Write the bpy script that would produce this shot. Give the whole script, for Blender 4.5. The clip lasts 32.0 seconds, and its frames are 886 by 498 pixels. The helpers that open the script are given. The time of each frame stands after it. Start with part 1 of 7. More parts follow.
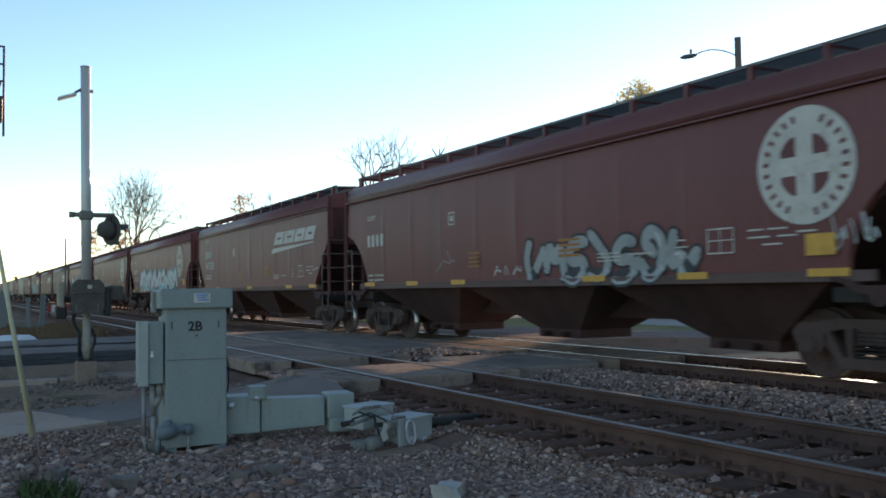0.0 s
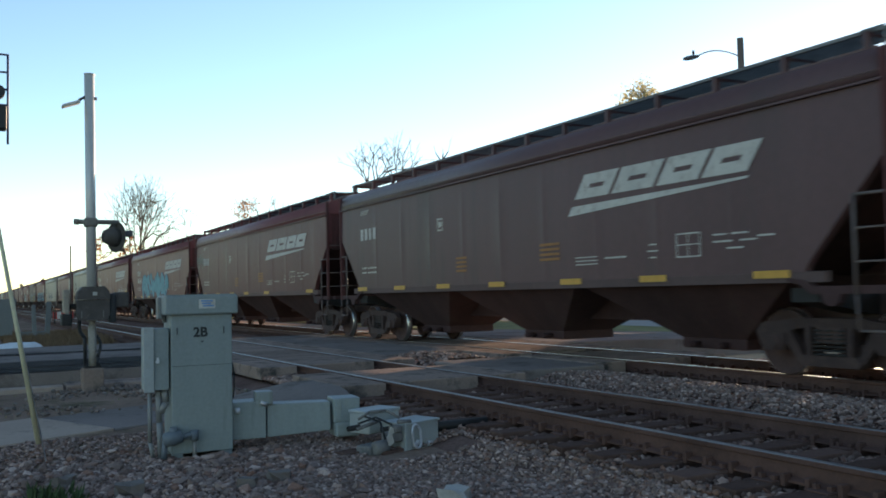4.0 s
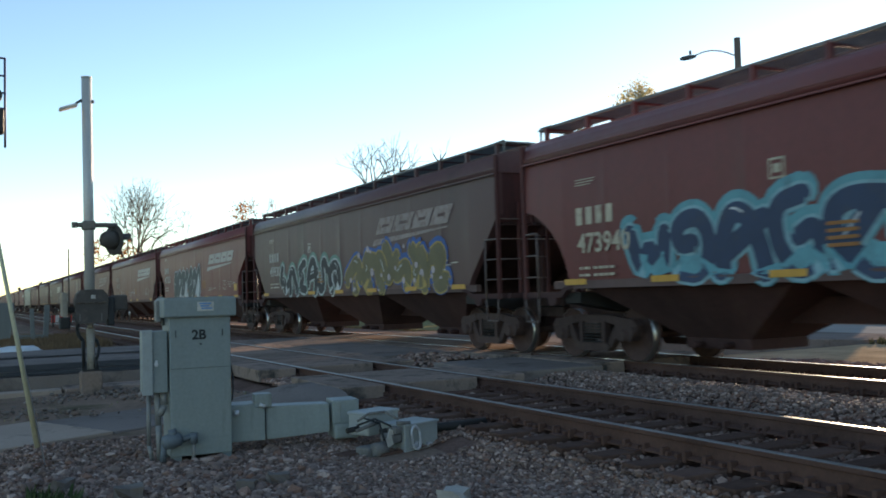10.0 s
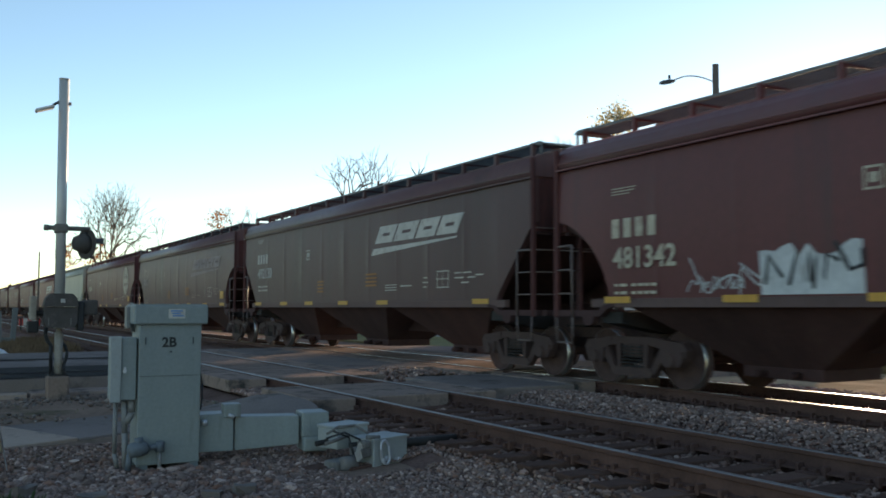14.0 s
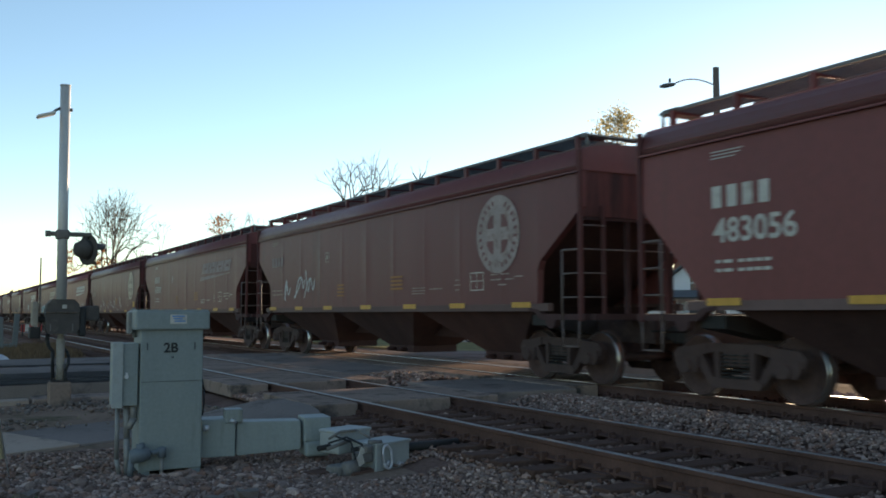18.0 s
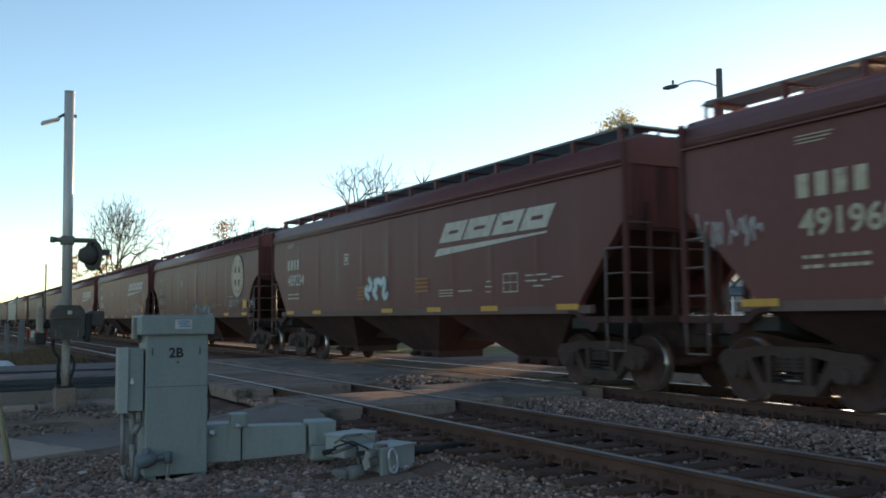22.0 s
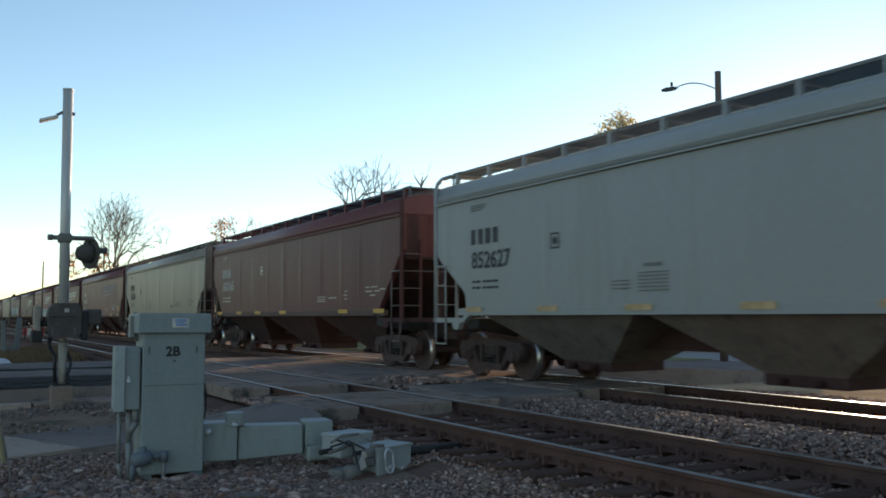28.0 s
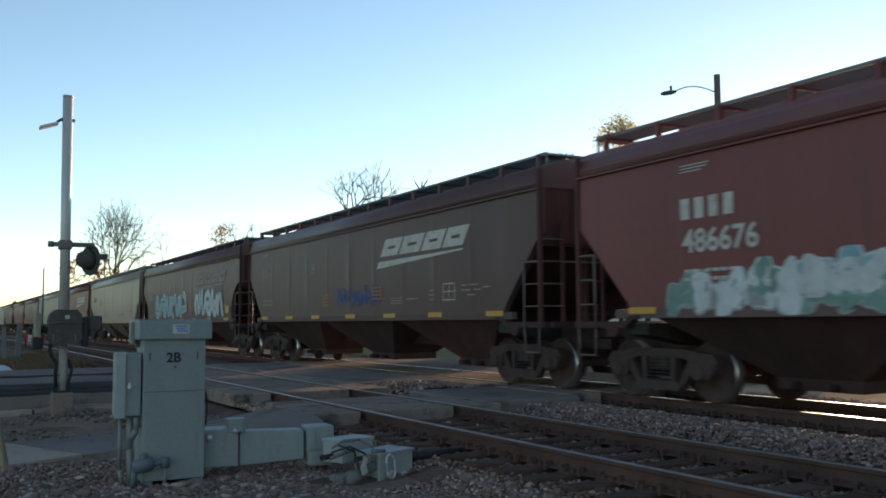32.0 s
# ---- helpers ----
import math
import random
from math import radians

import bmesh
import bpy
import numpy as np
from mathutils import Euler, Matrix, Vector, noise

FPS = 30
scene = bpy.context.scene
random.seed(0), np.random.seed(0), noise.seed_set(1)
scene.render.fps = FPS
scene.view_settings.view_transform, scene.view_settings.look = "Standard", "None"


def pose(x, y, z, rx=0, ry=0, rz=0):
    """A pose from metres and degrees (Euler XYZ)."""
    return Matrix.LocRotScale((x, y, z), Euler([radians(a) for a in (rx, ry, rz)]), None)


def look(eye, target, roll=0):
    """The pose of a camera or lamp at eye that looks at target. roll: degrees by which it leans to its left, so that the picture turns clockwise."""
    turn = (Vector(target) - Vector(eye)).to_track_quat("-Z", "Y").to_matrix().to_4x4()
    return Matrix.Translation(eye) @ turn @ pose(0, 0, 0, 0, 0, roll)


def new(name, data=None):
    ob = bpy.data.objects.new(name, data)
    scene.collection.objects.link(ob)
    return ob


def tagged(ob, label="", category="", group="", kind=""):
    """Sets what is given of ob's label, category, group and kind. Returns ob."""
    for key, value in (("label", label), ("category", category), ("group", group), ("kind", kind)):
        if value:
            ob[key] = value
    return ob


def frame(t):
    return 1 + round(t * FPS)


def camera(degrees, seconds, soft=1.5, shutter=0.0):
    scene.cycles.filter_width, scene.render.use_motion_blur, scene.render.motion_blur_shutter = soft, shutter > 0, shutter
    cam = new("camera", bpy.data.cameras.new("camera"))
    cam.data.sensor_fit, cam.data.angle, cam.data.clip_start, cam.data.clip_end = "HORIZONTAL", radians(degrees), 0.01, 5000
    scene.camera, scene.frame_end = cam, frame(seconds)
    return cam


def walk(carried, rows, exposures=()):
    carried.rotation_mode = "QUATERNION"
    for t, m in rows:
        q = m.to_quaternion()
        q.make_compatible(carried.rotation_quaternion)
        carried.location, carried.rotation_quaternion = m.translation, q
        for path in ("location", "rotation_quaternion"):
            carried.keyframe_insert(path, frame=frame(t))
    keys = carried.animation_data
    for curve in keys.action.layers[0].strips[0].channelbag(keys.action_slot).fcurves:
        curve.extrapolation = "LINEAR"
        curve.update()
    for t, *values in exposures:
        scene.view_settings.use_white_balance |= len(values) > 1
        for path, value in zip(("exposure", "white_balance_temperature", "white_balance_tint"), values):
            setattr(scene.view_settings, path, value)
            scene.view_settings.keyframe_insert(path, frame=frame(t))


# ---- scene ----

# ---------------------------------------------------------------- camera
cam = camera(52.62, 32.0, soft=1.75, shutter=0.12)
walk(cam, [
    (0, pose(0, 0, 1.247, 92.543, 0.780, -28.219)),
    (0.5, pose(0, 0, 1.247, 92.586, 0.948, -28.133)),
    (1, pose(0, 0, 1.247, 92.639, 0.982, -28.029)),
    (1.5, pose(0, 0, 1.247, 92.745, 1.004, -27.971)),
    (2, pose(0, 0, 1.247, 92.812, 1.058, -27.916)),
    (2.5, pose(0, 0, 1.247, 92.851, 1.133, -27.900)),
    (3, pose(0, 0, 1.247, 92.874, 1.099, -27.889)),
    (3.5, pose(0, 0, 1.247, 92.846, 1.141, -27.916)),
    (5.5, pose(0, 0, 1.247, 92.447, 1.849, -27.811)),
    (6, pose(0, 0, 1.247, 92.349, 1.759, -27.826)),
    (6.5, pose(0, 0, 1.247, 92.309, 1.744, -27.881)),
    (7, pose(0, 0, 1.247, 92.308, 1.712, -27.900)),
    (7.5, pose(0, 0, 1.247, 92.375, 1.658, -27.959)),
    (8, pose(0, 0, 1.247, 92.482, 1.697, -28.015)),
    (8.5, pose(0, 0, 1.247, 92.582, 1.708, -28.077)),
    (9, pose(0, 0, 1.247, 92.691, 1.737, -28.083)),
    (9.5, pose(0, 0, 1.247, 92.780, 1.654, -28.065)),
    (10, pose(0, 0, 1.247, 92.853, 1.622, -28.018)),
    (10.5, pose(0, 0, 1.247, 92.927, 1.505, -27.998)),
    (11, pose(0, 0, 1.247, 92.990, 1.523, -27.955)),
    (11.5, pose(0, 0, 1.247, 93.038, 1.510, -27.895)),
    (12, pose(0, 0, 1.247, 93.053, 1.516, -27.822)),
    (12.5, pose(0, 0, 1.247, 93.127, 1.397, -27.810)),
    (13, pose(0, 0, 1.247, 93.222, 0.595, -28.299)),
    (13.5, pose(0, 0, 1.247, 93.502, -0.077, -29.043)),
    (14, pose(0, 0, 1.247, 93.791, -0.109, -29.676)),
    (14.5, pose(0, 0, 1.247, 93.983, -0.011, -30.132)),
    (16.5, pose(0, 0, 1.247, 94.132, 0.123, -30.312)),
    (17, pose(0, 0, 1.247, 94.102, 0.168, -30.104)),
    (17.5, pose(0, 0, 1.247, 94.084, 0.201, -29.811)),
    (18, pose(0, 0, 1.247, 94.064, 0.132, -29.575)),
    (18.5, pose(0, 0, 1.247, 94.067, 0.097, -29.403)),
    (19, pose(0, 0, 1.247, 94.145, 0.086, -29.247)),
    (19.5, pose(0, 0, 1.247, 94.259, 0.139, -29.112)),
    (20, pose(0, 0, 1.247, 94.367, 0.208, -29.071)),
    (20.5, pose(0, 0, 1.247, 94.446, 0.434, -29.114)),
    (21, pose(0, 0, 1.247, 94.360, 0.660, -29.216)),
    (21.5, pose(0, 0, 1.247, 94.307, 0.593, -29.275)),
    (22, pose(0, 0, 1.247, 94.280, 0.504, -29.280)),
    (22.5, pose(0, 0, 1.247, 94.232, 0.395, -29.279)),
    (23, pose(0, 0, 1.247, 94.213, 0.409, -29.258)),
    (23.5, pose(0, 0, 1.247, 94.214, 0.431, -29.231)),
    (24, pose(0, 0, 1.247, 94.229, 0.362, -29.204)),
    (24.5, pose(0, 0, 1.247, 94.273, 0.311, -29.246)),
    (25, pose(0, 0, 1.247, 94.314, 0.338, -29.281)),
    (25.5, pose(0, 0, 1.247, 94.330, 0.323, -29.350)),
    (27.5, pose(0, 0, 1.247, 94.273, 0.163, -29.397)),
    (28, pose(0, 0, 1.247, 94.307, 0.115, -29.451)),
    (28.5, pose(0, 0, 1.247, 94.360, 0.120, -29.501)),
    (29, pose(0, 0, 1.247, 94.411, 0.170, -29.509)),
    (29.5, pose(0, 0, 1.247, 94.438, 0.199, -29.491)),
    (30, pose(0, 0, 1.247, 94.479, 0.195, -29.414)),
    (30.5, pose(0, 0, 1.247, 94.500, 0.182, -29.351)),
    (31, pose(0, 0, 1.247, 94.517, 0.138, -29.341)),
    (31.5, pose(0, 0, 1.247, 94.483, 0.201, -29.300)),
    (32, pose(0, 0, 1.247, 94.602, 0.423, -29.408)),
], exposures=[(0, 1.53, 6780, 10), (6, 1.49, 6860, 10), (12.5, 1.43, 6950, 10), (14.5, 1.34, 7000, 10), (24, 1.28, 7030, 10), (32.0, 1.24, 7080, 10)])

# ---------------------------------------------------------------- sky and sun
SUN_AZ, SUN_EL = 55.5, 5.8          # degrees from +Y towards +X, and above the horizon
world = bpy.data.worlds.new("world")
scene.world = world
world.use_nodes = True
wn = world.node_tree.nodes
wl = world.node_tree.links
wn.clear()
w_sky = wn.new("ShaderNodeTexSky")
w_sky.sky_type = "NISHITA"
w_sky.sun_disc = False
w_sky.sun_elevation = radians(SUN_EL)
w_sky.sun_rotation = radians(SUN_AZ)
w_sky.altitude, w_sky.air_density, w_sky.dust_density, w_sky.ozone_density = 300, 0.8, 0.1, 1.6
w_bg = wn.new("ShaderNodeBackground")
w_bg.inputs["Strength"].default_value = 0.14
w_out = wn.new("ShaderNodeOutputWorld")
wl.new(w_sky.outputs[0], w_bg.inputs[0])
wl.new(w_bg.outputs[0], w_out.inputs[0])
sun = bpy.data.lights.new("sun", "SUN")
sun.energy, sun.angle, sun.color = 5.0, radians(0.53), (1.0, 0.80, 0.58)
sun_ob = new("sun", sun)
saz, sel = radians(SUN_AZ), radians(SUN_EL)
sun_dir = Vector((math.sin(saz) * math.cos(sel), math.cos(saz) * math.cos(sel), math.sin(sel)))
sun_ob.matrix_world = look(sun_dir * 100, (0, 0, 0))

# ---------------------------------------------------------------- tools
def mat(name, base, rough=0.8, metal=0.0, var=0.25, big=0.6, small=18.0, bump=0.15, dirt=None, dirt_at=0.55, spec=0.5, rnd=0.0, streak=False):
    """A surface with stains at two scales, fine relief and, where given, dirt patches."""
    m = bpy.data.materials.new(name)
    m.use_nodes = True
    nt = m.node_tree
    n, l = nt.nodes, nt.links
    bsdf = n["Principled BSDF"]
    bsdf.inputs["Metallic"].default_value = metal
    bsdf.inputs["Specular IOR Level"].default_value = spec
    tc = n.new("ShaderNodeTexCoord")
    src = tc.outputs["Object"]
    if streak:
        mp = n.new("ShaderNodeMapping")
        mp.inputs["Scale"].default_value = (1.0, 1.0, 0.12)
        l.new(src, mp.inputs[0])
    a = n.new("ShaderNodeTexNoise")
    a.inputs["Scale"].default_value = big
    a.inputs["Detail"].default_value = 5
    a.inputs["Roughness"].default_value = 0.6
    l.new(mp.outputs[0] if streak else src, a.inputs["Vector"])
    b = n.new("ShaderNodeTexNoise")
    b.inputs["Scale"].default_value = small
    b.inputs["Detail"].default_value = 3
    l.new(src, b.inputs["Vector"])
    add = n.new("ShaderNodeMath")
    add.operation = "ADD"
    l.new(a.outputs["Fac"], add.inputs[0])
    half = n.new("ShaderNodeMath")
    half.operation = "MULTIPLY"
    half.inputs[1].default_value = 0.5
    l.new(b.outputs["Fac"], half.inputs[0])
    l.new(half.outputs[0], add.inputs[1])
    fac = add.outputs[0]
    if rnd:
        oi = n.new("ShaderNodeObjectInfo")
        mr = n.new("ShaderNodeMath")
        mr.operation = "MULTIPLY_ADD"
        mr.inputs[1].default_value = rnd
        l.new(oi.outputs["Random"], mr.inputs[0])
        l.new(fac, mr.inputs[2])
        fac = mr.outputs[0]
    ramp = n.new("ShaderNodeMapRange")
    ramp.inputs["From Min"].default_value = 0.45 + rnd * 0.25
    ramp.inputs["From Max"].default_value = 1.05 + rnd * 0.75
    ramp.inputs["To Min"].default_value = 1 - var
    ramp.inputs["To Max"].default_value = 1 + var
    l.new(fac, ramp.inputs[0])
    mul = n.new("ShaderNodeVectorMath")
    mul.operation = "SCALE"
    mul.inputs[0].default_value = base
    l.new(ramp.outputs[0], mul.inputs["Scale"])
    col = mul.outputs[0]
    if dirt:
        d = n.new("ShaderNodeTexNoise")
        d.inputs["Scale"].default_value = big * 2.3
        d.inputs["Detail"].default_value = 6
        d.inputs["Roughness"].default_value = 0.7
        l.new(mp.outputs[0] if streak else src, d.inputs["Vector"])
        dr = n.new("ShaderNodeMapRange")
        dr.inputs["From Min"].default_value = dirt_at - 0.05
        dr.inputs["From Max"].default_value = dirt_at + 0.13
        l.new(d.outputs["Fac"], dr.inputs[0])
        mx = n.new("ShaderNodeMix")
        mx.data_type = "RGBA"
        mx.inputs[7].default_value = (*dirt, 1)
        l.new(dr.outputs[0], mx.inputs[0])
        l.new(col, mx.inputs[6])
        col = mx.outputs[2]
    l.new(col, bsdf.inputs["Base Color"])
    rr = n.new("ShaderNodeMapRange")
    rr.inputs["To Min"].default_value = max(0.03, rough - 0.12)
    rr.inputs["To Max"].default_value = min(1, rough + 0.12)
    l.new(b.outputs["Fac"], rr.inputs[0])
    l.new(rr.outputs[0], bsdf.inputs["Roughness"])
    if bump:
        bp = n.new("ShaderNodeBump")
        bp.inputs["Strength"].default_value = bump
        bp.inputs["Distance"].default_value = 0.02
        l.new(b.outputs["Fac"], bp.inputs["Height"])
        l.new(bp.outputs[0], bsdf.inputs["Normal"])
    return m


def glow(name, colour, power):
    m = bpy.data.materials.new(name)
    m.use_nodes = True
    e = m.node_tree.nodes["Principled BSDF"]
    e.inputs["Base Color"].default_value = (*colour, 1)
    e.inputs["Emission Color"].default_value = (*colour, 1)
    e.inputs["Emission Strength"].default_value = power
    return m


def mesh_of(name, bm, material, smooth=False):
    me = bpy.data.meshes.new(name)
    bm.to_mesh(me)
    bm.free()
    for m in material if isinstance(material, (list, tuple)) else [material]:
        me.materials.append(m)
    if smooth:
        for p in me.polygons:
            p.use_smooth = True
    return me


def thing(name, bm, material, label, category, group="", kind="", smooth=False):
    return tagged(new(name, mesh_of(name, bm, material, smooth)), label, category, group, kind)


def empty(name, m, label, category, group="", kind=""):
    ob = new(name)
    ob.empty_display_size = 0.2
    ob.matrix_world = m
    return tagged(ob, label, category, group, kind)


def part(name, bm, material, parent, label="", m=None, smooth=False):
    me = bm if isinstance(bm, bpy.types.Mesh) else mesh_of(name, bm, material, smooth)
    ob = new(name, me)
    ob.parent = parent
    if m is not None:
        ob.matrix_basis = m
    return tagged(ob, label)


def B():
    return bmesh.new()


def box(bm, x0, x1, y0, y1, z0, z1, bev=0.0, mi=0, m=None):
    vs = [bm.verts.new(Vector(p) if m is None else m @ Vector(p)) for p in
          ((x0, y0, z0), (x1, y0, z0), (x1, y1, z0), (x0, y1, z0), (x0, y0, z1), (x1, y0, z1), (x1, y1, z1), (x0, y1, z1))]
    fs = [bm.faces.new([vs[i] for i in q]) for q in ((3, 2, 1, 0), (4, 5, 6, 7), (0, 1, 5, 4), (1, 2, 6, 5), (2, 3, 7, 6), (3, 0, 4, 7))]
    for f in fs:
        f.material_index = mi
    if bev:
        es = list({e for f in fs for e in f.edges})
        r = bmesh.ops.bevel(bm, geom=es, offset=bev, segments=2, affect="EDGES", profile=0.5)
        for f in r["faces"]:
            f.material_index = mi
    return bm


def prism(bm, pts, axis, a, b, mi=0):
    """A flat outline (u, v) drawn out along an axis from a to b. x: (y, z); y: (x, z); z: (x, y)."""
    def at(u, v, w):
        return {"x": (w, u, v), "y": (u, w, v), "z": (u, v, w)}[axis]
    p = [bm.verts.new(at(u, v, a)) for u, v in pts]
    q = [bm.verts.new(at(u, v, b)) for u, v in pts]
    fs = [bm.faces.new(p), bm.faces.new(q[::-1])]
    k = len(pts)
    for i in range(k):
        fs.append(bm.faces.new((p[i], q[i], q[(i + 1) % k], p[(i + 1) % k])))
    for f in fs:
        f.material_index = mi
    bmesh.ops.recalc_face_normals(bm, faces=fs)
    return fs


def rod(bm, p0, p1, r, n=8, r2=None, mi=0, caps=True):
    p0, p1 = Vector(p0), Vector(p1)
    d = p1 - p0
    q = d.to_track_quat("Z", "Y").to_matrix()
    r2 = r if r2 is None else r2
    ring = [[bm.verts.new(p + q @ Vector((math.cos(2 * math.pi * i / n) * rr, math.sin(2 * math.pi * i / n) * rr, 0))) for i in range(n)]
            for p, rr in ((p0, r), (p1, r2))]
    for i in range(n):
        f = bm.faces.new((ring[0][i], ring[0][(i + 1) % n], ring[1][(i + 1) % n], ring[1][i]))
        f.material_index, f.smooth = mi, True
    if caps:
        for f in (bm.faces.new(ring[0][::-1]), bm.faces.new(ring[1])):
            f.material_index = mi
    return bm


def pipe(bm, pts, r, n=8, mi=0):
    for a, b in zip(pts, pts[1:]):
        rod(bm, a, b, r, n, mi=mi)
    return bm


def lathe(bm, prof, n=24, m=None, mi=0, caps=True):
    """Turn (radius, height) about z; m places it."""
    m = m or Matrix()
    rings = []
    for r, h in prof:
        rings.append([bm.verts.new(m @ Vector((r * math.cos(2 * math.pi * i / n), r * math.sin(2 * math.pi * i / n), h))) for i in range(n)])
    for a, b in zip(rings, rings[1:]):
        for i in range(n):
            f = bm.faces.new((a[i], a[(i + 1) % n], b[(i + 1) % n], b[i]))
            f.smooth, f.material_index = True, mi
    if caps:
        for f in (bm.faces.new(rings[0][::-1]), bm.faces.new(rings[-1])):
            f.material_index = mi
    return bm


def quad(bm, pts, mi=0):
    f = bm.faces.new([bm.verts.new(p) for p in pts])
    f.material_index = mi
    return f


ROCK_V = None


def rocks(name, centres, sizes, material, label, category="gravel", flat=0.7):
    """Many broken stones as one mesh: each a jittered twelve-corner lump."""
    global ROCK_V
    if ROCK_V is None:
        t = bmesh.new()
        bmesh.ops.create_icosphere(t, subdivisions=1, radius=1)
        ROCK_V = (np.array([v.co[:] for v in t.verts]), np.array([[v.index for v in f.verts] for f in t.faces]))
        t.free()
    rng = np.random.default_rng(len(centres))
    v0, f0 = ROCK_V
    k = len(centres)
    jit = rng.uniform(0.62, 1.25, (k, 12, 1))
    ax = rng.uniform(0.65, 1.3, (k, 1, 3))
    v = v0[None] * jit * ax
    a = rng.uniform(0, 6.283, k)
    b = rng.uniform(-0.9, 0.9, k)
    ca, sa, cb, sb = np.cos(a), np.sin(a), np.cos(b), np.sin(b)
    rz = np.zeros((k, 3, 3))
    rz[:, 0, 0], rz[:, 0, 1], rz[:, 1, 0], rz[:, 1, 1], rz[:, 2, 2] = ca, -sa, sa, ca, 1
    rx = np.zeros((k, 3, 3))
    rx[:, 0, 0], rx[:, 1, 1], rx[:, 1, 2], rx[:, 2, 1], rx[:, 2, 2] = 1, cb, -sb, sb, cb
    v = np.einsum("kij,knj->kni", rz @ rx, v)
    v[:, :, 2] *= flat
    v = v * np.asarray(sizes)[:, None, None] + np.asarray(centres)[:, None, :]
    f = (f0[None] + 12 * np.arange(k)[:, None, None]).reshape(-1, 3)
    me = bpy.data.meshes.new(name)
    me.from_pydata(v.reshape(-1, 3).tolist(), [], f.tolist())
    me.materials.append(material)
    return tagged(new(name, me), label, category, kind="stuff")


def lettering(text, size, bold=0.0):
    """A mesh of built-in-font letters in its own xy plane, its left foot at the origin."""
    cu = bpy.data.curves.new("letters", "FONT")
    cu.body, cu.size, cu.extrude = text, size, 0.0
    cu.resolution_u, cu.offset = 3, bold
    ob = bpy.data.objects.new("letters", cu)
    me = bpy.data.meshes.new_from_object(ob)
    bpy.data.objects.remove(ob)
    bpy.data.curves.remove(cu)
    return me


random.seed(11)

# ---------------------------------------------------------------- materials
M_GROUND = mat("earth", (0.25, 0.17, 0.128), 0.95, spec=0.0, var=0.45, big=0.35, small=14, bump=0.5, dirt=(0.06, 0.065, 0.035), dirt_at=0.58)
M_BALLAST = mat("ballast_bed", (0.165, 0.104, 0.085), 0.95, spec=0.0, var=0.5, big=1.2, small=26, bump=0.9)
M_STONE = None


def stone_mat(name, dark, light):
    m = bpy.data.materials.new(name)
    m.use_nodes = True
    n, l = m.node_tree.nodes, m.node_tree.links
    bs = n["Principled BSDF"]
    bs.inputs["Roughness"].default_value = 0.92
    bs.inputs["Specular IOR Level"].default_value = 0.2
    g = n.new("ShaderNodeNewGeometry")
    cr = n.new("ShaderNodeValToRGB")
    cr.color_ramp.elements[0].color = (*dark, 1)
    cr.color_ramp.elements[1].color = (*light, 1)
    e = cr.color_ramp.elements.new(0.55)
    e.color = (*[0.6 * a + 0.4 * b for a, b in zip(dark, light)], 1)
    e2 = cr.color_ramp.elements.new(0.72)
    e2.color = (dark[0] * 1.7, dark[1] * 1.35, dark[2] * 1.15, 1)
    l.new(g.outputs["Random Per Island"], cr.inputs[0])
    tc = n.new("ShaderNodeTexCoord")
    nz = n.new("ShaderNodeTexNoise")
    nz.inputs["Scale"].default_value = 45
    l.new(tc.outputs["Object"], nz.inputs["Vector"])
    mr = n.new("ShaderNodeMapRange")
    mr.inputs["To Min"].default_value, mr.inputs["To Max"].default_value = 0.7, 1.3
    l.new(nz.outputs["Fac"], mr.inputs[0])
    sc = n.new("ShaderNodeVectorMath")
    sc.operation = "SCALE"
    l.new(cr.outputs[0], sc.inputs[0])
    l.new(mr.outputs[0], sc.inputs["Scale"])
    l.new(sc.outputs[0], bs.inputs["Base Color"])
    bp = n.new("ShaderNodeBump")
    bp.inputs["Strength"].default_value = 0.4
    bp.inputs["Distance"].default_value = 0.01
    l.new(nz.outputs["Fac"], bp.inputs["Height"])
    l.new(bp.outputs[0], bs.inputs["Normal"])
    return m


M_STONE = stone_mat("ballast_stone", (0.125, 0.080, 0.066), (0.50, 0.365, 0.305))
M_ASPHALT = mat("asphalt", (0.225, 0.183, 0.162), 0.9, spec=0.0, var=0.3, big=0.5, small=40, bump=0.25, dirt=(0.06, 0.054, 0.05), dirt_at=0.6)
M_ASPH_DARK = mat("asphalt_patch", (0.026, 0.023, 0.022), 0.9, spec=0.05, var=0.35, big=0.8, small=40, bump=0.3)
M_CONC = mat("concrete", (0.36, 0.274, 0.22), 0.85, spec=0.0, var=0.22, big=0.8, small=22, bump=0.15, dirt=(0.12, 0.11, 0.10), dirt_at=0.6, rnd=0.4)
M_CONC_DK = mat("stained_concrete", (0.29, 0.212, 0.172), 0.88, spec=0.0, var=0.3, big=0.9, small=22, bump=0.2, dirt=(0.07, 0.065, 0.06), dirt_at=0.55, rnd=0.3)
M_RAIL = mat("rail_rust", (0.104, 0.056, 0.044), 0.8, spec=0.15, metal=0.0, var=0.4, big=1.5, small=30, bump=0.2)
M_RAILTOP = mat("rail_polished", (0.55, 0.54, 0.53), 0.34, metal=1.0, var=0.1, big=2, small=40, bump=0.02)
M_RAILDULL = mat("rail_dull", (0.33, 0.30, 0.28), 0.40, metal=0.9, var=0.25, big=2, small=40, bump=0.05)
M_TIE = mat("creosoted_wood", (0.116, 0.068, 0.053), 0.9, spec=0.05, var=0.45, big=2.5, small=25, bump=0.6, rnd=0.4)
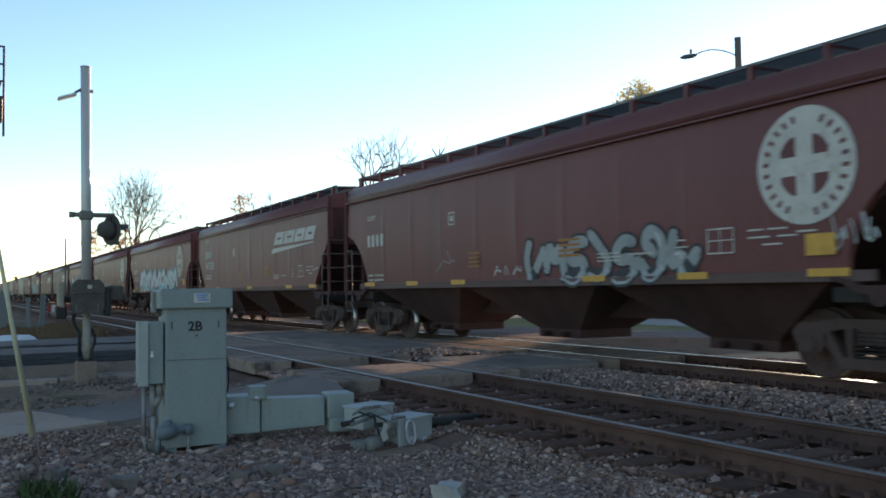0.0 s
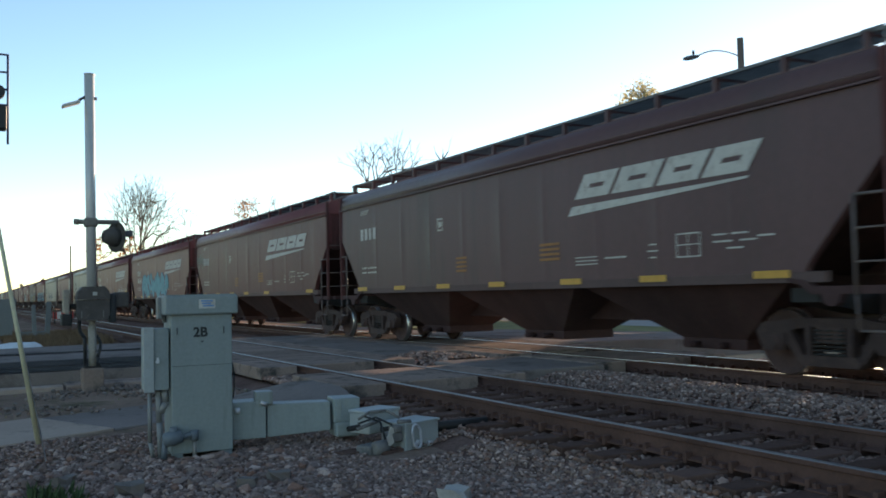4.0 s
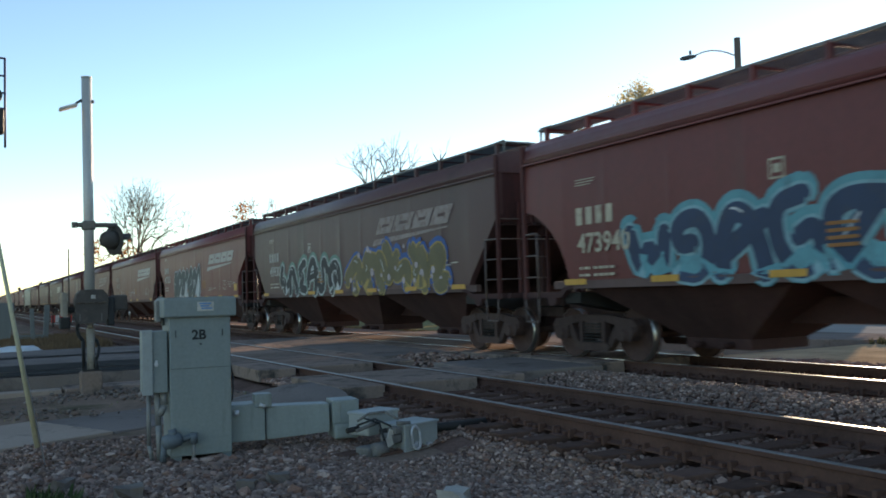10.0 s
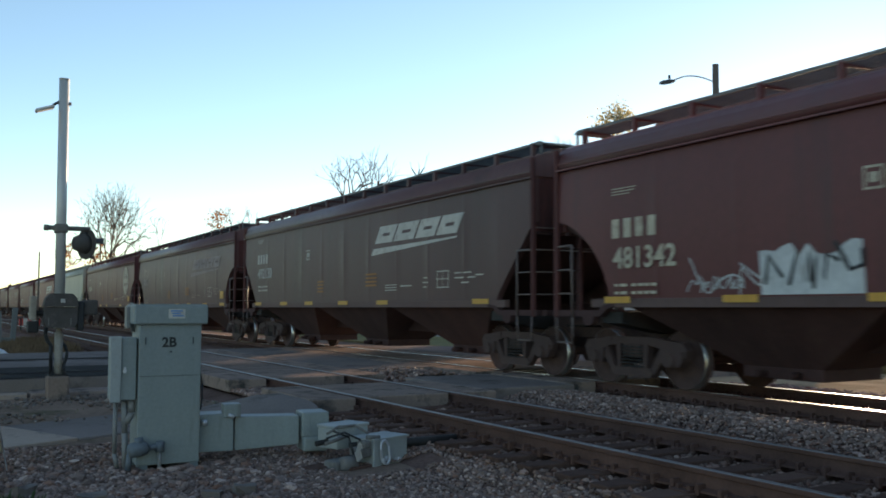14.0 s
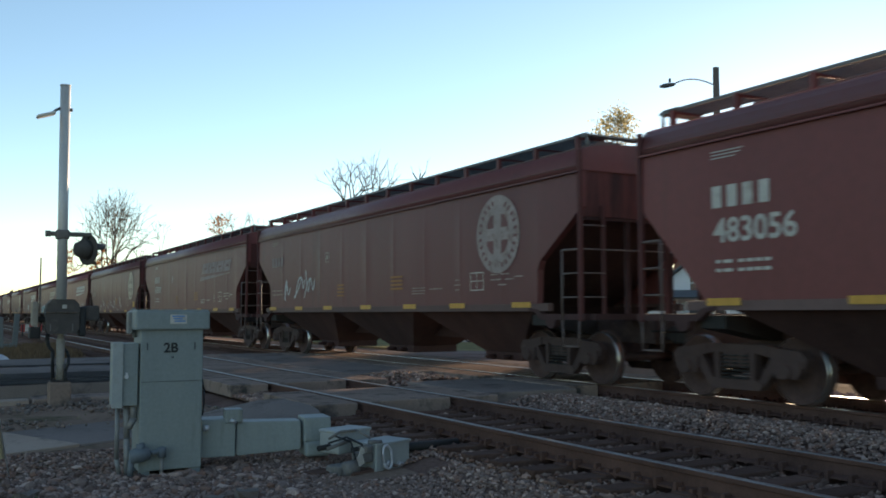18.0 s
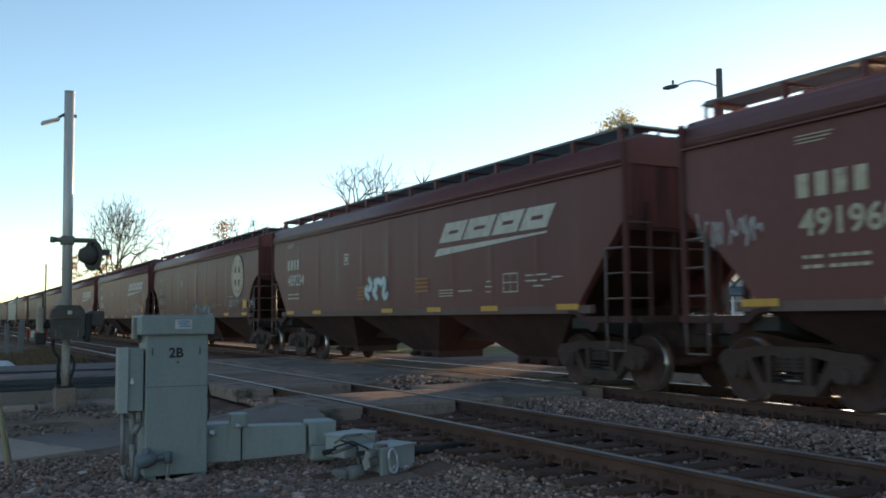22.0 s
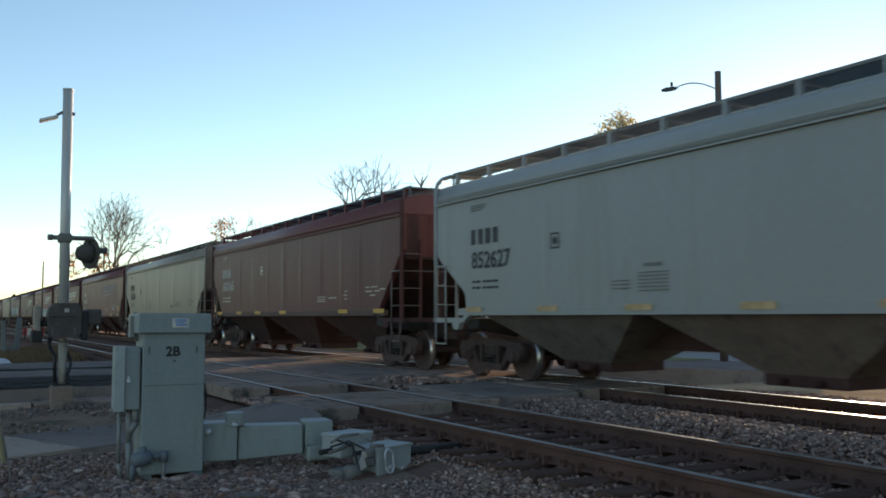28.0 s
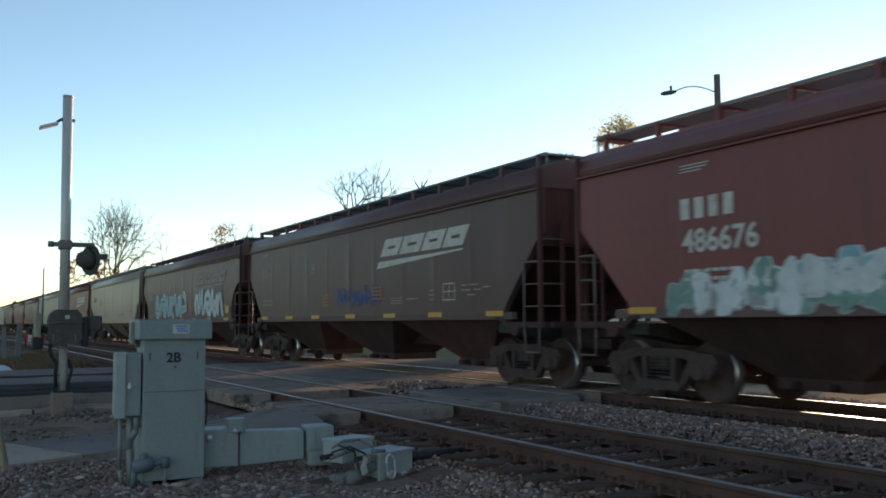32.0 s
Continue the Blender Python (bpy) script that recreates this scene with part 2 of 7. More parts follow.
M_STEEL = mat("dark_steel", (0.035, 0.032, 0.03), 0.7, metal=0.4, var=0.4, big=2, small=30, bump=0.2)
M_BOGIE = mat("bogie_steel", (0.066, 0.042, 0.038), 0.75, spec=0.25, metal=0.0, var=0.4, big=3, small=25, bump=0.25, dirt=(0.09, 0.058, 0.048), dirt_at=0.56, rnd=0.4)
M_WHEEL = mat("wheel_steel", (0.085, 0.052, 0.046), 0.8, spec=0.2, metal=0.0, var=0.35, big=4, small=30, bump=0.1)
M_TREAD = mat("wheel_tread", (0.55, 0.53, 0.51), 0.32, metal=1.0, var=0.1, big=3, small=40, bump=0.02)
# slope sheets, bays and sills: far darker than the side paint
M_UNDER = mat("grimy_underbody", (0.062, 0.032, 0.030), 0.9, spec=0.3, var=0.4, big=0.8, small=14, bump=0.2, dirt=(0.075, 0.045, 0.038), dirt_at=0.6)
M_BOXGREY = mat("grey_green_paint", (0.240, 0.266, 0.254), 0.55, var=0.2, big=1.6, small=30, bump=0.03, dirt=(0.172, 0.18, 0.168), dirt_at=0.58, streak=True)
M_BOXLIGHT = mat("pale_grey_paint", (0.33, 0.345, 0.33), 0.55, var=0.15, big=3, small=30, bump=0.05, dirt=(0.25, 0.24, 0.2), dirt_at=0.62)
M_GALV = mat("galvanised_steel", (0.58, 0.58, 0.6), 0.42, metal=0.5, var=0.15, big=4, small=30, bump=0.04)
M_BLACK = mat("black_paint", (0.02, 0.02, 0.021), 0.6, var=0.3, big=3, small=30, bump=0.05)
M_MAST = mat("aluminium_paint", (0.56, 0.53, 0.49), 0.45, metal=0.3, var=0.15, big=3, small=30, bump=0.03, dirt=(0.4, 0.36, 0.31), dirt_at=0.62, streak=True)
M_CONDUIT = mat("dull_conduit", (0.24, 0.235, 0.225), 0.6, metal=0.3, var=0.2, big=5, small=30, bump=0.05)
M_CAST = mat("dusty_casting", (0.15, 0.14, 0.13), 0.8, var=0.35, big=6, small=30, bump=0.2, dirt=(0.24, 0.22, 0.195), dirt_at=0.58)
M_MECH = mat("dusty_black_paint", (0.075, 0.062, 0.054), 0.8, var=0.35, big=4, small=30, bump=0.08, dirt=(0.13, 0.108, 0.09), dirt_at=0.6)
M_DKGREY = mat("dark_grey_paint", (0.06, 0.065, 0.07), 0.6, var=0.25, big=3, small=30, bump=0.05)
M_WHITE = mat("white_paint", (0.53, 0.49, 0.43), 0.65, var=0.2, big=2.5, small=30, bump=0.02, dirt=(0.34, 0.28, 0.235), dirt_at=0.58)
M_FADED = mat("faded_lettering", (0.34, 0.27, 0.24), 0.75, var=0.3, big=2.5, small=20, bump=0.02, dirt=(0.18, 0.1, 0.085), dirt_at=0.55)
M_CREAM = mat("cream_lettering", (0.5, 0.43, 0.32), 0.7, var=0.25, big=2.5, small=20, bump=0.02, dirt=(0.3, 0.2, 0.15), dirt_at=0.58)
M_YELLOW = mat("reflector_yellow", (0.58, 0.30, 0.045), 0.5, var=0.2, big=5, small=40, bump=0.02)
M_YDULL = mat("dull_yellow_paint", (0.33, 0.145, 0.045), 0.7, var=0.25, big=4, small=30, bump=0.02)
M_GREYINK = mat("grey_lettering", (0.16, 0.155, 0.145), 0.7, var=0.3, big=3, small=30, bump=0.02)
M_CHAR = mat("charcoal_lettering", (0.05, 0.05, 0.05), 0.7, var=0.3, big=3, small=30, bump=0.02)
BODY = {
    "red": mat("oxide_red_paint", (0.180, 0.054, 0.050), 0.47, spec=0.31, var=0.28, big=0.35, small=9, bump=0.05, dirt=(0.125, 0.055, 0.045), dirt_at=0.64, rnd=0.5, streak=True),
    "maroon": mat("maroon_paint", (0.152, 0.052, 0.050), 0.47, spec=0.31, var=0.28, big=0.35, small=9, bump=0.05, dirt=(0.078, 0.045, 0.044), dirt_at=0.62, rnd=0.5, streak=True),
    "brown": mat("weathered_brown_paint", (0.122, 0.064, 0.062), 0.47, spec=0.31, var=0.28, big=0.35, small=9, bump=0.05, dirt=(0.082, 0.055, 0.051), dirt_at=0.57, rnd=0.5, streak=True),
    "tan": mat("weathered_tan_paint", (0.36, 0.318, 0.25), 0.48, spec=0.3, var=0.22, big=0.35, small=9, bump=0.04, dirt=(0.24, 0.185, 0.13), dirt_at=0.56, rnd=0.3, streak=True),
    "taupe": mat("dusty_taupe_paint", (0.27, 0.225, 0.185), 0.42, spec=0.35, var=0.2, big=0.35, small=9, bump=0.04, dirt=(0.2, 0.155, 0.12), dirt_at=0.58, rnd=0.3, streak=True),
    "cream": mat("pale_cream_paint", (0.40, 0.385, 0.31), 0.46, spec=0.3, var=0.16, big=0.35, small=9, bump=0.04, dirt=(0.33, 0.29, 0.22), dirt_at=0.6, rnd=0.2, streak=True),
    "grey": mat("light_grey_paint", (0.285, 0.29, 0.28), 0.48, var=0.12, big=0.35, small=9, bump=0.04, dirt=(0.235, 0.235, 0.22), dirt_at=0.6, rnd=0.2, streak=True),
}
# red cars' end walls and posts: a darker brown than the sides
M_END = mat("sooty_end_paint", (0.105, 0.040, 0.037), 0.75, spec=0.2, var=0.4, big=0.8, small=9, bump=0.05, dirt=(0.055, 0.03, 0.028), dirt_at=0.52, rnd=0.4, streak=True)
M_DUSTY = mat("dusty_sill_paint", (0.135, 0.085, 0.076), 0.7, spec=0.25, var=0.3, big=0.5, small=9, bump=0.05, rnd=0.4)
M_GRATE = mat("grey_grating", (0.17, 0.172, 0.165), 0.65, metal=0.2, var=0.3, big=2, small=25, bump=0.05)
M_LADDER = mat("worn_ladder_steel", (0.145, 0.108, 0.098), 0.6, spec=0.3, var=0.3, big=3, small=25, bump=0.05)
M_STONE_DK = stone_mat("oily_ballast_stone", (0.10, 0.060, 0.048), (0.40, 0.27, 0.215))

# ---------------------------------------------------------------- ground, road and tracks
T1, T2 = 6.07, 10.92                 # centre lines of the two tracks
GAUGE = 0.753


def ground_z(x, y):
    """Height of the earth: a low bed by the tracks, falling off on the camera's side."""
    z = -0.36
    if x < 3:
        z -= 0.05 * min(1.0, (3 - x) / 4)
    if x > 14:
        z -= 0.32 * min(1.0, (x - 14) / 5)
    if x < 3.4 and y > 9.6:
        z += 0.09 * min(1.0, (y - 9.6) / 1.2)
    return z + 0.03 * noise.noise(Vector((x * 0.5, y * 0.5, 3.1)))


def sheet(bm, xs, ys, zf):
    g = [[bm.verts.new((x, y, zf(x, y))) for x in xs] for y in ys]
    for j in range(len(ys) - 1):
        for i in range(len(xs) - 1):
            bm.faces.new((g[j][i], g[j][i + 1], g[j + 1][i + 1], g[j + 1][i]))


def steps(spec):
    out = []
    for a, b, d in spec:
        k = max(1, round((b - a) / d))
        out += [a + (b - a) * i / k for i in range(k)]
    return out + [spec[-1][1]]


bm = B()
sheet(bm, steps([(-3000, -300, 450), (-300, -30, 45), (-30, -4, 4), (-4, 26, 0.6), (26, 80, 9), (80, 400, 80), (400, 3000, 520)]),
      steps([(-3000, -300, 450), (-300, -20, 40), (-20, 0, 3), (0, 40, 0.8), (40, 120, 8), (120, 600, 80), (600, 3000, 480)]), ground_z)
thing("ground", bm, M_GROUND, "dry bare earth with thin grass round the tracks", "ground", kind="structure", smooth=True)

# ballast beds: long low heaps under both tracks
bed = [(3.35, -0.62), (4.6, -0.27), (7.9, -0.24), (8.9, -0.30), (9.2, -0.22), (12.7, -0.24), (13.8, -0.62)]
bm = B()
prism(bm, bed, "y", -160, 900)
thing("ballast", bm, M_BALLAST, "long bed of grey crushed stone carrying two tracks", "ballast", kind="structure")

# rails
RAIL = [(-0.075, -0.18), (0.075, -0.18), (0.075, -0.165), (0.014, -0.145), (0.012, -0.05), (0.034, -0.042), (0.036, -0.006), (-0.036, -0.006), (-0.034, -0.042), (-0.012, -0.05), (-0.014, -0.145), (-0.075, -0.165)]
for c in (T1, T2):
    for s in (-1, 1):
        rail = empty("rail", pose(c + s * GAUGE, 0, 0), "long steel rail with a polished running surface", "rail", "rails", "structure")
        bm = B()
        prism(bm, RAIL, "y", -150, 900)
        part("rail_web", bm, M_RAIL, rail)
        bm = B()
        prism(bm, [(-0.032, -0.006), (0.032, -0.006), (0.026, 0.0), (-0.026, 0.0)], "y", -150, 900)
        part("rail_head", bm, M_RAILTOP if c == T2 else M_RAILDULL, rail, "polished steel running surface")

# sleepers
bm = B()
box(bm, -1.3, 1.3, -0.115, 0.115, -0.36, -0.18, bev=0.012)
TIE = mesh_of("sleeper", bm, M_TIE)
bm = B()
for s in (-1, 1):
    box(bm, s * GAUGE - 0.17, s * GAUGE + 0.17, -0.1, 0.1, -0.18, -0.168, bev=0.004)
    for a in (-1, 1):
        for b in (-0.06, 0.06):
            box(bm, s * GAUGE + a * 0.09 - 0.022, s * GAUGE + a * 0.09 + 0.022, b - 0.018, b + 0.018, -0.17, -0.135)
        box(bm, s * GAUGE - 0.1, s * GAUGE - 0.02, a * 0.135 - 0.02, a * 0.135 + 0.02, -0.2, -0.11, bev=0.008)
PLATE = mesh_of("tie_plates", bm, M_RAIL)
for c in (T1, T2):
    y = -2.0
    while y < 36:
        ob = tagged(new("sleeper", TIE), "dark creosoted wooden sleeper under the rails", "sleeper", "sleepers", "structure")
        ob.matrix_world = pose(c + random.uniform(-0.03, 0.03), y + random.uniform(-0.02, 0.02), random.uniform(-0.006, 0.0), 0, 0, random.uniform(-0.8, 0.8))
        part("tie_plate", PLATE, None, ob, "rusty tie plates and spikes")
        y += 0.52 + random.uniform(-0.02, 0.02)
bm = B()
for c in (T1, T2):
    for k in range(380):
        box(bm, c - 1.3, c + 1.3, 36.2 + k * 0.55, 36.43 + k * 0.55, -0.34, -0.18)
thing("far_sleepers", bm, M_TIE, "rows of dark wooden sleepers running far off", "sleepers", kind="stuff")

# ---------------------------------------------------------------- crossing, road and footpath
def slab(name, x0, x1, y0, y1, z1, z0, material, label, category, bev=0.015, kind="structure"):
    bm = B()
    box(bm, x0, x1, y0, y1, z0, z1, bev=bev)
    return thing(name, bm, material, label, category, kind=kind)


ROAD_Y0, ROAD_Y1 = 16.4, 27.4


def road_strip(name, x0, x1, y0, y1, za, zb, material, label):
    """A strip of paving that climbs from za at x0 to zb at x1."""
    bm = B()
    k = max(2, int(abs(x1 - x0) / 0.8))
    top = []
    for i in range(k + 1):
        x = x0 + (x1 - x0) * i / k
        w = i / k
        w = w * w * (3 - 2 * w)
        z = za + (zb - za) * w
        top.append([bm.verts.new((x, y0 + (y1 - y0) * j / 8, z + 0.008 * noise.noise(Vector((x, j * 1.3, 0.5))))) for j in range(9)])
    bot = [[bm.verts.new((v.co.x, v.co.y, v.co.z - 0.5)) for v in (r[0], r[-1])] for r in top]
    for a, b in zip(top, top[1:]):
        for j in range(8):
            bm.faces.new((a[j], b[j], b[j + 1], a[j + 1]))
    for i in range(k):
        bm.faces.new((top[i][0], bot[i][0], bot[i + 1][0], top[i + 1][0]))
        bm.faces.new((top[i][-1], top[i + 1][-1], bot[i + 1][1], bot[i][1]))
    for r, b in ((top[0], bot[0]), (top[-1], bot[-1])):
        bm.faces.new(r + [b[1], b[0]])
    bmesh.ops.recalc_face_normals(bm, faces=bm.faces[:])
    return thing(name, bm, material, label, "road", kind="structure")


road_strip("road_west", -60, 4.5, 17.4, ROAD_Y1, -0.24, -0.005, M_ASPHALT, "worn grey asphalt road climbing to the tracks")
road_strip("road_middle", 7.6, 9.38, ROAD_Y0 + 0.6, ROAD_Y1, -0.006, -0.006, M_ASPHALT, "asphalt road between the two tracks")
road_strip("road_east", 12.5, 28.6, 17.4, ROAD_Y1, -0.006, -0.60, M_ASPHALT, "asphalt road leaving the far track")
# tar strips and patches on the near road
for y0, y1, x0, x1 in ((17.5, 18.6, -14, 4.2), (18.75, 20.6, -14, 3.9), (23.4, 23.9, -8, 4.0)):
    bm = B()
    xs = [x0 + (x1 - x0) * i / 24 for i in range(25)]

    def road_z(x):
        w = (x + 60) / 64.5
        return -0.24 + 0.235 * w * w * (3 - 2 * w)
    rows_ = [[bm.verts.new((x, (y0, y1)[j] + 0.12 * noise.noise(Vector((x * 0.7, y0 + j, 0))), road_z(x) + 0.014)) for j in (0, 1)] for x in xs]
    for a, b in zip(rows_, rows_[1:]):
        bm.faces.new((a[0], b[0], b[1], a[1]))
    thing("tar_patch", bm, M_ASPH_DARK, "dark tar patch laid along the asphalt road", "patch", "tar patches", "structure")
# kerb and gutter
bm = B()
k = 20
prof = [(16.7, -0.6), (16.7, -0.215), (16.8, -0.2), (16.95, -0.2), (17.05, -0.23), (17.4, -0.235), (17.4, -0.6)]
for a, b in ((-40, 1.45), ):
    prism(bm, prof, "x", a, b)
thing("kerb", bm, M_CONC, "pale concrete kerb and gutter beside the road", "kerb", kind="structure")
slab("kerb_ramp", 1.5, 3.9, 16.6, 17.38, -0.19, -0.6, M_CONC_DK, "dropped stained concrete kerb by the crossing", "kerb", 0.03)
# footpath slabs
bm = B()
box(bm, -0.74, 0.74, -0.92, 0.92, -0.12, 0.0, bev=0.012)
WALK = mesh_of("paving_slab", bm, M_CONC)
path_ob = empty("footpath", pose(1.17, 12.1, 0, 0, 0, 24), "pale concrete footpath slabs leading to the tracks", "footpath", kind="structure")
for i in range(5):
    part("paving_slab", WALK, None, path_ob, m=pose(-0.75 - i * 1.5, 0.015 * (i % 2), -0.265 - 0.01 * i + 0.004 * (i % 3), 0, -0.4, random.uniform(-0.5, 0.5)))
bm = B()
box(bm, 0.02, 1.9, -0.9, 0.86, -0.42, -0.27, bev=0.02)
part("asphalt_apron", bm, M_ASPHALT, path_ob, "dark worn asphalt apron")
# asphalt hump up to the foot crossing
bm = B()
g = []
for i in range(13):
    x = 2.95 + 1.62 * i / 12
    row = []
    for j in range(11):
        y = 10.9 + 2.9 * j / 10
        e = min(1, max(0, min(j, 10 - j) / 2.2))
        w = i / 12
        row.append(bm.verts.new((x, y, -0.36 + e * (0.13 + 0.21 * (w * w * (3 - 2 * w))) + 0.012 * noise.noise(Vector((x * 3, y * 3, 0))))))
    g.append(row)
for a, b in zip(g, g[1:]):
    for j in range(10):
        bm.faces.new((a[j], b[j], b[j + 1], a[j + 1]))
thing("asphalt_hump", bm, M_ASPHALT, "rounded asphalt hump between footpath and rails", "ramp", kind="structure", smooth=True)


# concrete crossing panels
def panel_mesh(x0, x1, ln):
    bm = B()
    box(bm, x0, x1, -ln / 2, ln / 2, -0.22, -0.004, bev=0.016)
    for x in (x0 + 0.14, x1 - 0.14):
        for y in (-ln / 2 + 0.2, ln / 2 - 0.2):
            box(bm, x - 0.03, x + 0.03, y - 0.03, y + 0.03, -0.006, -0.0015)
    return mesh_of("panel", bm, M_CONC_DK)


def crossing(c, y0, count, ln, name, label, xw=1.5):
    ob = empty(name, pose(c, 0, 0), label, "crossing deck", kind="structure")
    sets = [panel_mesh(a, b, ln - 0.02) for a, b in ((-xw, -0.845), (-0.66, 0.66), (0.845, xw))]
    for i in range(count):
        for me in sets:
            part("panel", me, None, ob, m=pose(0, y0 + ln * (i + 0.5), random.uniform(-0.006, 0.0), random.uniform(-0.15, 0.15), 0, 0))
    return ob


crossing(T1, 11.62, 1, 2.2, "foot_crossing_near", "concrete panels carrying the footpath over the near track")
crossing(T1, 15.5, 5, 2.42, "road_crossing_near", "worn concrete panels carrying the road over the near track", 1.52)
crossing(T2, 12.3, 1, 2.4, "foot_crossing_far", "concrete panels carrying the footpath over the far track")
crossing(T2, 15.2, 5, 2.5, "road_crossing_far", "worn concrete panels carrying the road over the far track")
slab("path_between_tracks", 7.6, 9.38, 12.0, 14.75, -0.012, -0.4, M_ASPHALT, "asphalt footpath between the two tracks", "footpath", 0.03)

# ---------------------------------------------------------------- ballast stones
rng = np.random.default_rng(3)


def scatter(n, x0, x1, y0, y1, zf, s0, s1, keep=None, power=1.0):
    x = rng.uniform(x0, x1, n)
    y = y0 + (y1 - y0) * rng.random(n) ** power
    z = np.array([zf(a, b) for a, b in zip(x, y)])
    ok = np.ones(n, bool) if keep is None else np.array([keep(a, b) for a, b in zip(x, y)])
    s = rng.uniform(s0, s1, n) * rng.choice([0.7, 1.0, 1.0, 1.35], n)
    return np.stack([x, y, z + s * 0.25], 1)[ok], s[ok]


def bed_z(x, y):
    for (a, za), (b, zb) in zip(bed, bed[1:]):
        if a <= x <= b:
            return za + (zb - za) * (x - a) / (b - a)
    return ground_z(x, y)


def off_rails(x, y):
    for c in (T1, T2):
        for s in (-1, 1):
            if abs(x - c - s * GAUGE) < 0.09:
                return False
    return True


def front_keep(x, y):
    if 1.75 < x < 2.5 and 9.25 < y < 9.8:
        return False
    if 3.55 < x < 4.6 and 7.95 < y < 8.4:
        return False
    if 2.9 < x and y > 10.7:
        return False
    return y < 10.95 and off_rails(x, y)


def front_z(x, y):
    return max(bed_z(x, y), ground_z(x, y)) + 0.05 * max(0.0, noise.noise(Vector((x * 0.9, y * 0.9, 7))))


c1_, s1_ = scatter(40000, 0.1, 5.2, 4.6, 10.9, front_z, 0.010, 0.025, front_keep, 1.25)
rocks("near_gravel", c1_, s1_, M_STONE, "grey crushed ballast stones heaped round the box")
cb_, sb_ = scatter(900, 0.1, 2.9, 6.2, 10.0, front_z, 0.03, 0.052, front_keep)
rocks("coarse_gravel", cb_, sb_, M_STONE, "larger broken stones among the ballast")
c2_, s2_ = scatter(13000, 4.7, 8.2, 3.2, 11.6, lambda x, y: bed_z(x, y) + (0.02 if 5.4 < x < 6.7 else 0.03), 0.016, 0.034, off_rails, 1.2)
rocks("track_ballast", c2_, s2_, M_STONE_DK, "dark oily ballast stones between the near rails and sleepers")


def heap(x, y):
    """The heap of stones between the tracks."""
    a = max(0.0, 1 - ((x - 8.65) / 0.85) ** 2)
    b = min(1.0, max(0.0, (13.2 - y) / 1.2))
    return bed_z(x, y) + 0.2 * a * b


c3_, s3_ = scatter(15000, 7.6, 9.75, 3.5, 13.2, heap, 0.013, 0.031, lambda x, y: off_rails(x, y) and y < 12.0 + max(0, (x - 8.9) * 2.5), 1.0)
rocks("median_gravel", c3_, s3_, M_STONE, "heap of grey stones between the two tracks")
c4_, s4_ = scatter(900, 7.3, 9.5, 14.9, 17.6, lambda x, y: -0.2 + 0.2 * max(0.0, 1 - ((x - 8.4) / 1.1) ** 2), 0.028, 0.05, lambda x, y: y < 16.4 + 0.3 * (x - 7.3) + 0.4)
rocks("island_gravel", c4_, s4_, M_STONE, "island of loose stones between footpath and road")
c5_, s5_ = scatter(9000, 12.0, 18.0, 4.0, 15.0, lambda x, y: bed_z(x, y), 0.03, 0.055, off_rails)
rocks("far_gravel", c5_, s5_, M_STONE, "sunlit ballast stones beyond the far track")
c6_, s6_ = scatter(1500, -3.0, 4.2, 12.9, 16.6, lambda x, y: ground_z(x, y) + 0.03, 0.015, 0.045, lambda x, y: noise.noise(Vector((x * 0.8, y * 0.8, 2))) > -0.15)
rocks("rubble", c6_, s6_, stone_mat("pale_rubble", (0.11, 0.085, 0.072), (0.30, 0.25, 0.22)), "pale broken stones and dirt beside the footpath")
c7_, s7_ = scatter(800, 4.6, 5.2, 13.8, 15.5, lambda x, y: -0.2, 0.03, 0.06, off_rails)
c8_, s8_ = scatter(700, 5.4, 6.75, 13.85, 15.5, lambda x, y: -0.2, 0.03, 0.055, off_rails)
rocks("gap_gravel", np.concatenate([c7_, c8_]), np.concatenate([s7_, s8_]), M_STONE, "stones in the gap between the two crossings")
# single larger stones
for x, y, s in ((3.26, 6.02, 0.16), (2.12, 7.6, 0.12), (2.42, 7.7, 0.13), (1.2, 7.9, 0.15), (1.25, 6.8, 0.1), (0.75, 8.6, 0.12)):
    bm = B()
    bmesh.ops.create_cube(bm, size=s * 1.5)
    bmesh.ops.subdivide_edges(bm, edges=bm.edges[:], cuts=1, use_grid_fill=True)
    for v in bm.verts:
        v.co *= 0.86 + 0.55 * noise.noise(v.co * 7 + Vector((x * 3, y * 3, 0)))
        v.co.z *= 0.7
    ob = thing("stone", bm, mat("loose_stone", (0.36, 0.33, 0.30) if x > 3 else (0.15, 0.118, 0.1), 0.85, var=0.3, big=3, small=30, bump=0.3), "pale loose block of stone" if x > 3 else "large grey stone lying on the ballast", "stone", "loose stones")
    ob.matrix_world = pose(x, y, front_z(x, y) + s * 0.28, 0, 0, x * 70)

# ---------------------------------------------------------------- the heater cabinet and its ducts
cab = empty("heater_cabinet", pose(2.125, 9.3, -0.3, 0, 0, -2), "grey-green steel switch heater cabinet stencilled 2B, standing on ballast", "cabinet")
bm = B()
box(bm, -0.31, 0.305, 0, 0.46, -0.02, 1.39, bev=0.012)
body = part("body", bm, M_BOXGREY, cab)
bm = B()
box(bm, -0.37, 0.36, -0.05, 0.52, 1.38, 1.575, bev=0.018)
box(bm, -0.355, 0.345, -0.035, 0.5, 1.575, 1.585, bev=0.004)
part("lid", bm, M_BOXGREY, cab)
for x_, y_ in ((-0.25, 0.06), (0.25, 0.06), (-0.25, 0.4), (0.25, 0.4)):
    bm = B()
    box(bm, x_ - 0.05, x_ + 0.05, y_ - 0.04, y_ + 0.04, -0.1, 0.05)
    part("foot", bm, M_BOXGREY, cab)
bm = B()
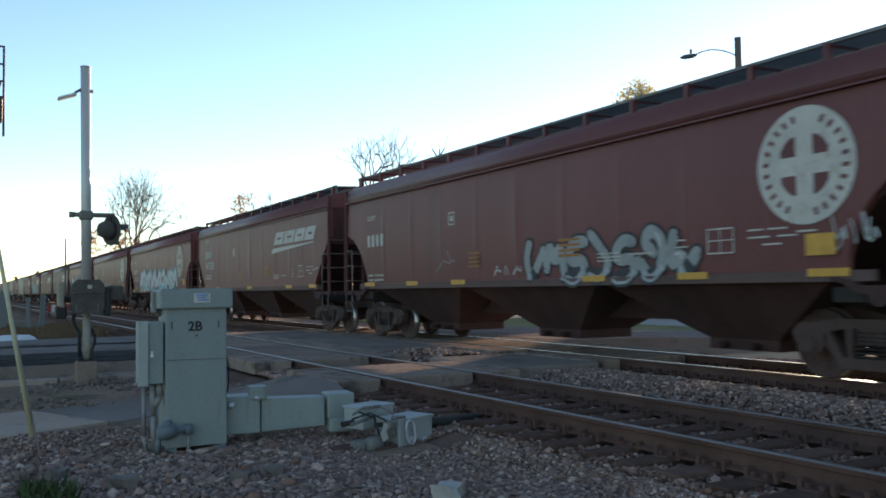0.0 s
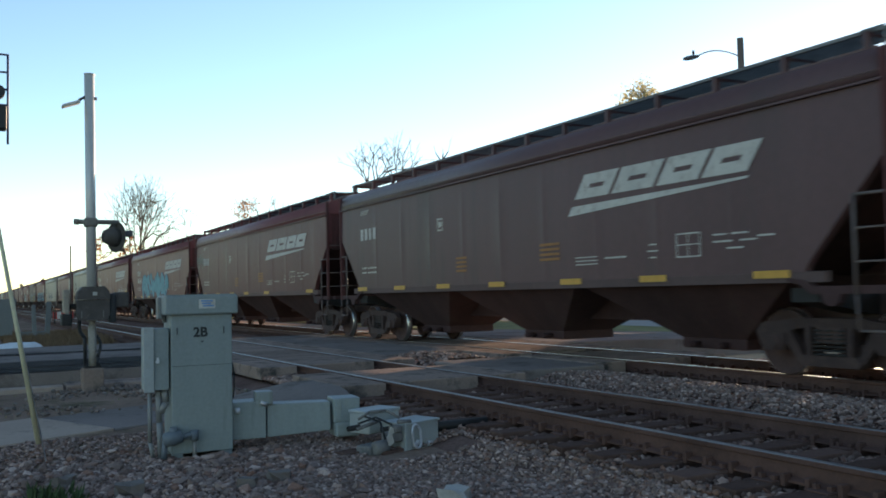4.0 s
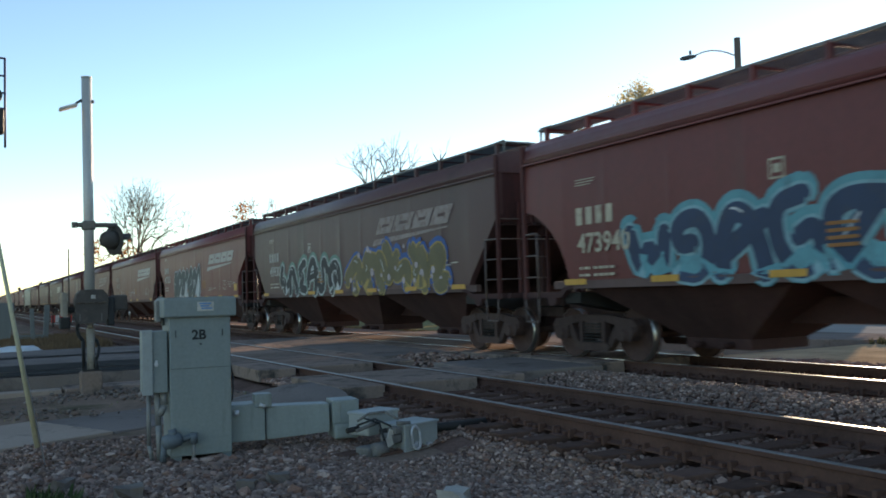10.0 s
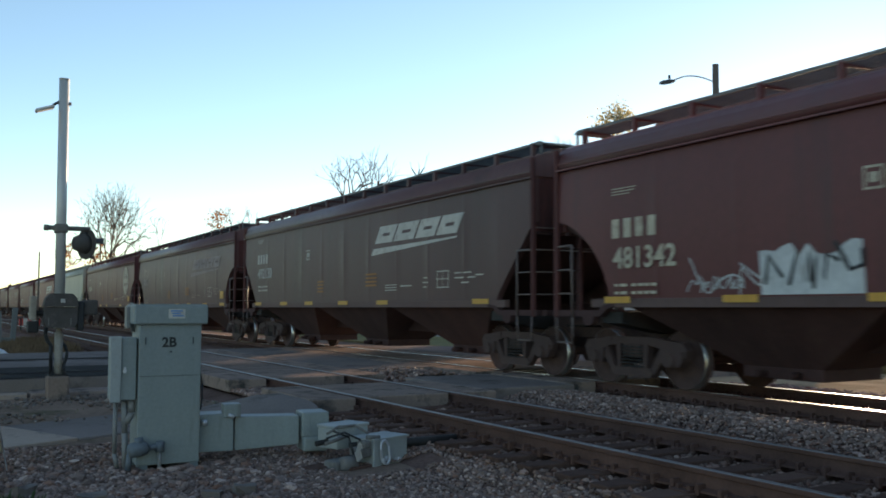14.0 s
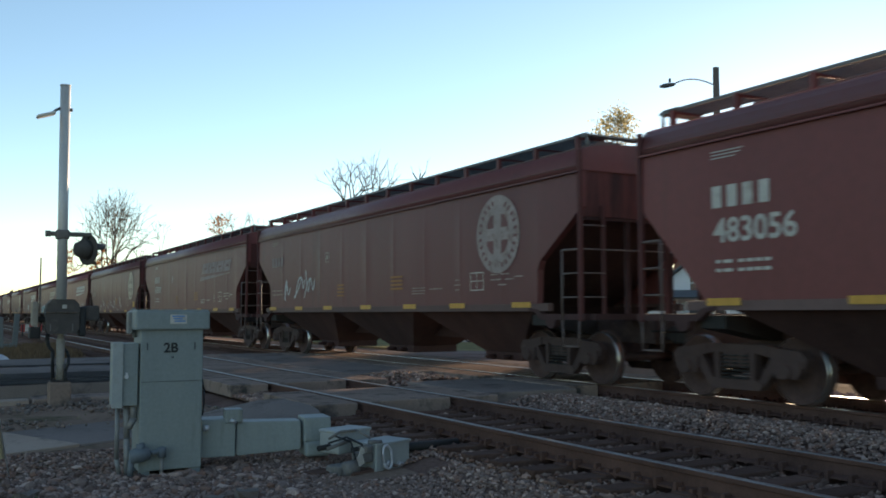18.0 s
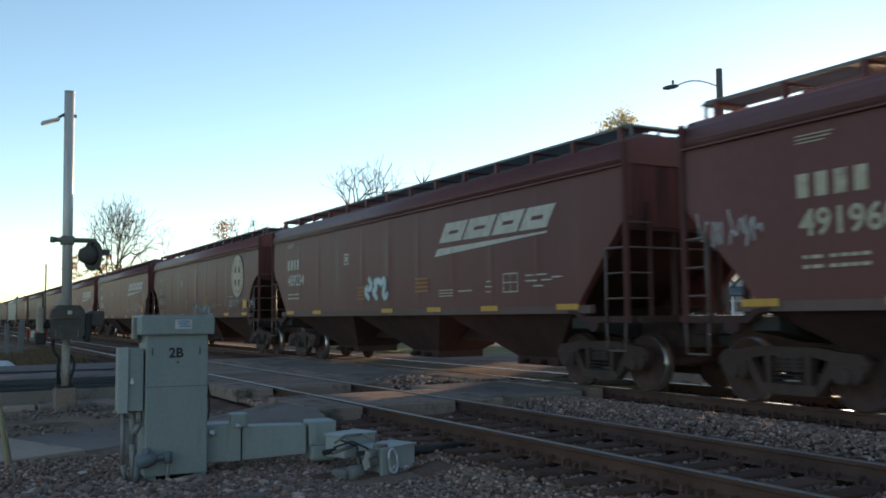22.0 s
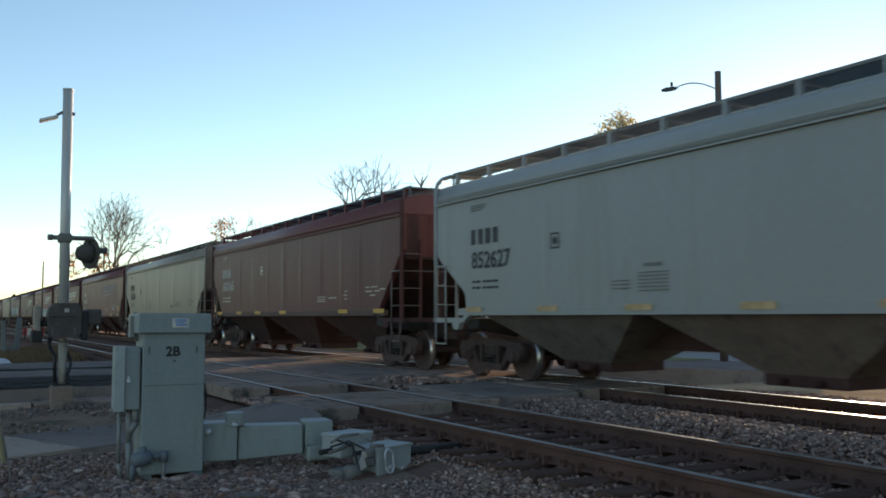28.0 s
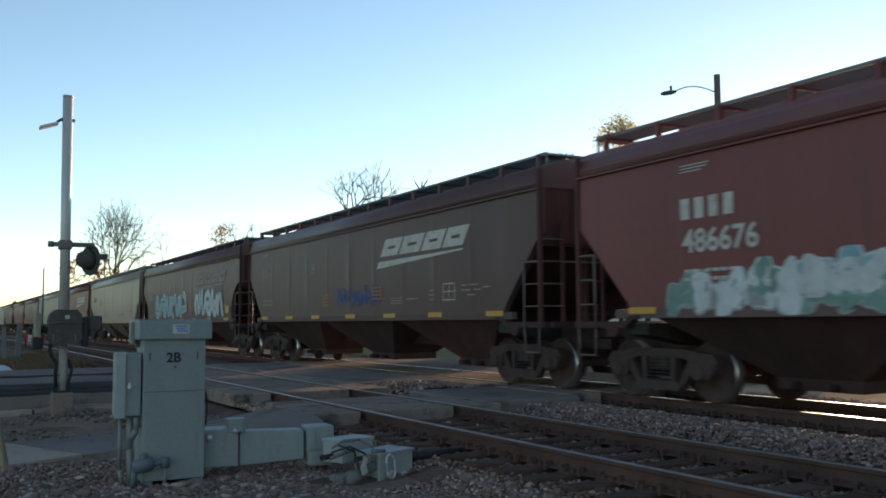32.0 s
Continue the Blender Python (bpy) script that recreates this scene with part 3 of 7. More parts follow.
box(bm, -0.3, 0.3, -0.006, 0.0, 0.86, 0.864)
part("door_seam", bm, M_DKGREY, body)
for x in (-0.25, 0.22):
    bm = B()
    box(bm, x - 0.005, x + 0.005, -0.012, 0.0, 1.18, 1.25)
    part("latch", bm, M_DKGREY, body)
bm = B()
box(bm, -0.012, 0.012, -0.008, 0.0, 1.095, 1.112)
part("keyhole", bm, M_DKGREY, body)
me = lettering("2B", 0.135, 0.004)
me.materials.append(M_BLACK)
part("stencil", me, None, body, "black stencilled 2B", m=Matrix.Translation((-0.09, -0.008, 1.155)) @ Matrix.Rotation(radians(90), 4, "X"))
bm = B()
box(bm, -0.04, 0.125, -0.058, -0.051, 1.44, 1.535)
sticker = part("sticker", bm, M_WHITE, cab, "white and blue maker's sticker")
bm = B()
for i, (a, b, z) in enumerate(((-0.02, 0.1, 1.51), (-0.01, 0.08, 1.485), (0.0, 0.11, 1.46))):
    box(bm, a, b, -0.061, -0.0585, z, z + 0.014)
part("print", bm, mat("blue_print", (0.1, 0.25, 0.5), 0.6), sticker, "blue bars of print")
# side box on the cabinet's flank
bm = B()
box(bm, -0.56, -0.325, 0.03, 0.3, 0.63, 1.25, bev=0.01)
sbox = part("side_box", bm, M_BOXGREY, cab)
# pale strip added on the front: the box's lit left face put into colour
bm = B()
box(bm, -0.575, -0.475, 0.0, 0.03, 0.615, 1.265, bev=0.006)
part("door_edge", bm, M_BOXLIGHT, sbox)
bm = B()
rod(bm, (-0.44, 0.02, 0.92), (-0.44, 0.0, 0.92), 0.02, 8)
box(bm, -0.45, -0.43, -0.01, 0.005, 0.9, 0.96)
part("padlock", bm, M_GALV, sbox)
for pts_, r_ in (([(-0.5, 0.14, 0.63), (-0.5, 0.14, 0.1), (-0.47, 0.14, -0.05)], 0.022), ([(-0.42, 0.12, 0.63), (-0.41, 0.12, 0.3), (-0.4, 0.12, -0.05)], 0.03), ([(-0.36, 0.1, 0.63), (-0.35, 0.1, 0.5), (-0.4, 0.1, 0.4)], 0.035)):
    bm = B()
    pipe(bm, pts_, r_, 8)
    part("conduit", bm, M_CONDUIT, cab, "grey steel conduit running into the ground")
bm = B()
pipe(bm, [(-0.33, 0.3, 1.3), (-0.345, 0.3, 1.6)], 0.02, 6)
box(bm, -0.405, -0.36, 0.22, 0.35, 1.34, 1.56, bev=0.006)
part("back_rail", bm, M_CONDUIT, cab)
bm = B()
m_ = Matrix.Translation((-0.31, -0.08, 0.16)) @ Matrix.Rotation(radians(80), 4, "Y")
lathe(bm, [(0.04, -0.1), (0.07, -0.08), (0.08, 0), (0.065, 0.08), (0.035, 0.1)], 14, m_)
rod(bm, (-0.3, -0.08, 0.2), (-0.31, -0.08, 0.27), 0.05, 10, 0.04)
rod(bm, (-0.22, -0.08, 0.16), (-0.1, -0.08, 0.19), 0.028, 8)
rod(bm, (-0.1, -0.08, 0.22), (-0.1, -0.08, 0.12), 0.042, 8)
rod(bm, (-0.38, -0.06, 0.14), (-0.4, -0.06, -0.04), 0.03, 8)
part("gas_valve", bm, mat("blue_grey_casting", (0.12, 0.14, 0.155), 0.6, var=0.25, big=6, small=40, bump=0.1), cab, "blue-grey cast gas valve")
bm = B()
rod(bm, (-0.1, -0.08, 0.12), (-0.105, -0.09, -0.06), 0.02, 8)
part("riser_pipe", bm, M_CONDUIT, cab)
bm = B()
pipe(bm, [(0.315, 0.1, 0.9), (0.34, 0.08, 0.75), (0.335, 0.06, 0.6), (0.32, 0.05, 0.5)], 0.008, 6)
part("cable", bm, M_BLACK, cab)

duct = empty("hot_air_duct", pose(2.45, 9.42, -0.3, 0, 0, -8), "grey-green steel hot air duct on the ballast beside the cabinet", "duct")
bm = B()
box(bm, 0.0, 0.36, 0, 0.32, 0.05, 0.44, bev=0.01)
part("first_section", bm, M_BOXGREY, duct)
bm = B()
vs = [bm.verts.new(p) for p in ((0.375, 0.02, 0.05), (1.06, 0.02, 0.08), (1.06, 0.28, 0.08), (0.375, 0.3, 0.05), (0.375, 0.02, 0.40), (1.06, 0.02, 0.385), (1.06, 0.28, 0.385), (0.375, 0.3, 0.40))]
for q in ((3, 2, 1, 0), (4, 5, 6, 7), (0, 1, 5, 4), (1, 2, 6, 5), (2, 3, 7, 6), (3, 0, 4, 7)):
    bm.faces.new([vs[i] for i in q])
bmesh.ops.bevel(bm, geom=bm.edges[:], offset=0.01, segments=2, affect="EDGES")
part("long_section", bm, M_BOXGREY, duct)
bm = B()
box(bm, 0.25, 0.43, -0.02, 0.16, 0.4, 0.54, bev=0.008)
box(bm, 0.26, 0.33, -0.03, -0.02, 0.47, 0.52)
part("damper_box", bm, M_BOXGREY, duct)
for p_, q_, r_ in (((0.03, -0.05, 0.36), (0.08, -0.05, 0.36), 0.03), ((0.36, -0.02, 0.4), (0.3, -0.03, 0.43), 0.02)):
    bm = B()
    rod(bm, p_, q_, r_, 8)
    part("clip", bm, M_GALV, duct)
bm = B()
box(bm, 1.085, 1.38, -0.03, 0.3, 0.16, 0.42, bev=0.012)
box(bm, 1.095, 1.37, -0.05, 0.3, 0.0, 0.165, bev=0.03)
box(bm, 1.10, 1.17, -0.042, -0.03, 0.18, 0.41, bev=0.004)
part("end_section", bm, M_BOXGREY, duct)
bm = B()
box(bm, 1.3, 1.42, -0.06, -0.03, 0.25, 0.29)
part("tag", bm, M_WHITE, duct)

sw = empty("switch_machine", pose(3.99, 8.36, -0.36, 0, 0, 20), "pale grey dusty switch machine with a hooped lever beside the rail", "switch machine")
bm = B()
box(bm, -0.04, 0.46, 0.0, 0.34, -0.06, 0.26, bev=0.012)
mbody = part("motor_box", bm, M_BOXLIGHT, sw)
bm = B()
box(bm, -0.055, 0.475, -0.015, 0.355, 0.255, 0.28, bev=0.006)
part("cover", bm, M_BOXLIGHT, mbody)
bm = B()
box(bm, -0.16, 0.3, 0.42, 0.72, 0.14, 0.36, bev=0.02)
box(bm, -0.17, 0.31, 0.41, 0.73, 0.35, 0.385, bev=0.012)
part("gear_box", bm, M_BOXLIGHT, sw)
bm = B()
n_ = 20
loop = [(0.07 + 0.062 * math.cos(a), -0.055 + 0.02 * math.sin(a), 0.14 + 0.085 * math.sin(a) + (0.03 if math.sin(a) > 0 else -0.03)) for a in [2 * math.pi * i / n_ for i in range(n_ + 1)]]
pipe(bm, loop, 0.014, 8)
bmesh.ops.remove_doubles(bm, verts=bm.verts[:], dist=0.004)
part("lever", bm, M_GALV, sw, "bright bent steel hoop")
bm = B()
pipe(bm, [(-0.36, 0.36, 0.33), (-0.26, 0.3, 0.40), (-0.12, 0.2, 0.41), (-0.04, 0.08, 0.33)], 0.013, 8)
part("crank", bm, M_CAST, sw, "dusty bent crank handle")
bm = B()
box(bm, -0.44, -0.16, 0.12, 0.32, -0.02, 0.09, bev=0.025)
lathe(bm, [(0.05, -0.09), (0.075, -0.07), (0.075, 0.07), (0.05, 0.09)], 12, Matrix.Translation((-0.3, 0.1, 0.06)) @ Matrix.Rotation(radians(90), 4, "Y"))
part("clutch", bm, M_CAST, sw, "dusty grey clutch housing")
bm = B()
box(bm, -0.2, -0.05, 0.02, 0.2, 0.1, 0.2, bev=0.02)
box(bm, -0.17, -0.08, 0.0, 0.12, 0.2, 0.27, bev=0.015)
part("rod_guide", bm, M_CAST, sw)
for p_, q_, r_ in (((-0.42, 0.32, 0.24), (-0.1, 0.3, 0.3), 0.02), ((-0.5, 0.36, 0.25), (-0.36, 0.34, 0.26), 0.028), ((-0.14, 0.26, 0.2), (0.0, 0.16, 0.22), 0.03), ((-0.1, 0.05, 0.3), (0.04, 0.0, 0.29), 0.022)):
    bm = B()
    rod(bm, p_, q_, r_, 8)
    part("linkage", bm, M_STEEL if r_ > 0.025 else M_CAST, sw)
for p_ in ([(-0.42, 0.3, 0.3), (-0.3, 0.16, 0.36), (-0.16, 0.08, 0.28), (-0.12, 0.04, 0.1)], [(-0.3, 0.34, 0.36), (-0.2, 0.2, 0.3), (-0.22, 0.1, 0.1)]):
    bm = B()
    pipe(bm, p_, 0.011, 6)
    bmesh.ops.remove_doubles(bm, verts=bm.verts[:], dist=0.004)
    part("cable", bm, M_BLACK, sw)
for c_, t_ in (((-0.2, 0.04, 0.2), 25), ((-0.24, 0.02, 0.14), -20)):
    bm = B()
    box(bm, -0.04, 0.04, -0.006, 0.0, -0.05, 0.05, m=Matrix.Translation(c_) @ Matrix.Rotation(radians(t_), 4, "Y"))
    part("paper_tag", bm, M_WHITE, sw, "white tag tied on the machine")
for x, z in ((0.08, 0.05), (0.13, 0.07), (0.3, 0.04)):
    bm = B()
    rod(bm, (x, 0.0, z), (x, -0.04, z), 0.026, 8)
    part("bolt", bm, M_GALV, mbody)
bm = B()
rod(bm, (0.44, 0.2, 0.16), (1.25, 0.0, 0.15), 0.05, 10)
part("throw_rod", bm, M_STEEL, sw)
bm = B()
rod(bm, (0.44, 0.3, 0.1), (1.3, 0.1, 0.1), 0.025, 8)
part("lock_rod", bm, M_STEEL, sw)
for y0_, x0_ in ((0.02, -0.34), (0.26, -0.62)):
    bm = B()
    box(bm, x0_, x0_ + 0.3, y0_, y0_ + 0.2, -0.16, 0.03, bev=0.012)
    part("timber", bm, M_TIE, sw)

# ---------------------------------------------------------------- crossing signal with its lamp
sig = empty("crossing_signal", pose(1.86, 16.2, -0.3), "silver crossing signal mast with black gate mechanism and lamp", "signal")
bm = B()
box(bm, -0.17, 0.17, -0.16, 0.16, 0, 0.42, bev=0.03)
part("base", bm, M_CONC_DK, sig, "grey foundation block")
bm = B()
for a in range(4):
    rod(bm, (-0.1 + 0.2 * (a % 2), -0.1 + 0.2 * (a // 2), 0.42), (-0.1 + 0.2 * (a % 2), -0.1 + 0.2 * (a // 2), 0.49), 0.02, 6)
box(bm, -0.14, 0.14, -0.14, 0.14, 0.42, 0.445)
part("base_bolts", bm, M_STEEL, sig)
bm = B()
rod(bm, (0.0, 0, 1.2), (-0.03, 0, 5.40), 0.082, 16)
rod(bm, (-0.03, 0, 5.40), (-0.03, 0, 5.42), 0.088, 16)
part("mast", bm, M_MAST, sig, "silver painted steel mast")
bm = B()
rod(bm, (0.01, 0, 0.4), (0.0, 0, 1.13), 0.066, 14)
rod(bm, (0.0, 0, 1.08), (0.0, 0, 1.22), 0.05, 12)
part("lower_sleeve", bm, mat("weathered_pipe", (0.34, 0.30, 0.25), 0.7, var=0.25, big=5, small=30, bump=0.05, dirt=(0.2, 0.16, 0.12), dirt_at=0.6), sig, "pale weathered lower pipe")
bm = B()
prism(bm, [(-0.22, 1.22), (0.21, 1.22), (0.25, 1.30), (0.25, 1.56), (-0.26, 1.56), (-0.26, 1.30)], "y", -0.27, 0.02)
mech = part("gate_mechanism", bm, M_MECH, sig, "dusty black gate mechanism housing")
bm = B()
prism(bm, [(-0.27, 1.565), (0.26, 1.565), (0.24, 1.70), (0.17, 1.78), (-0.17, 1.78), (-0.24, 1.70)], "y", -0.3, 0.03)
part("housing_lid", bm, M_MECH, mech)
bm = B()
box(bm, -0.46, -0.37, -0.22, 0.1, 1.34, 1.74, bev=0.02)
part("counterweight", bm, mat("pale_dusty_weight", (0.27, 0.225, 0.175), 0.85, var=0.3, big=4, small=25, bump=0.1), mech, "pale dusty counterweight slab")
bm = B()
box(bm, -0.49, -0.33, -0.2, 0.08, 1.14, 1.33, bev=0.02)
rod(bm, (-0.4, -0.1, 1.45), (0.4, -0.1, 1.45), 0.05, 10)
part("counterweight_arm", bm, M_STEEL, mech)
bm = B()
box(bm, 0.33, 0.58, -0.16, 0.1, 1.42, 1.68, bev=0.03)
part("arm_hub", bm, M_MECH, mech)
bm = B()
box(bm, 0.25, 0.36, -0.24, 0.06, 1.17, 1.66, bev=0.03)
rod(bm, (0.3, -0.26, 1.3), (0.3, -0.24, 1.3), 0.05, 12)
part("drive_case", bm, M_BLACK, mech, "black drive case")
for x_ in (-0.19, 0.15):
    bm = B()
    box(bm, x_ - 0.008, x_ + 0.008, -0.28, -0.27, 1.26, 1.38)
    part("hasp", bm, M_CAST, mech)
bm = B()
box(bm, -0.02, 0.05, -0.31, -0.301, 1.63, 1.69)
part("plate", bm, M_WHITE, mech)
for pts_, r_ in (([(-0.2, -0.05, 1.22), (-0.21, -0.05, 1.1), (-0.18, -0.05, 1.0), (-0.12, -0.04, 0.93), (-0.115, -0.04, 0.7), (-0.11, -0.04, 0.4)], 0.03), ([(0.04, 0.06, 0.98), (0.1, 0.03, 0.92), (0.135, 0.0, 0.82), (0.125, -0.03, 0.72), (0.085, -0.05, 0.6), (0.08, -0.06, 0.4)], 0.026)):
    bm = B()
    pipe(bm, pts_, r_, 8)
    bmesh.ops.remove_doubles(bm, verts=bm.verts[:], dist=0.006)
    part("cable", bm, M_BLACK, sig)
bm = B()
rod(bm, (-0.27, 0, 2.88), (0.45, 0, 2.88), 0.042, 10)
rod(bm, (-0.28, 0, 2.88), (-0.2, 0, 2.88), 0.052, 10)
box(bm, -0.12, 0.09, -0.1, 0.1, 2.79, 2.95, bev=0.03)
part("crossarm", bm, mat("dusty_beige_paint", (0.17, 0.15, 0.125), 0.7, var=0.3, big=4, small=25, bump=0.08), sig, "dusty steel crossarm with clamp")


M_LAMPCASE = mat("faded_black_paint", (0.075, 0.064, 0.054), 0.75, var=0.3, big=4, small=30, bump=0.05)


def flasher(x, y, z, turn):
    bm = B()
    m = Matrix.Translation((x, y, z)) @ Matrix.Rotation(radians(turn), 4, "Z") @ Matrix.Rotation(radians(90), 4, "Y")
    m = m @ Matrix.Scale(0.8, 4)
    lathe(bm, [(0.06, -0.26), (0.15, -0.22), (0.2, -0.08), (0.21, 0.03)], 18, m)
    rod(bm, m @ Vector((0.0, 0, 0.0)), m @ Vector((-0.28, 0, -0.02)), 0.03, 8)
    head = part("flasher", bm, M_LAMPCASE, sig, "black round flasher lamp")
    bm = B()
    lathe(bm, [(0.33, 0.03), (0.33, 0.05)], 28, m)
    part("backplate", bm, M_LAMPCASE, head)
    bm = B()
    for i in range(12):
        a0, a1 = math.pi * (0.5 + i / 12), math.pi * (0.5 + (i + 1) / 12)
        p = [m @ Vector((0.15 * math.cos(a) * (1 if h == 0 else 1.0), 0.15 * math.sin(a), h)) for a, h in ((a0, 0.04), (a1, 0.04), (a1, 0.48 - 0.16 * abs(i + 1 - 6) / 6), (a0, 0.48 - 0.16 * abs(i - 6) / 6))]
        quad(bm, p)
    part("hood", bm, M_LAMPCASE, head)


flasher(0.37, 0.02, 2.63, 27)
bm = B()
pipe(bm, [(-0.03, 0, 4.98), (-0.1, 0, 5.02), (-0.2, 0, 4.95)], 0.022, 8)
rod(bm, (-0.12, 0, 5.0), (0.09, 0, 5.0), 0.03, 8)
arm = part("lamp_bracket", bm, M_DKGREY, sig)
bm = B()
m_ = Matrix.Translation((-0.32, 0, 4.87)) @ Matrix.Rotation(radians(-20), 4, "Y")
box(bm, -0.15, 0.15, -0.09, 0.09, -0.02, 0.03, bev=0.015, m=m_)
part("lamp_head", bm, M_MAST, arm, "flat pale lamp head")

# guy wire with its pale guard
guy = empty("guy_wire", pose(0.71, 9.84, -0.36), "guy wire anchored in gravel with a pale plastic guard", "guy wire")
d_ = (Vector((0.30, 9.84, 1.83)) - Vector((0.71, 9.84, -0.36))).normalized()
bm = B()
rod(bm, (0, 0, -0.05), d_ * 9.0, 0.008, 6)
part("wire", bm, M_GALV, guy)
bm = B()
rod(bm, d_ * 0.2 + Vector((-0.045, 0, 0)), d_ * 2.6, 0.026, 10, 0.018)
part("guard", bm, mat("faded_yellow_plastic", (0.52, 0.46, 0.30), 0.6, var=0.2, big=3, small=25, bump=0.05), guy, "faded yellow guard tube")

# signal head with its cage, on a mast close by
rs = empty("railway_signal", pose(0.20, 19.0, -0.3), "dark steel railway signal mast with ladder cage", "signal")
bm = B()
rod(bm, (0, 0, 0), (0, 0, 6.6), 0.09, 12)
part("mast", bm, M_DKGREY, rs)
bm = B()
for x in (0.2, 0.47):
    rod(bm, (x, -0.2, 3.9 if x < 0.3 else 4.55), (x, -0.2, 6.28), 0.022, 8)
for z in (6.27, 5.93, 5.6, 5.3):
    rod(bm, (0.0, -0.2, z), (0.47, -0.2, z), 0.02, 6)
# the lens's purple light fringe is put into the cage's dark steel colour
part("cage", bm, mat("blue_grey_steel", (0.05, 0.045, 0.10), 0.6), rs)
bm = B()
box(bm, 0.1, 0.45, -0.3, 0.0, 4.82, 5.28, bev=0.03)
lathe(bm, [(0.12, 0), (0.12, 0.2)], 14, Matrix.Translation((0.3, -0.3, 5.5)) @ Matrix.Rotation(radians(90), 4, "X"))
part("signal_head", bm, M_BLACK, rs)

# white bundle, posts and the far roadside
bm = B()
bmesh.ops.create_icosphere(bm, subdivisions=3, radius=1)
for v in bm.verts:
    v.co = Vector((v.co.x * 0.9, v.co.y * 0.4, v.co.z * 0.25)) * (0.9 + 0.22 * noise.noise(v.co * 1.7) + 0.1 * noise.noise(v.co * 5.0))
ob = thing("white_sack", bm, mat("white_sheeting", (0.6, 0.62, 0.63), 0.6, var=0.15, big=2, small=12, bump=0.2), "white plastic-wrapped bundle lying by the road", "sack", smooth=True)
ob.matrix_world = pose(1.2, 27.5, -0.09, 0, 0, 10)

# ---------------------------------------------------------------- the grain train
PITCH, HL, HW = 18.12, 8.5, 1.6
ZS, ZT = 1.33, 3.97                  # sill and eave
PALE = ("tan", "grey", "taupe", "cream")
LIP = {True: 3.63, False: 3.62}      # the lip over the side sheet, on pale and on red cars


def bogie_meshes():
    out = {}
    bm = B()
    x0, x1 = -1.10, -0.97
    prism(bm, [(-1.16, 0.50), (-1.2, 0.62), (-1.1, 0.73), (-0.8, 0.75), (-0.5, 0.80), (0.5, 0.80), (0.8, 0.75), (1.1, 0.73), (1.2, 0.62), (1.16, 0.50), (0.66, 0.62), (0.36, 0.68), (-0.36, 0.68), (-0.66, 0.62)], "x", x0, x1)
    prism(bm, [(-0.44, 0.17), (0.44, 0.17), (0.5, 0.24), (0.42, 0.31), (-0.42, 0.31), (-0.5, 0.24)], "x", x0 - 0.02, x1)
    for sy in (-1, 1):
        prism(bm, [(sy * 0.84, 0.66), (sy * 0.64, 0.66), (sy * 0.36, 0.22), (sy * 0.48, 0.2)], "x", x0 + 0.004, x1 - 0.004)
        prism(bm, [(sy * 0.27, 0.28), (sy * 0.35, 0.28), (sy * 0.37, 0.7), (sy * 0.27, 0.7)], "x", x0 - 0.015, x1)
        prism(bm, [(sy * 0.72, 0.36), (sy * 1.05, 0.36), (sy * 1.12, 0.46), (sy * 1.12, 0.6), (sy * 0.68, 0.6), (sy * 0.68, 0.46)], "x", -1.13, -0.93)
        rod(bm, (-1.14, sy * 0.889, 0.457), (-1.19, sy * 0.889, 0.457), 0.10, 12)
        prism(bm, [(sy * 0.5, 0.66), (sy * 0.6, 0.66), (sy * 0.6, 0.78), (sy * 0.5, 0.8)], "x", x0 - 0.012, x1)
    out["side_frame"] = mesh_of("side_frame", bm, M_BOGIE)
    bm = B()
    box(bm, -1.1, 1.1, -0.22, 0.22, 0.46, 0.72, bev=0.03)
    out["bolster"] = mesh_of("bolster", bm, M_BOGIE)
    bm = B()
    for sx in (-1,):
        for y in (-0.17, 0.0, 0.17):
            for k in range(7):
                rod(bm, (sx * 1.06, y, 0.315 + k * 0.052), (sx * 1.06, y, 0.339 + k * 0.052), 0.078, 8)
    out["spring_nest"] = mesh_of("spring_nest", bm, M_STEEL)
    bm = B()
    rod(bm, (-1.06, 0, 0), (1.06, 0, 0), 0.075, 10, mi=0)
    for s in (-1, 1):
        m = Matrix.Translation((s * 0.79, 0, 0)) @ Matrix.Rotation(radians(90 * s), 4, "Y")
        lathe(bm, [(0.09, 0.075), (0.15, 0.07), (0.19, 0.03), (0.35, 0.015), (0.385, 0.06), (0.445, 0.062)], 32, m, caps=False)
        lathe(bm, [(0.445, 0.062), (0.457, 0.055), (0.459, -0.04)], 32, m, mi=1, caps=False)
        lathe(bm, [(0.459, -0.04), (0.485, -0.048), (0.485, -0.07), (0.385, -0.07), (0.34, -0.02), (0.18, -0.02), (0.1, -0.06)], 32, m, caps=False)
        rod(bm, (s * 1.05, 0, 0), (s * 1.16, 0, 0), 0.11, 12)
        for a in range(3):
            box(bm, -0.02, 0.02, -0.02, 0.02, -0.01, 0.02, m=Matrix.Translation((s * 1.165, 0.065 * math.cos(a * 2.094), 0.065 * math.sin(a * 2.094))))
    out["wheelset"] = mesh_of("wheelset", bm, [M_WHEEL, M_TREAD])
    bm = B()
    for sy in (-1, 1):
        box(bm, -0.95, 0.95, sy * 0.37 - 0.05, sy * 0.37 + 0.05, 0.36, 0.46)
        for sx in (-1, 1):
            box(bm, sx * 0.78 - 0.06, sx * 0.78 + 0.06, sy * 0.41 - 0.03, sy * 0.41 + 0.03, 0.3, 0.6)
    out["brake_beam"] = mesh_of("brake_beam", bm, M_BOGIE)
    return out


BOGIE = bogie_meshes()


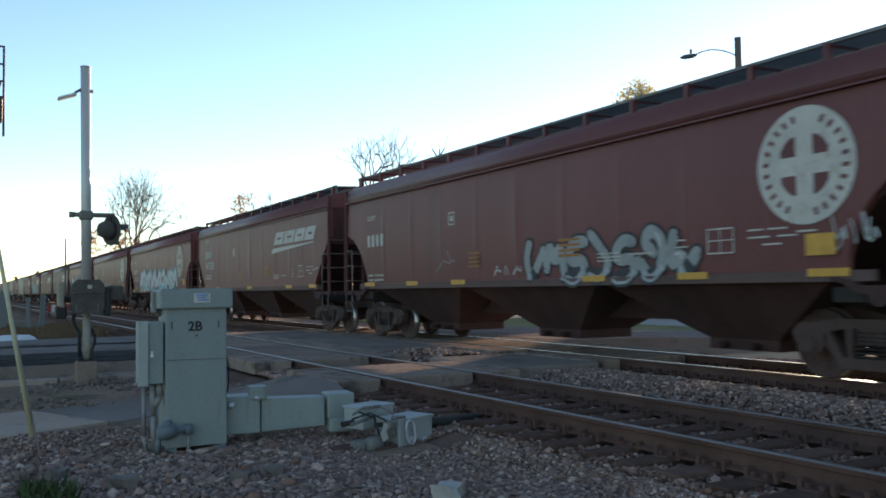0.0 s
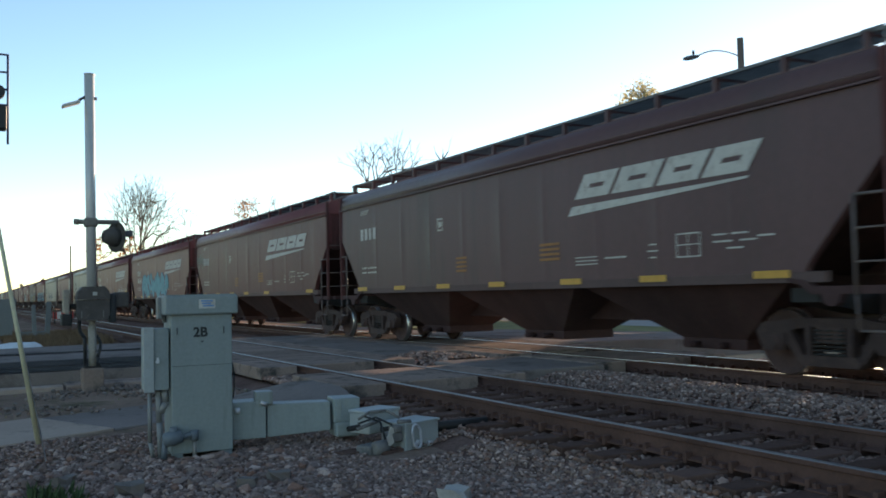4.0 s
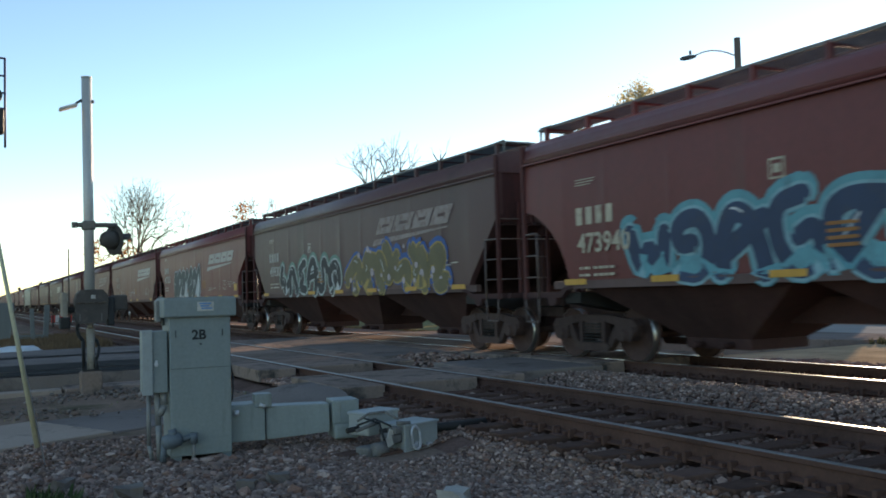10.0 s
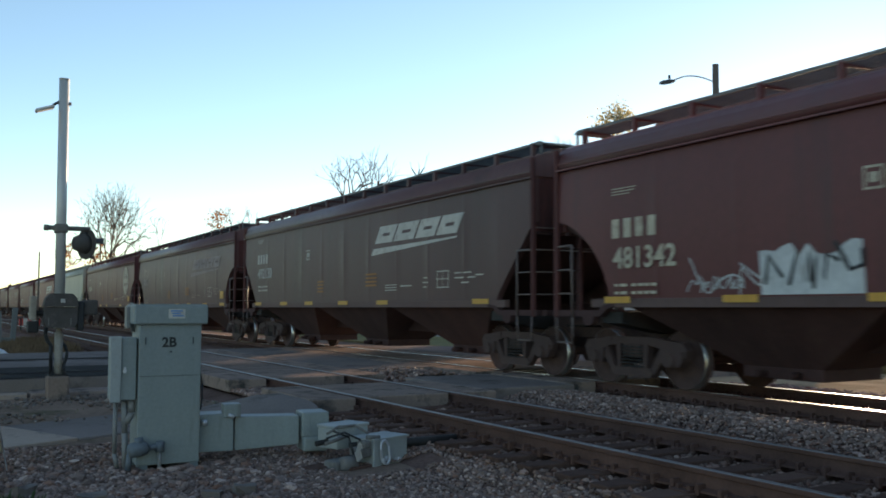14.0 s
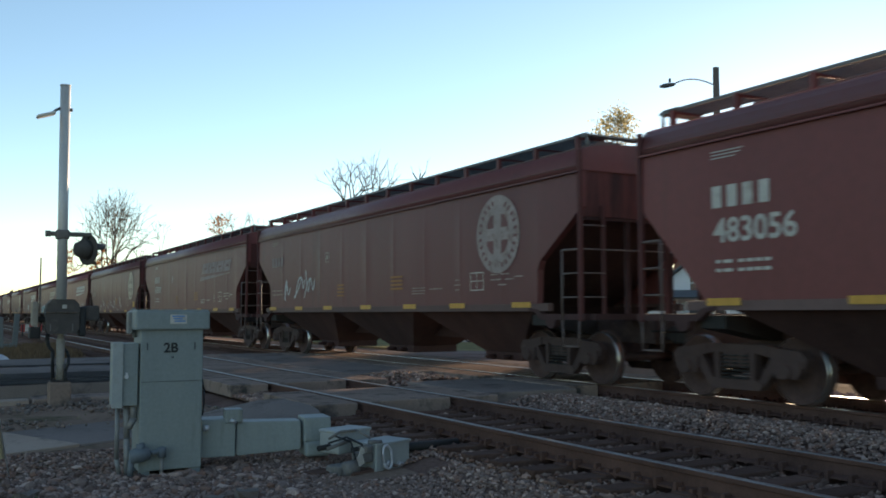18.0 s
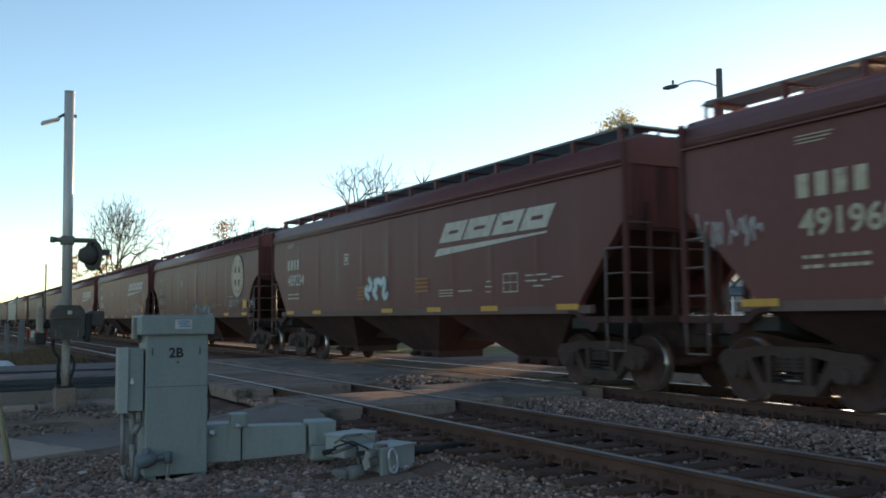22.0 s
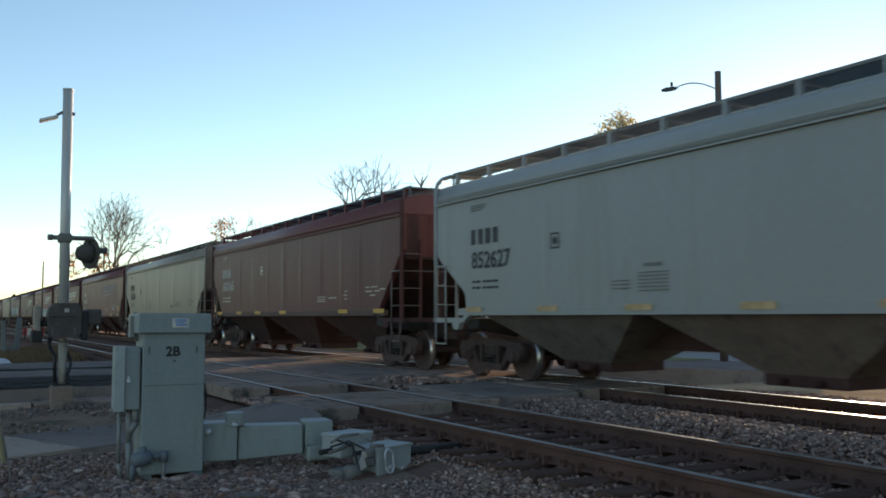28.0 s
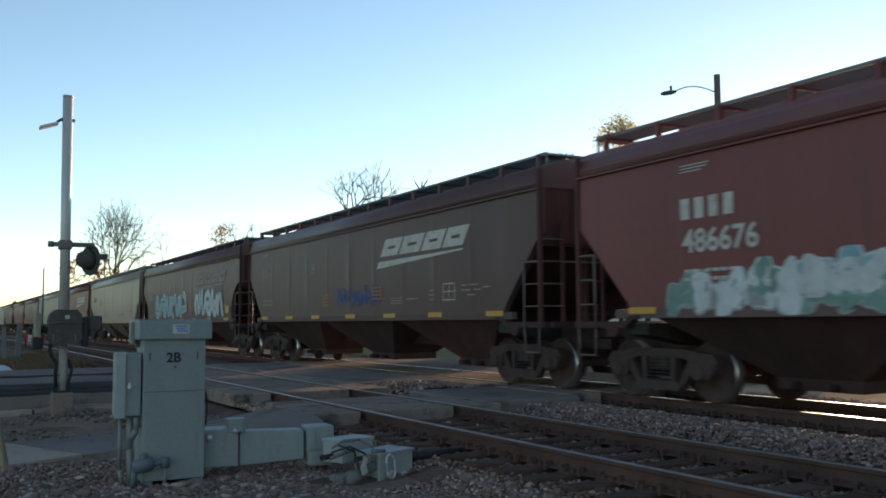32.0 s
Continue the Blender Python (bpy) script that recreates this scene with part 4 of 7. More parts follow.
# the cut-away lower corner of a side sheet: inset from the car's end, height
CUT = {"straight": [(0, 2.80), (0.06, 2.72), (1.12, 1.56), (1.2, 1.45), (1.23, ZS)],
       "stepped": [(0, 3.02), (0.1, 2.9), (1.14, 2.16), (1.22, 2.0), (1.25, ZS)],
       "pale": [(0, 2.56), (0.1, 2.46), (1.1, 1.76), (1.17, 1.64), (1.19, ZS)],
       "curved": [(1.28 * math.sin(math.pi / 16 * k) ** 1.1, 2.72 - 1.39 * (1 - math.cos(math.pi / 16 * k)) ** 0.9) for k in range(9)]}


def bowed(z, bulge):
    """The sheet bulges in the middle."""
    return -bulge * ((z - 2.6) / 1.2) ** 2


def bulge_of(kind):
    return 0.055 if kind == "curved" else 0.018


def side_sheet(cut, sx, seed, zc, bulge):
    rng = random.Random(seed)
    ends = [HL - a for a, z in cut]
    inner = ends[-1]
    seams = [-6.1 + i * 1.525 for i in range(9)]
    flats = [y for y in (inner * (-1 + 2 * i / 34) for i in range(1, 34)) if min(abs(y - q) for q in seams) > 0.04]
    ys = [-y for y in ends] + sorted(flats + [q + d for q in seams for d in (-0.018, 0, 0.018)]) + ends[::-1]
    bm = B()
    g = []
    for y in ys:
        a = HL - abs(y)
        z0 = next((z1 + (z2 - z1) * (a - a1) / max(1e-6, a2 - a1) for (a1, z1), (a2, z2) in zip(cut, cut[1:]) if a1 - 1e-6 <= a <= a2 + 1e-6), ZS)
        if abs(a - cut[-1][0]) < 1e-6:
            z0 = ZS
        dent = rng.uniform(-0.005, 0.002)
        if min(abs(y - q) for q in seams) < 0.02:
            dent = 0.004 if y in seams else -0.002
        zs = [z0 + (zc + 0.01 - z0) * j / 9 for j in range(10)]
        g.append([bm.verts.new((sx * (HW + bowed(z, bulge) + dent * math.sin(math.pi * max(0, min(1, (z - ZS) / (zc - ZS))))), y, z)) for z in zs])
    for p, q in zip(g, g[1:]):
        for j in range(9):
            f = bm.faces.new((p[j], q[j], q[j + 1], p[j + 1]) if sx > 0 else (p[j], p[j + 1], q[j + 1], q[j]))
            f.smooth = True
    # the turned-in edge
    rim = [v.co.copy() for v in g[0][::-1]] + [c[0].co.copy() for c in g[1:-1]] + [v.co.copy() for v in g[-1]]
    for u, v in zip(rim, rim[1:]):
        quad(bm, [u, v, (sx * 1.46, v.y, v.z), (sx * 1.46, u.y, u.z)], 0)
    return bm


def car_meshes(kind, colour):
    """All meshes of one kind of covered hopper car in one colour."""
    body_m = BODY[colour]
    pale = colour in PALE
    cut = CUT["curved" if kind == "curved" else "pale" if pale else kind]
    zc = LIP[pale]
    under_m = M_UNDER if not pale else mat("grimy_" + colour, (0.15, 0.125, 0.11), 0.9, var=0.35, big=0.9, small=12, bump=0.1, dirt=(0.085, 0.068, 0.06), dirt_at=0.56)
    zw = cut[0][1] - 0.12
    o = {}
    # hold and slope sheets between the sides, and the end wall over them
    bm = B()
    prism(bm, [(8.4, ZT), (8.4, zw), (5.6, 1.3), (-5.6, 1.3), (-8.4, zw), (-8.4, ZT)], "x", -1.46, 1.46)
    o["shell"] = mesh_of("shell", bm, under_m)
    bm = B()
    box(bm, -1.5, 1.5, 8.40, 8.47, zw - 0.04, ZT + 0.03)
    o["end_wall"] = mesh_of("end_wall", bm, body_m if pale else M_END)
    for sx in (-1, 1):
        o["side_sheet" if sx < 0 else "side_sheet_far"] = mesh_of("side_sheet", side_sheet(cut, sx, len(kind) + len(colour), zc, bulge_of(kind)), body_m)
        # the lip over the side sheet and the bead above it
        bm = B()
        prism(bm, [(sx * (HW - 0.06), zc - 0.02), (sx * (HW + 0.05), zc - 0.03), (sx * (HW + 0.05), zc + 0.0), (sx * (HW - 0.06), zc + 0.018)], "y", -HL, HL)
        prism(bm, [(sx * (HW - 0.06), zc + 0.085), (sx * (HW + 0.024), zc + 0.085), (sx * (HW + 0.024), zc + 0.10), (sx * (HW - 0.06), zc + 0.115)], "y", -HL, HL)
        o["eave" if sx < 0 else "eave_far"] = mesh_of("eave", bm, body_m)
        # bottom sill
        bm = B()
        prism(bm, [(sx * 1.5, 1.27), (sx * 1.606, 1.27), (sx * 1.606, 1.40), (sx * 1.5, 1.41)], "y", -7.6, 7.6)
        o["side_sill" if sx < 0 else "side_sill_far"] = mesh_of("side_sill", bm, body_m if pale else M_DUSTY)
    # roof
    bm = B()
    half = [(HW + 0.012, zc + 0.018), (HW + 0.012, zc + 0.1), (HW + 0.004, (zc + 3.95) / 2), (HW - 0.035, 3.90), (HW - 0.11, 3.99), (1.36, 4.05), (0.9, 4.115), (0.3, 4.15)]
    for f in prism(bm, [(-x, z) for x, z in half] + half[::-1], "y", -HL, HL)[2:]:
        f.smooth = True
    o["roof"] = mesh_of("roof", bm, body_m)
    bm = B()
    prism(bm, [(-0.33, ZT + 0.15), (-0.36, ZT + 0.4), (-0.28, ZT + 0.46), (0.28, ZT + 0.46), (0.36, ZT + 0.4), (0.33, ZT + 0.15)], "y", -7.4, 7.4)
    for k in range(12):
        y = -7.0 + k * 14 / 11
        box(bm, -0.36, 0.36, y - 0.04, y + 0.04, ZT + 0.2, ZT + 0.5)
    o["hatch_cover"] = mesh_of("hatch_cover", bm, body_m if pale else M_DUSTY)
    # running boards on their stanchions
    bm = B()
    for sx in (-1, 1):
        xa, xb = sx * 1.28, sx * 0.66
        for k in range(13):
            x = xa + (xb - xa) * k / 12
            box(bm, min(x, x + 0.005), max(x, x + 0.005), -HL + 0.2, HL - 0.2, ZT + 0.321, ZT + 0.339)
        y = -HL + 0.2
        while y < HL - 0.2:
            box(bm, min(xa, xb), max(xa, xb), y, y + 0.005, ZT + 0.317, ZT + 0.338)
            y += 0.06
        box(bm, min(xa, xa - sx * 0.05), max(xa, xa - sx * 0.05), -HL + 0.2, HL - 0.2, ZT + 0.305, ZT + 0.35)
    o["running_board"] = mesh_of("running_board", bm, M_GRATE)
    bm = B()
    box(bm, -0.04, 0.04, -0.035, 0.035, ZT + 0.02, ZT + 0.312)
    prism(bm, [(-0.02, ZT + 0.26), (0.6, ZT + 0.285), (0.6, ZT + 0.31), (-0.02, ZT + 0.31)], "y", -0.012, 0.012)
    o["stanchion"] = mesh_of("stanchion", bm, body_m)
    bm = B()
    for sx in (-1, 1):
        pipe(bm, [(sx * 1.28, HL - 0.5, ZT + 0.335), (sx * 1.28, HL - 0.17, ZT + 0.335), (sx * 1.28, HL - 0.17, ZT + 0.06)], 0.026, 6)
        pipe(bm, [(sx * 0.7, HL - 0.5, ZT + 0.335), (sx * 0.7, HL - 0.17, ZT + 0.335), (sx * 0.7, HL - 0.17, ZT + 0.1)], 0.022, 6)
    box(bm, -1.3, 1.3, HL - 0.3, HL - 0.1, ZT + 0.29, ZT + 0.325)
    o["end_walkway"] = mesh_of("end_walkway", bm, M_GRATE)
    # end posts and sheet stiffeners
    bm = B()
    box(bm, -0.035, 0.035, 8.36, 8.44, 1.1, zw - 0.05)
    o["end_post"] = mesh_of("end_post", bm, under_m)
    bm = B()
    box(bm, -1.45, 1.45, 8.38, 8.46, zw - 0.1, zw - 0.045)
    o["end_rail"] = mesh_of("end_rail", bm, under_m)
    bm = B()
    prism(bm, [(8.32, 1.12), (8.75, 1.12), (8.75, 1.22), (8.32, 1.22)], "x", -1.49, 1.49)
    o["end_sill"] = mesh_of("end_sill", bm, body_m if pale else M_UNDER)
    bm = B()
    box(bm, -0.35, 0.35, 5.7, 8.9, 0.72, 1.12)
    o["draft_sill"] = mesh_of("draft_sill", bm, M_BOGIE)
    bm = B()
    prism(bm, [(-1.5, 1.2), (-1.5, 1.02), (-0.5, 0.84), (0.5, 0.84), (1.5, 1.02), (1.5, 1.2)], "y", 6.98, 7.42)
    o["body_bolster"] = mesh_of("body_bolster", bm, M_STEEL)
    bm = B()
    prism(bm, [(7.02, 1.33), (7.3, 1.3), (7.42, 1.22), (8.62, 1.22), (8.62, 1.12), (7.82, 1.12), (7.79, 1.02), (7.72, 0.975), (7.63, 0.975), (7.56, 1.02), (7.53, 1.12), (7.38, 1.12), (7.2, 1.25), (7.02, 1.28)], "x", -1.62, -1.5)
    o["corner_sill"] = mesh_of("corner_sill", bm, body_m if pale else M_UNDER)
    bm = B()
    box(bm, -0.1, 0.1, 8.8, 9.2, 0.78, 0.96, bev=0.02)
    box(bm, -0.16, 0.12, 9.02, 9.28, 0.72, 1.02, bev=0.04)
    rod(bm, (-0.32, 8.8, 0.84), (-0.34, 9.1, 0.5), 0.03, 6)
    rod(bm, (-0.34, 9.1, 0.5), (-0.2, 9.26, 0.44), 0.03, 6)
    rod(bm, (-1.2, 8.76, 0.95), (-0.1, 8.92, 0.92), 0.018, 6)
    o["coupler"] = mesh_of("coupler", bm, M_STEEL)
    # ladder on the corner: tall corner post, short post, stirrup, inner post on the end, rungs
    steel = body_m if pale else M_LADDER
    bm = B()
    if pale:
        pipe(bm, [(-1.6, 8.53, 1.12), (-1.6, 8.53, ZT - 0.05), (-1.57, 8.52, ZT + 0.12), (-1.46, 8.5, ZT + 0.24), (-1.3, 8.45, ZT + 0.3), (-0.5, 8.45, ZT + 0.31)], 0.045, 10)
        bmesh.ops.remove_doubles(bm, verts=bm.verts[:], dist=0.012)
    else:
        box(bm, -1.635, -1.565, 8.47, 8.55, 1.1, ZT + 0.0, bev=0.008)
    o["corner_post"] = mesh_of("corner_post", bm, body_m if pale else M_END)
    bm = B()
    pipe(bm, [(-1.6, 8.5, 2.30), (-1.64, 8.06, 2.30), (-1.64, 8.05, 1.1)], 0.022, 6)
    o["short_post"] = mesh_of("short_post", bm, steel)
    bm = B()
    pipe(bm, [(-1.64, 8.05, 1.1), (-1.63, 8.07, 0.68), (-1.63, 8.48, 0.68), (-1.63, 8.5, 1.1)], 0.018, 6)
    o["stirrup"] = mesh_of("stirrup", bm, steel)
    bm = B()
    rod(bm, (-1.64, 8.05, 0), (-1.61, 8.5, 0), 0.015, 6)
    o["rung"] = mesh_of("rung", bm, steel)
    bm = B()
    box(bm, -1.13, -1.07, 8.47, 8.53, 1.12, ZT + 0.25 if pale else 3.05, bev=0.008)
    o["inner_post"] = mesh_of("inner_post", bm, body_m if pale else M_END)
    bm = B()
    rod(bm, (-1.6, 8.53, 0), (-1.1, 8.53, 0), 0.014, 6)
    o["end_rung"] = mesh_of("end_rung", bm, steel)
    bm = B()
    pipe(bm, [(-1.1, 8.53, 2.30), (1.45, 8.53, 2.30), (1.45, 8.4, 2.30)], 0.016, 6)
    o["grab_rail"] = mesh_of("grab_rail", bm, steel)
    # one hopper bay
    bm = B()
    top, bot = 2.33, 0.64
    vs = [bm.verts.new(p) for p in ((-1.5, -top, 1.35), (1.5, -top, 1.35), (1.5, top, 1.35), (-1.5, top, 1.35), (-0.6, -bot, 0.42), (0.6, -bot, 0.42), (0.6, bot, 0.42), (-0.6, bot, 0.42))]
    for q in ((0, 1, 2, 3), (7, 6, 5, 4), (4, 5, 1, 0), (5, 6, 2, 1), (6, 7, 3, 2), (7, 4, 0, 3)):
        bm.faces.new([vs[i] for i in q])
    bmesh.ops.recalc_face_normals(bm, faces=bm.faces[:])
    o["hopper_bay"] = mesh_of("hopper_bay", bm, under_m)
    bm = B()
    box(bm, -0.62, 0.62, -0.68, 0.68, 0.27, 0.44, bev=0.02)
    rod(bm, (-0.85, -0.3, 0.34), (-0.6, -0.3, 0.34), 0.05, 8)
    rod(bm, (-0.85, 0.3, 0.34), (-0.6, 0.3, 0.34), 0.05, 8)
    o["discharge_gate"] = mesh_of("discharge_gate", bm, M_UNDER)
    # centre sill under the bays
    bm = B()
    box(bm, -0.3, 0.3, -5.6, 5.6, 0.68, 1.05)
    o["centre_sill"] = mesh_of("centre_sill", bm, M_UNDER)
    return o


def shorter(o, d):
    """The same meshes with both ends drawn in by d."""
    out = {}
    for k, me in o.items():
        me = me.copy()
        for v in me.vertices:
            if abs(v.co.y) > 5.62 and k not in ("hopper_bay", "discharge_gate", "stanchion"):
                v.co.y -= math.copysign(d, v.co.y)
        out[k] = me
    return out


SHORT = (1, 8, 21, 27, 31, 36)
STEPPED = (14, 16, 23, 24, 26)
MESHES = {}
for kind_, colour_ in (("straight", "red"), ("straight", "maroon"), ("straight", "brown"), ("curved", "red"), ("curved", "maroon"), ("curved", "brown"), ("straight", "tan"), ("curved", "tan"), ("straight", "grey"), ("straight", "cream"), ("straight", "taupe")):
    MESHES[kind_, colour_] = car_meshes(kind_, colour_)

MESHES["short", "cream"] = shorter(MESHES["straight", "cream"], 0.4)
for colour_ in ("red", "maroon", "brown"):
    MESHES["short", colour_] = shorter(MESHES["straight", colour_], 0.4)
    MESHES["stepped", colour_] = car_meshes("stepped", colour_)

FLIP = Matrix.Rotation(math.pi, 4, "Z")
MIRY = Matrix.Diagonal((1, -1, 1, 1))
ON_SIDE = Matrix(((0, 0, -1, 0), (-1, 0, 0, 0), (0, 1, 0, 0), (0, 0, 0, 1)))      # letters that read from the camera's side
SKIN = HW + 0.009


def on_side(y, z, lift=0.0):
    return Matrix.Translation((-SKIN - lift, y, z)) @ ON_SIDE


# sprayed shapes: loose interlocking strokes, no words
def scrawl(rng):
    """One loose figure in a unit square: a few bent strokes that double back."""
    out = []
    for _ in range(rng.choice((1, 2, 2))):
        x, z = rng.uniform(0.0, 0.3), rng.choice((0.0, 0.05, 0.95, 1.0))
        line = [(x, z)]
        for k in range(rng.choice((2, 3, 4))):
            x = min(1.05, max(-0.05, x + rng.uniform(0.05, 0.45)))
            z = (1 - z) * rng.uniform(0.75, 1.0) if rng.random() < 0.7 else rng.uniform(0.2, 0.8)
            line.append((x, min(1, max(0, z))))
        out.append(line)
    return out


def stroke(bm, pts, w, x, mi):
    """A broad brush line in the (y, z) plane at x: one ribbon with round ends."""
    p = [Vector(q) for i, q in enumerate(pts) if i == 0 or (Vector(q) - Vector(pts[i - 1])).length > 1e-4]
    if len(p) < 2:
        return
    left, right = [], []
    for i, q in enumerate(p):
        d = (p[min(i + 1, len(p) - 1)] - p[max(i - 1, 0)]).normalized()
        n = Vector((-d.y, d.x)) * w / 2
        left.append(bm.verts.new((x, q.x + n.x, q.y + n.y)))
        right.append(bm.verts.new((x, q.x - n.x, q.y - n.y)))
    for i in range(len(p) - 1):
        bm.faces.new((left[i], right[i], right[i + 1], left[i + 1])).material_index = mi
    for q, o, u, v in ((p[0], p[0] - p[1], left[0], right[0]), (p[-1], p[-1] - p[-2], right[-1], left[-1])):
        a0 = math.atan2(o.y, o.x)
        cap = [bm.verts.new((x, q.x + w / 2 * math.cos(a0 + t), q.y + w / 2 * math.sin(a0 + t))) for t in (-1.05, -0.52, 0, 0.52, 1.05)]
        bm.faces.new([u] + cap[::-1] + [v]).material_index = mi


def rounded(pts, times=2):
    """Cut the corners of a line until it bends softly."""
    for _ in range(times):
        out = [pts[0]]
        for p, q in zip(pts, pts[1:]):
            out += [(0.75 * p[0] + 0.25 * q[0], 0.75 * p[1] + 0.25 * q[1]), (0.25 * p[0] + 0.75 * q[0], 0.25 * p[1] + 0.75 * q[1])]
        pts = out + [pts[-1]]
    return pts


# loose sprayed figures in a unit square: arch, bowl, zigzag, hook, curl, wedge
FIGURES = (
    [rounded([(0.0, 0.0), (0.1, 0.7), (0.35, 1.05), (0.7, 0.95), (0.9, 0.5), (1.0, 0.0)]), rounded([(0.1, 0.3), (0.5, 0.55), (1.0, 0.9)])],
    [rounded([(0.0, 0.9), (0.4, 0.7), (0.3, 0.1), (0.8, 0.2), (1.0, 0.6)]), rounded([(0.5, 1.0), (0.8, 0.8), (0.95, 0.1)])],
    [rounded([(0.0, 0.1), (0.12, 0.95), (0.5, 0.35), (0.7, 1.0), (1.0, 0.3)])],
    [rounded([(0.95, 0.85), (0.6, 1.05), (0.1, 0.85), (0.2, 0.55), (0.8, 0.45), (0.85, 0.1), (0.4, -0.05), (0.0, 0.12)])],
    [rounded([(0.9, 0.9), (0.3, 1.05), (0.02, 0.5), (0.25, 0.0), (0.85, 0.05), (0.9, 0.45), (0.5, 0.45)])],
    [rounded([(0.0, 0.6), (0.3, 1.0), (0.6, 0.8), (0.45, 0.2), (0.75, 0.0), (1.05, 0.3)])],
    [rounded([(0.1, 1.0), (0.0, 0.4), (0.4, 0.0), (0.7, 0.45), (1.0, 0.95)])])


def sprayed_figures(bm, rng, count, y0, y1, z0, z1, fat, halo, dots):
    """A row of fat outlined figures with a halo behind and a few light strokes on top."""
    step, h = (y0 - y1) / count, z1 - z0
    rim = 0.045 if h > 0.8 else 0.03
    last = -1
    for i in range(count):
        pick_ = rng.choice([q for q in range(len(FIGURES)) if q != last])
        last = pick_
        w = (0.30 if not fat else 0.40) * min(step, h) * rng.uniform(0.9, 1.1)
        flip, turn = rng.random() < 0.5, rng.choice((0, math.pi / 2, math.pi)) + rng.uniform(-0.5, 0.5)
        lean, tall, lift = rng.uniform(-0.12, 0.2), rng.uniform(0.84, 1.0), 0.0004 * (i % 5)
        for j, line in enumerate(FIGURES[pick_]):
            pts = []
            lift += 0.0016 * j
            for u, v in line:
                u, v = (1 - u if flip else u) - 0.5, v - 0.5
                u, v = 0.5 + u * math.cos(turn) - v * math.sin(turn), 0.5 + u * math.sin(turn) + v * math.cos(turn)
                y = y0 - (i + 0.08 + 0.84 * min(1.05, max(-0.05, u)) + lean * (v - 0.5)) * step
                pts.append((y, z0 + w / 2 + (h * tall - w) * min(1.03, max(-0.02, v))))
            if halo:
                stroke(bm, [(y, z + 0.05) for y, z in pts], w + rim * rng.uniform(2.4, 5.5), -SKIN - lift / 2, 4)
            stroke(bm, pts, w + 2 * rim, -SKIN - 0.004 - lift, 1)
            stroke(bm, pts, w, -SKIN - 0.008 - lift, 0)
            if rng.random() < 0.6:
                k = len(pts) // 2
                stroke(bm, [(y + w * 0.22, z + w * 0.2) for y, z in pts[max(0, k - 2):k + 2]], rim * 0.7, -SKIN - 0.0115 - lift, 3)
        if dots:
            for _ in range(3):
                disc(bm, y0 - (i + rng.uniform(0.1, 0.9)) * step, rng.uniform(z0 + 0.1, z1 - 0.1), rng.uniform(0.05, 0.11), -SKIN - 0.013, 5, 12)


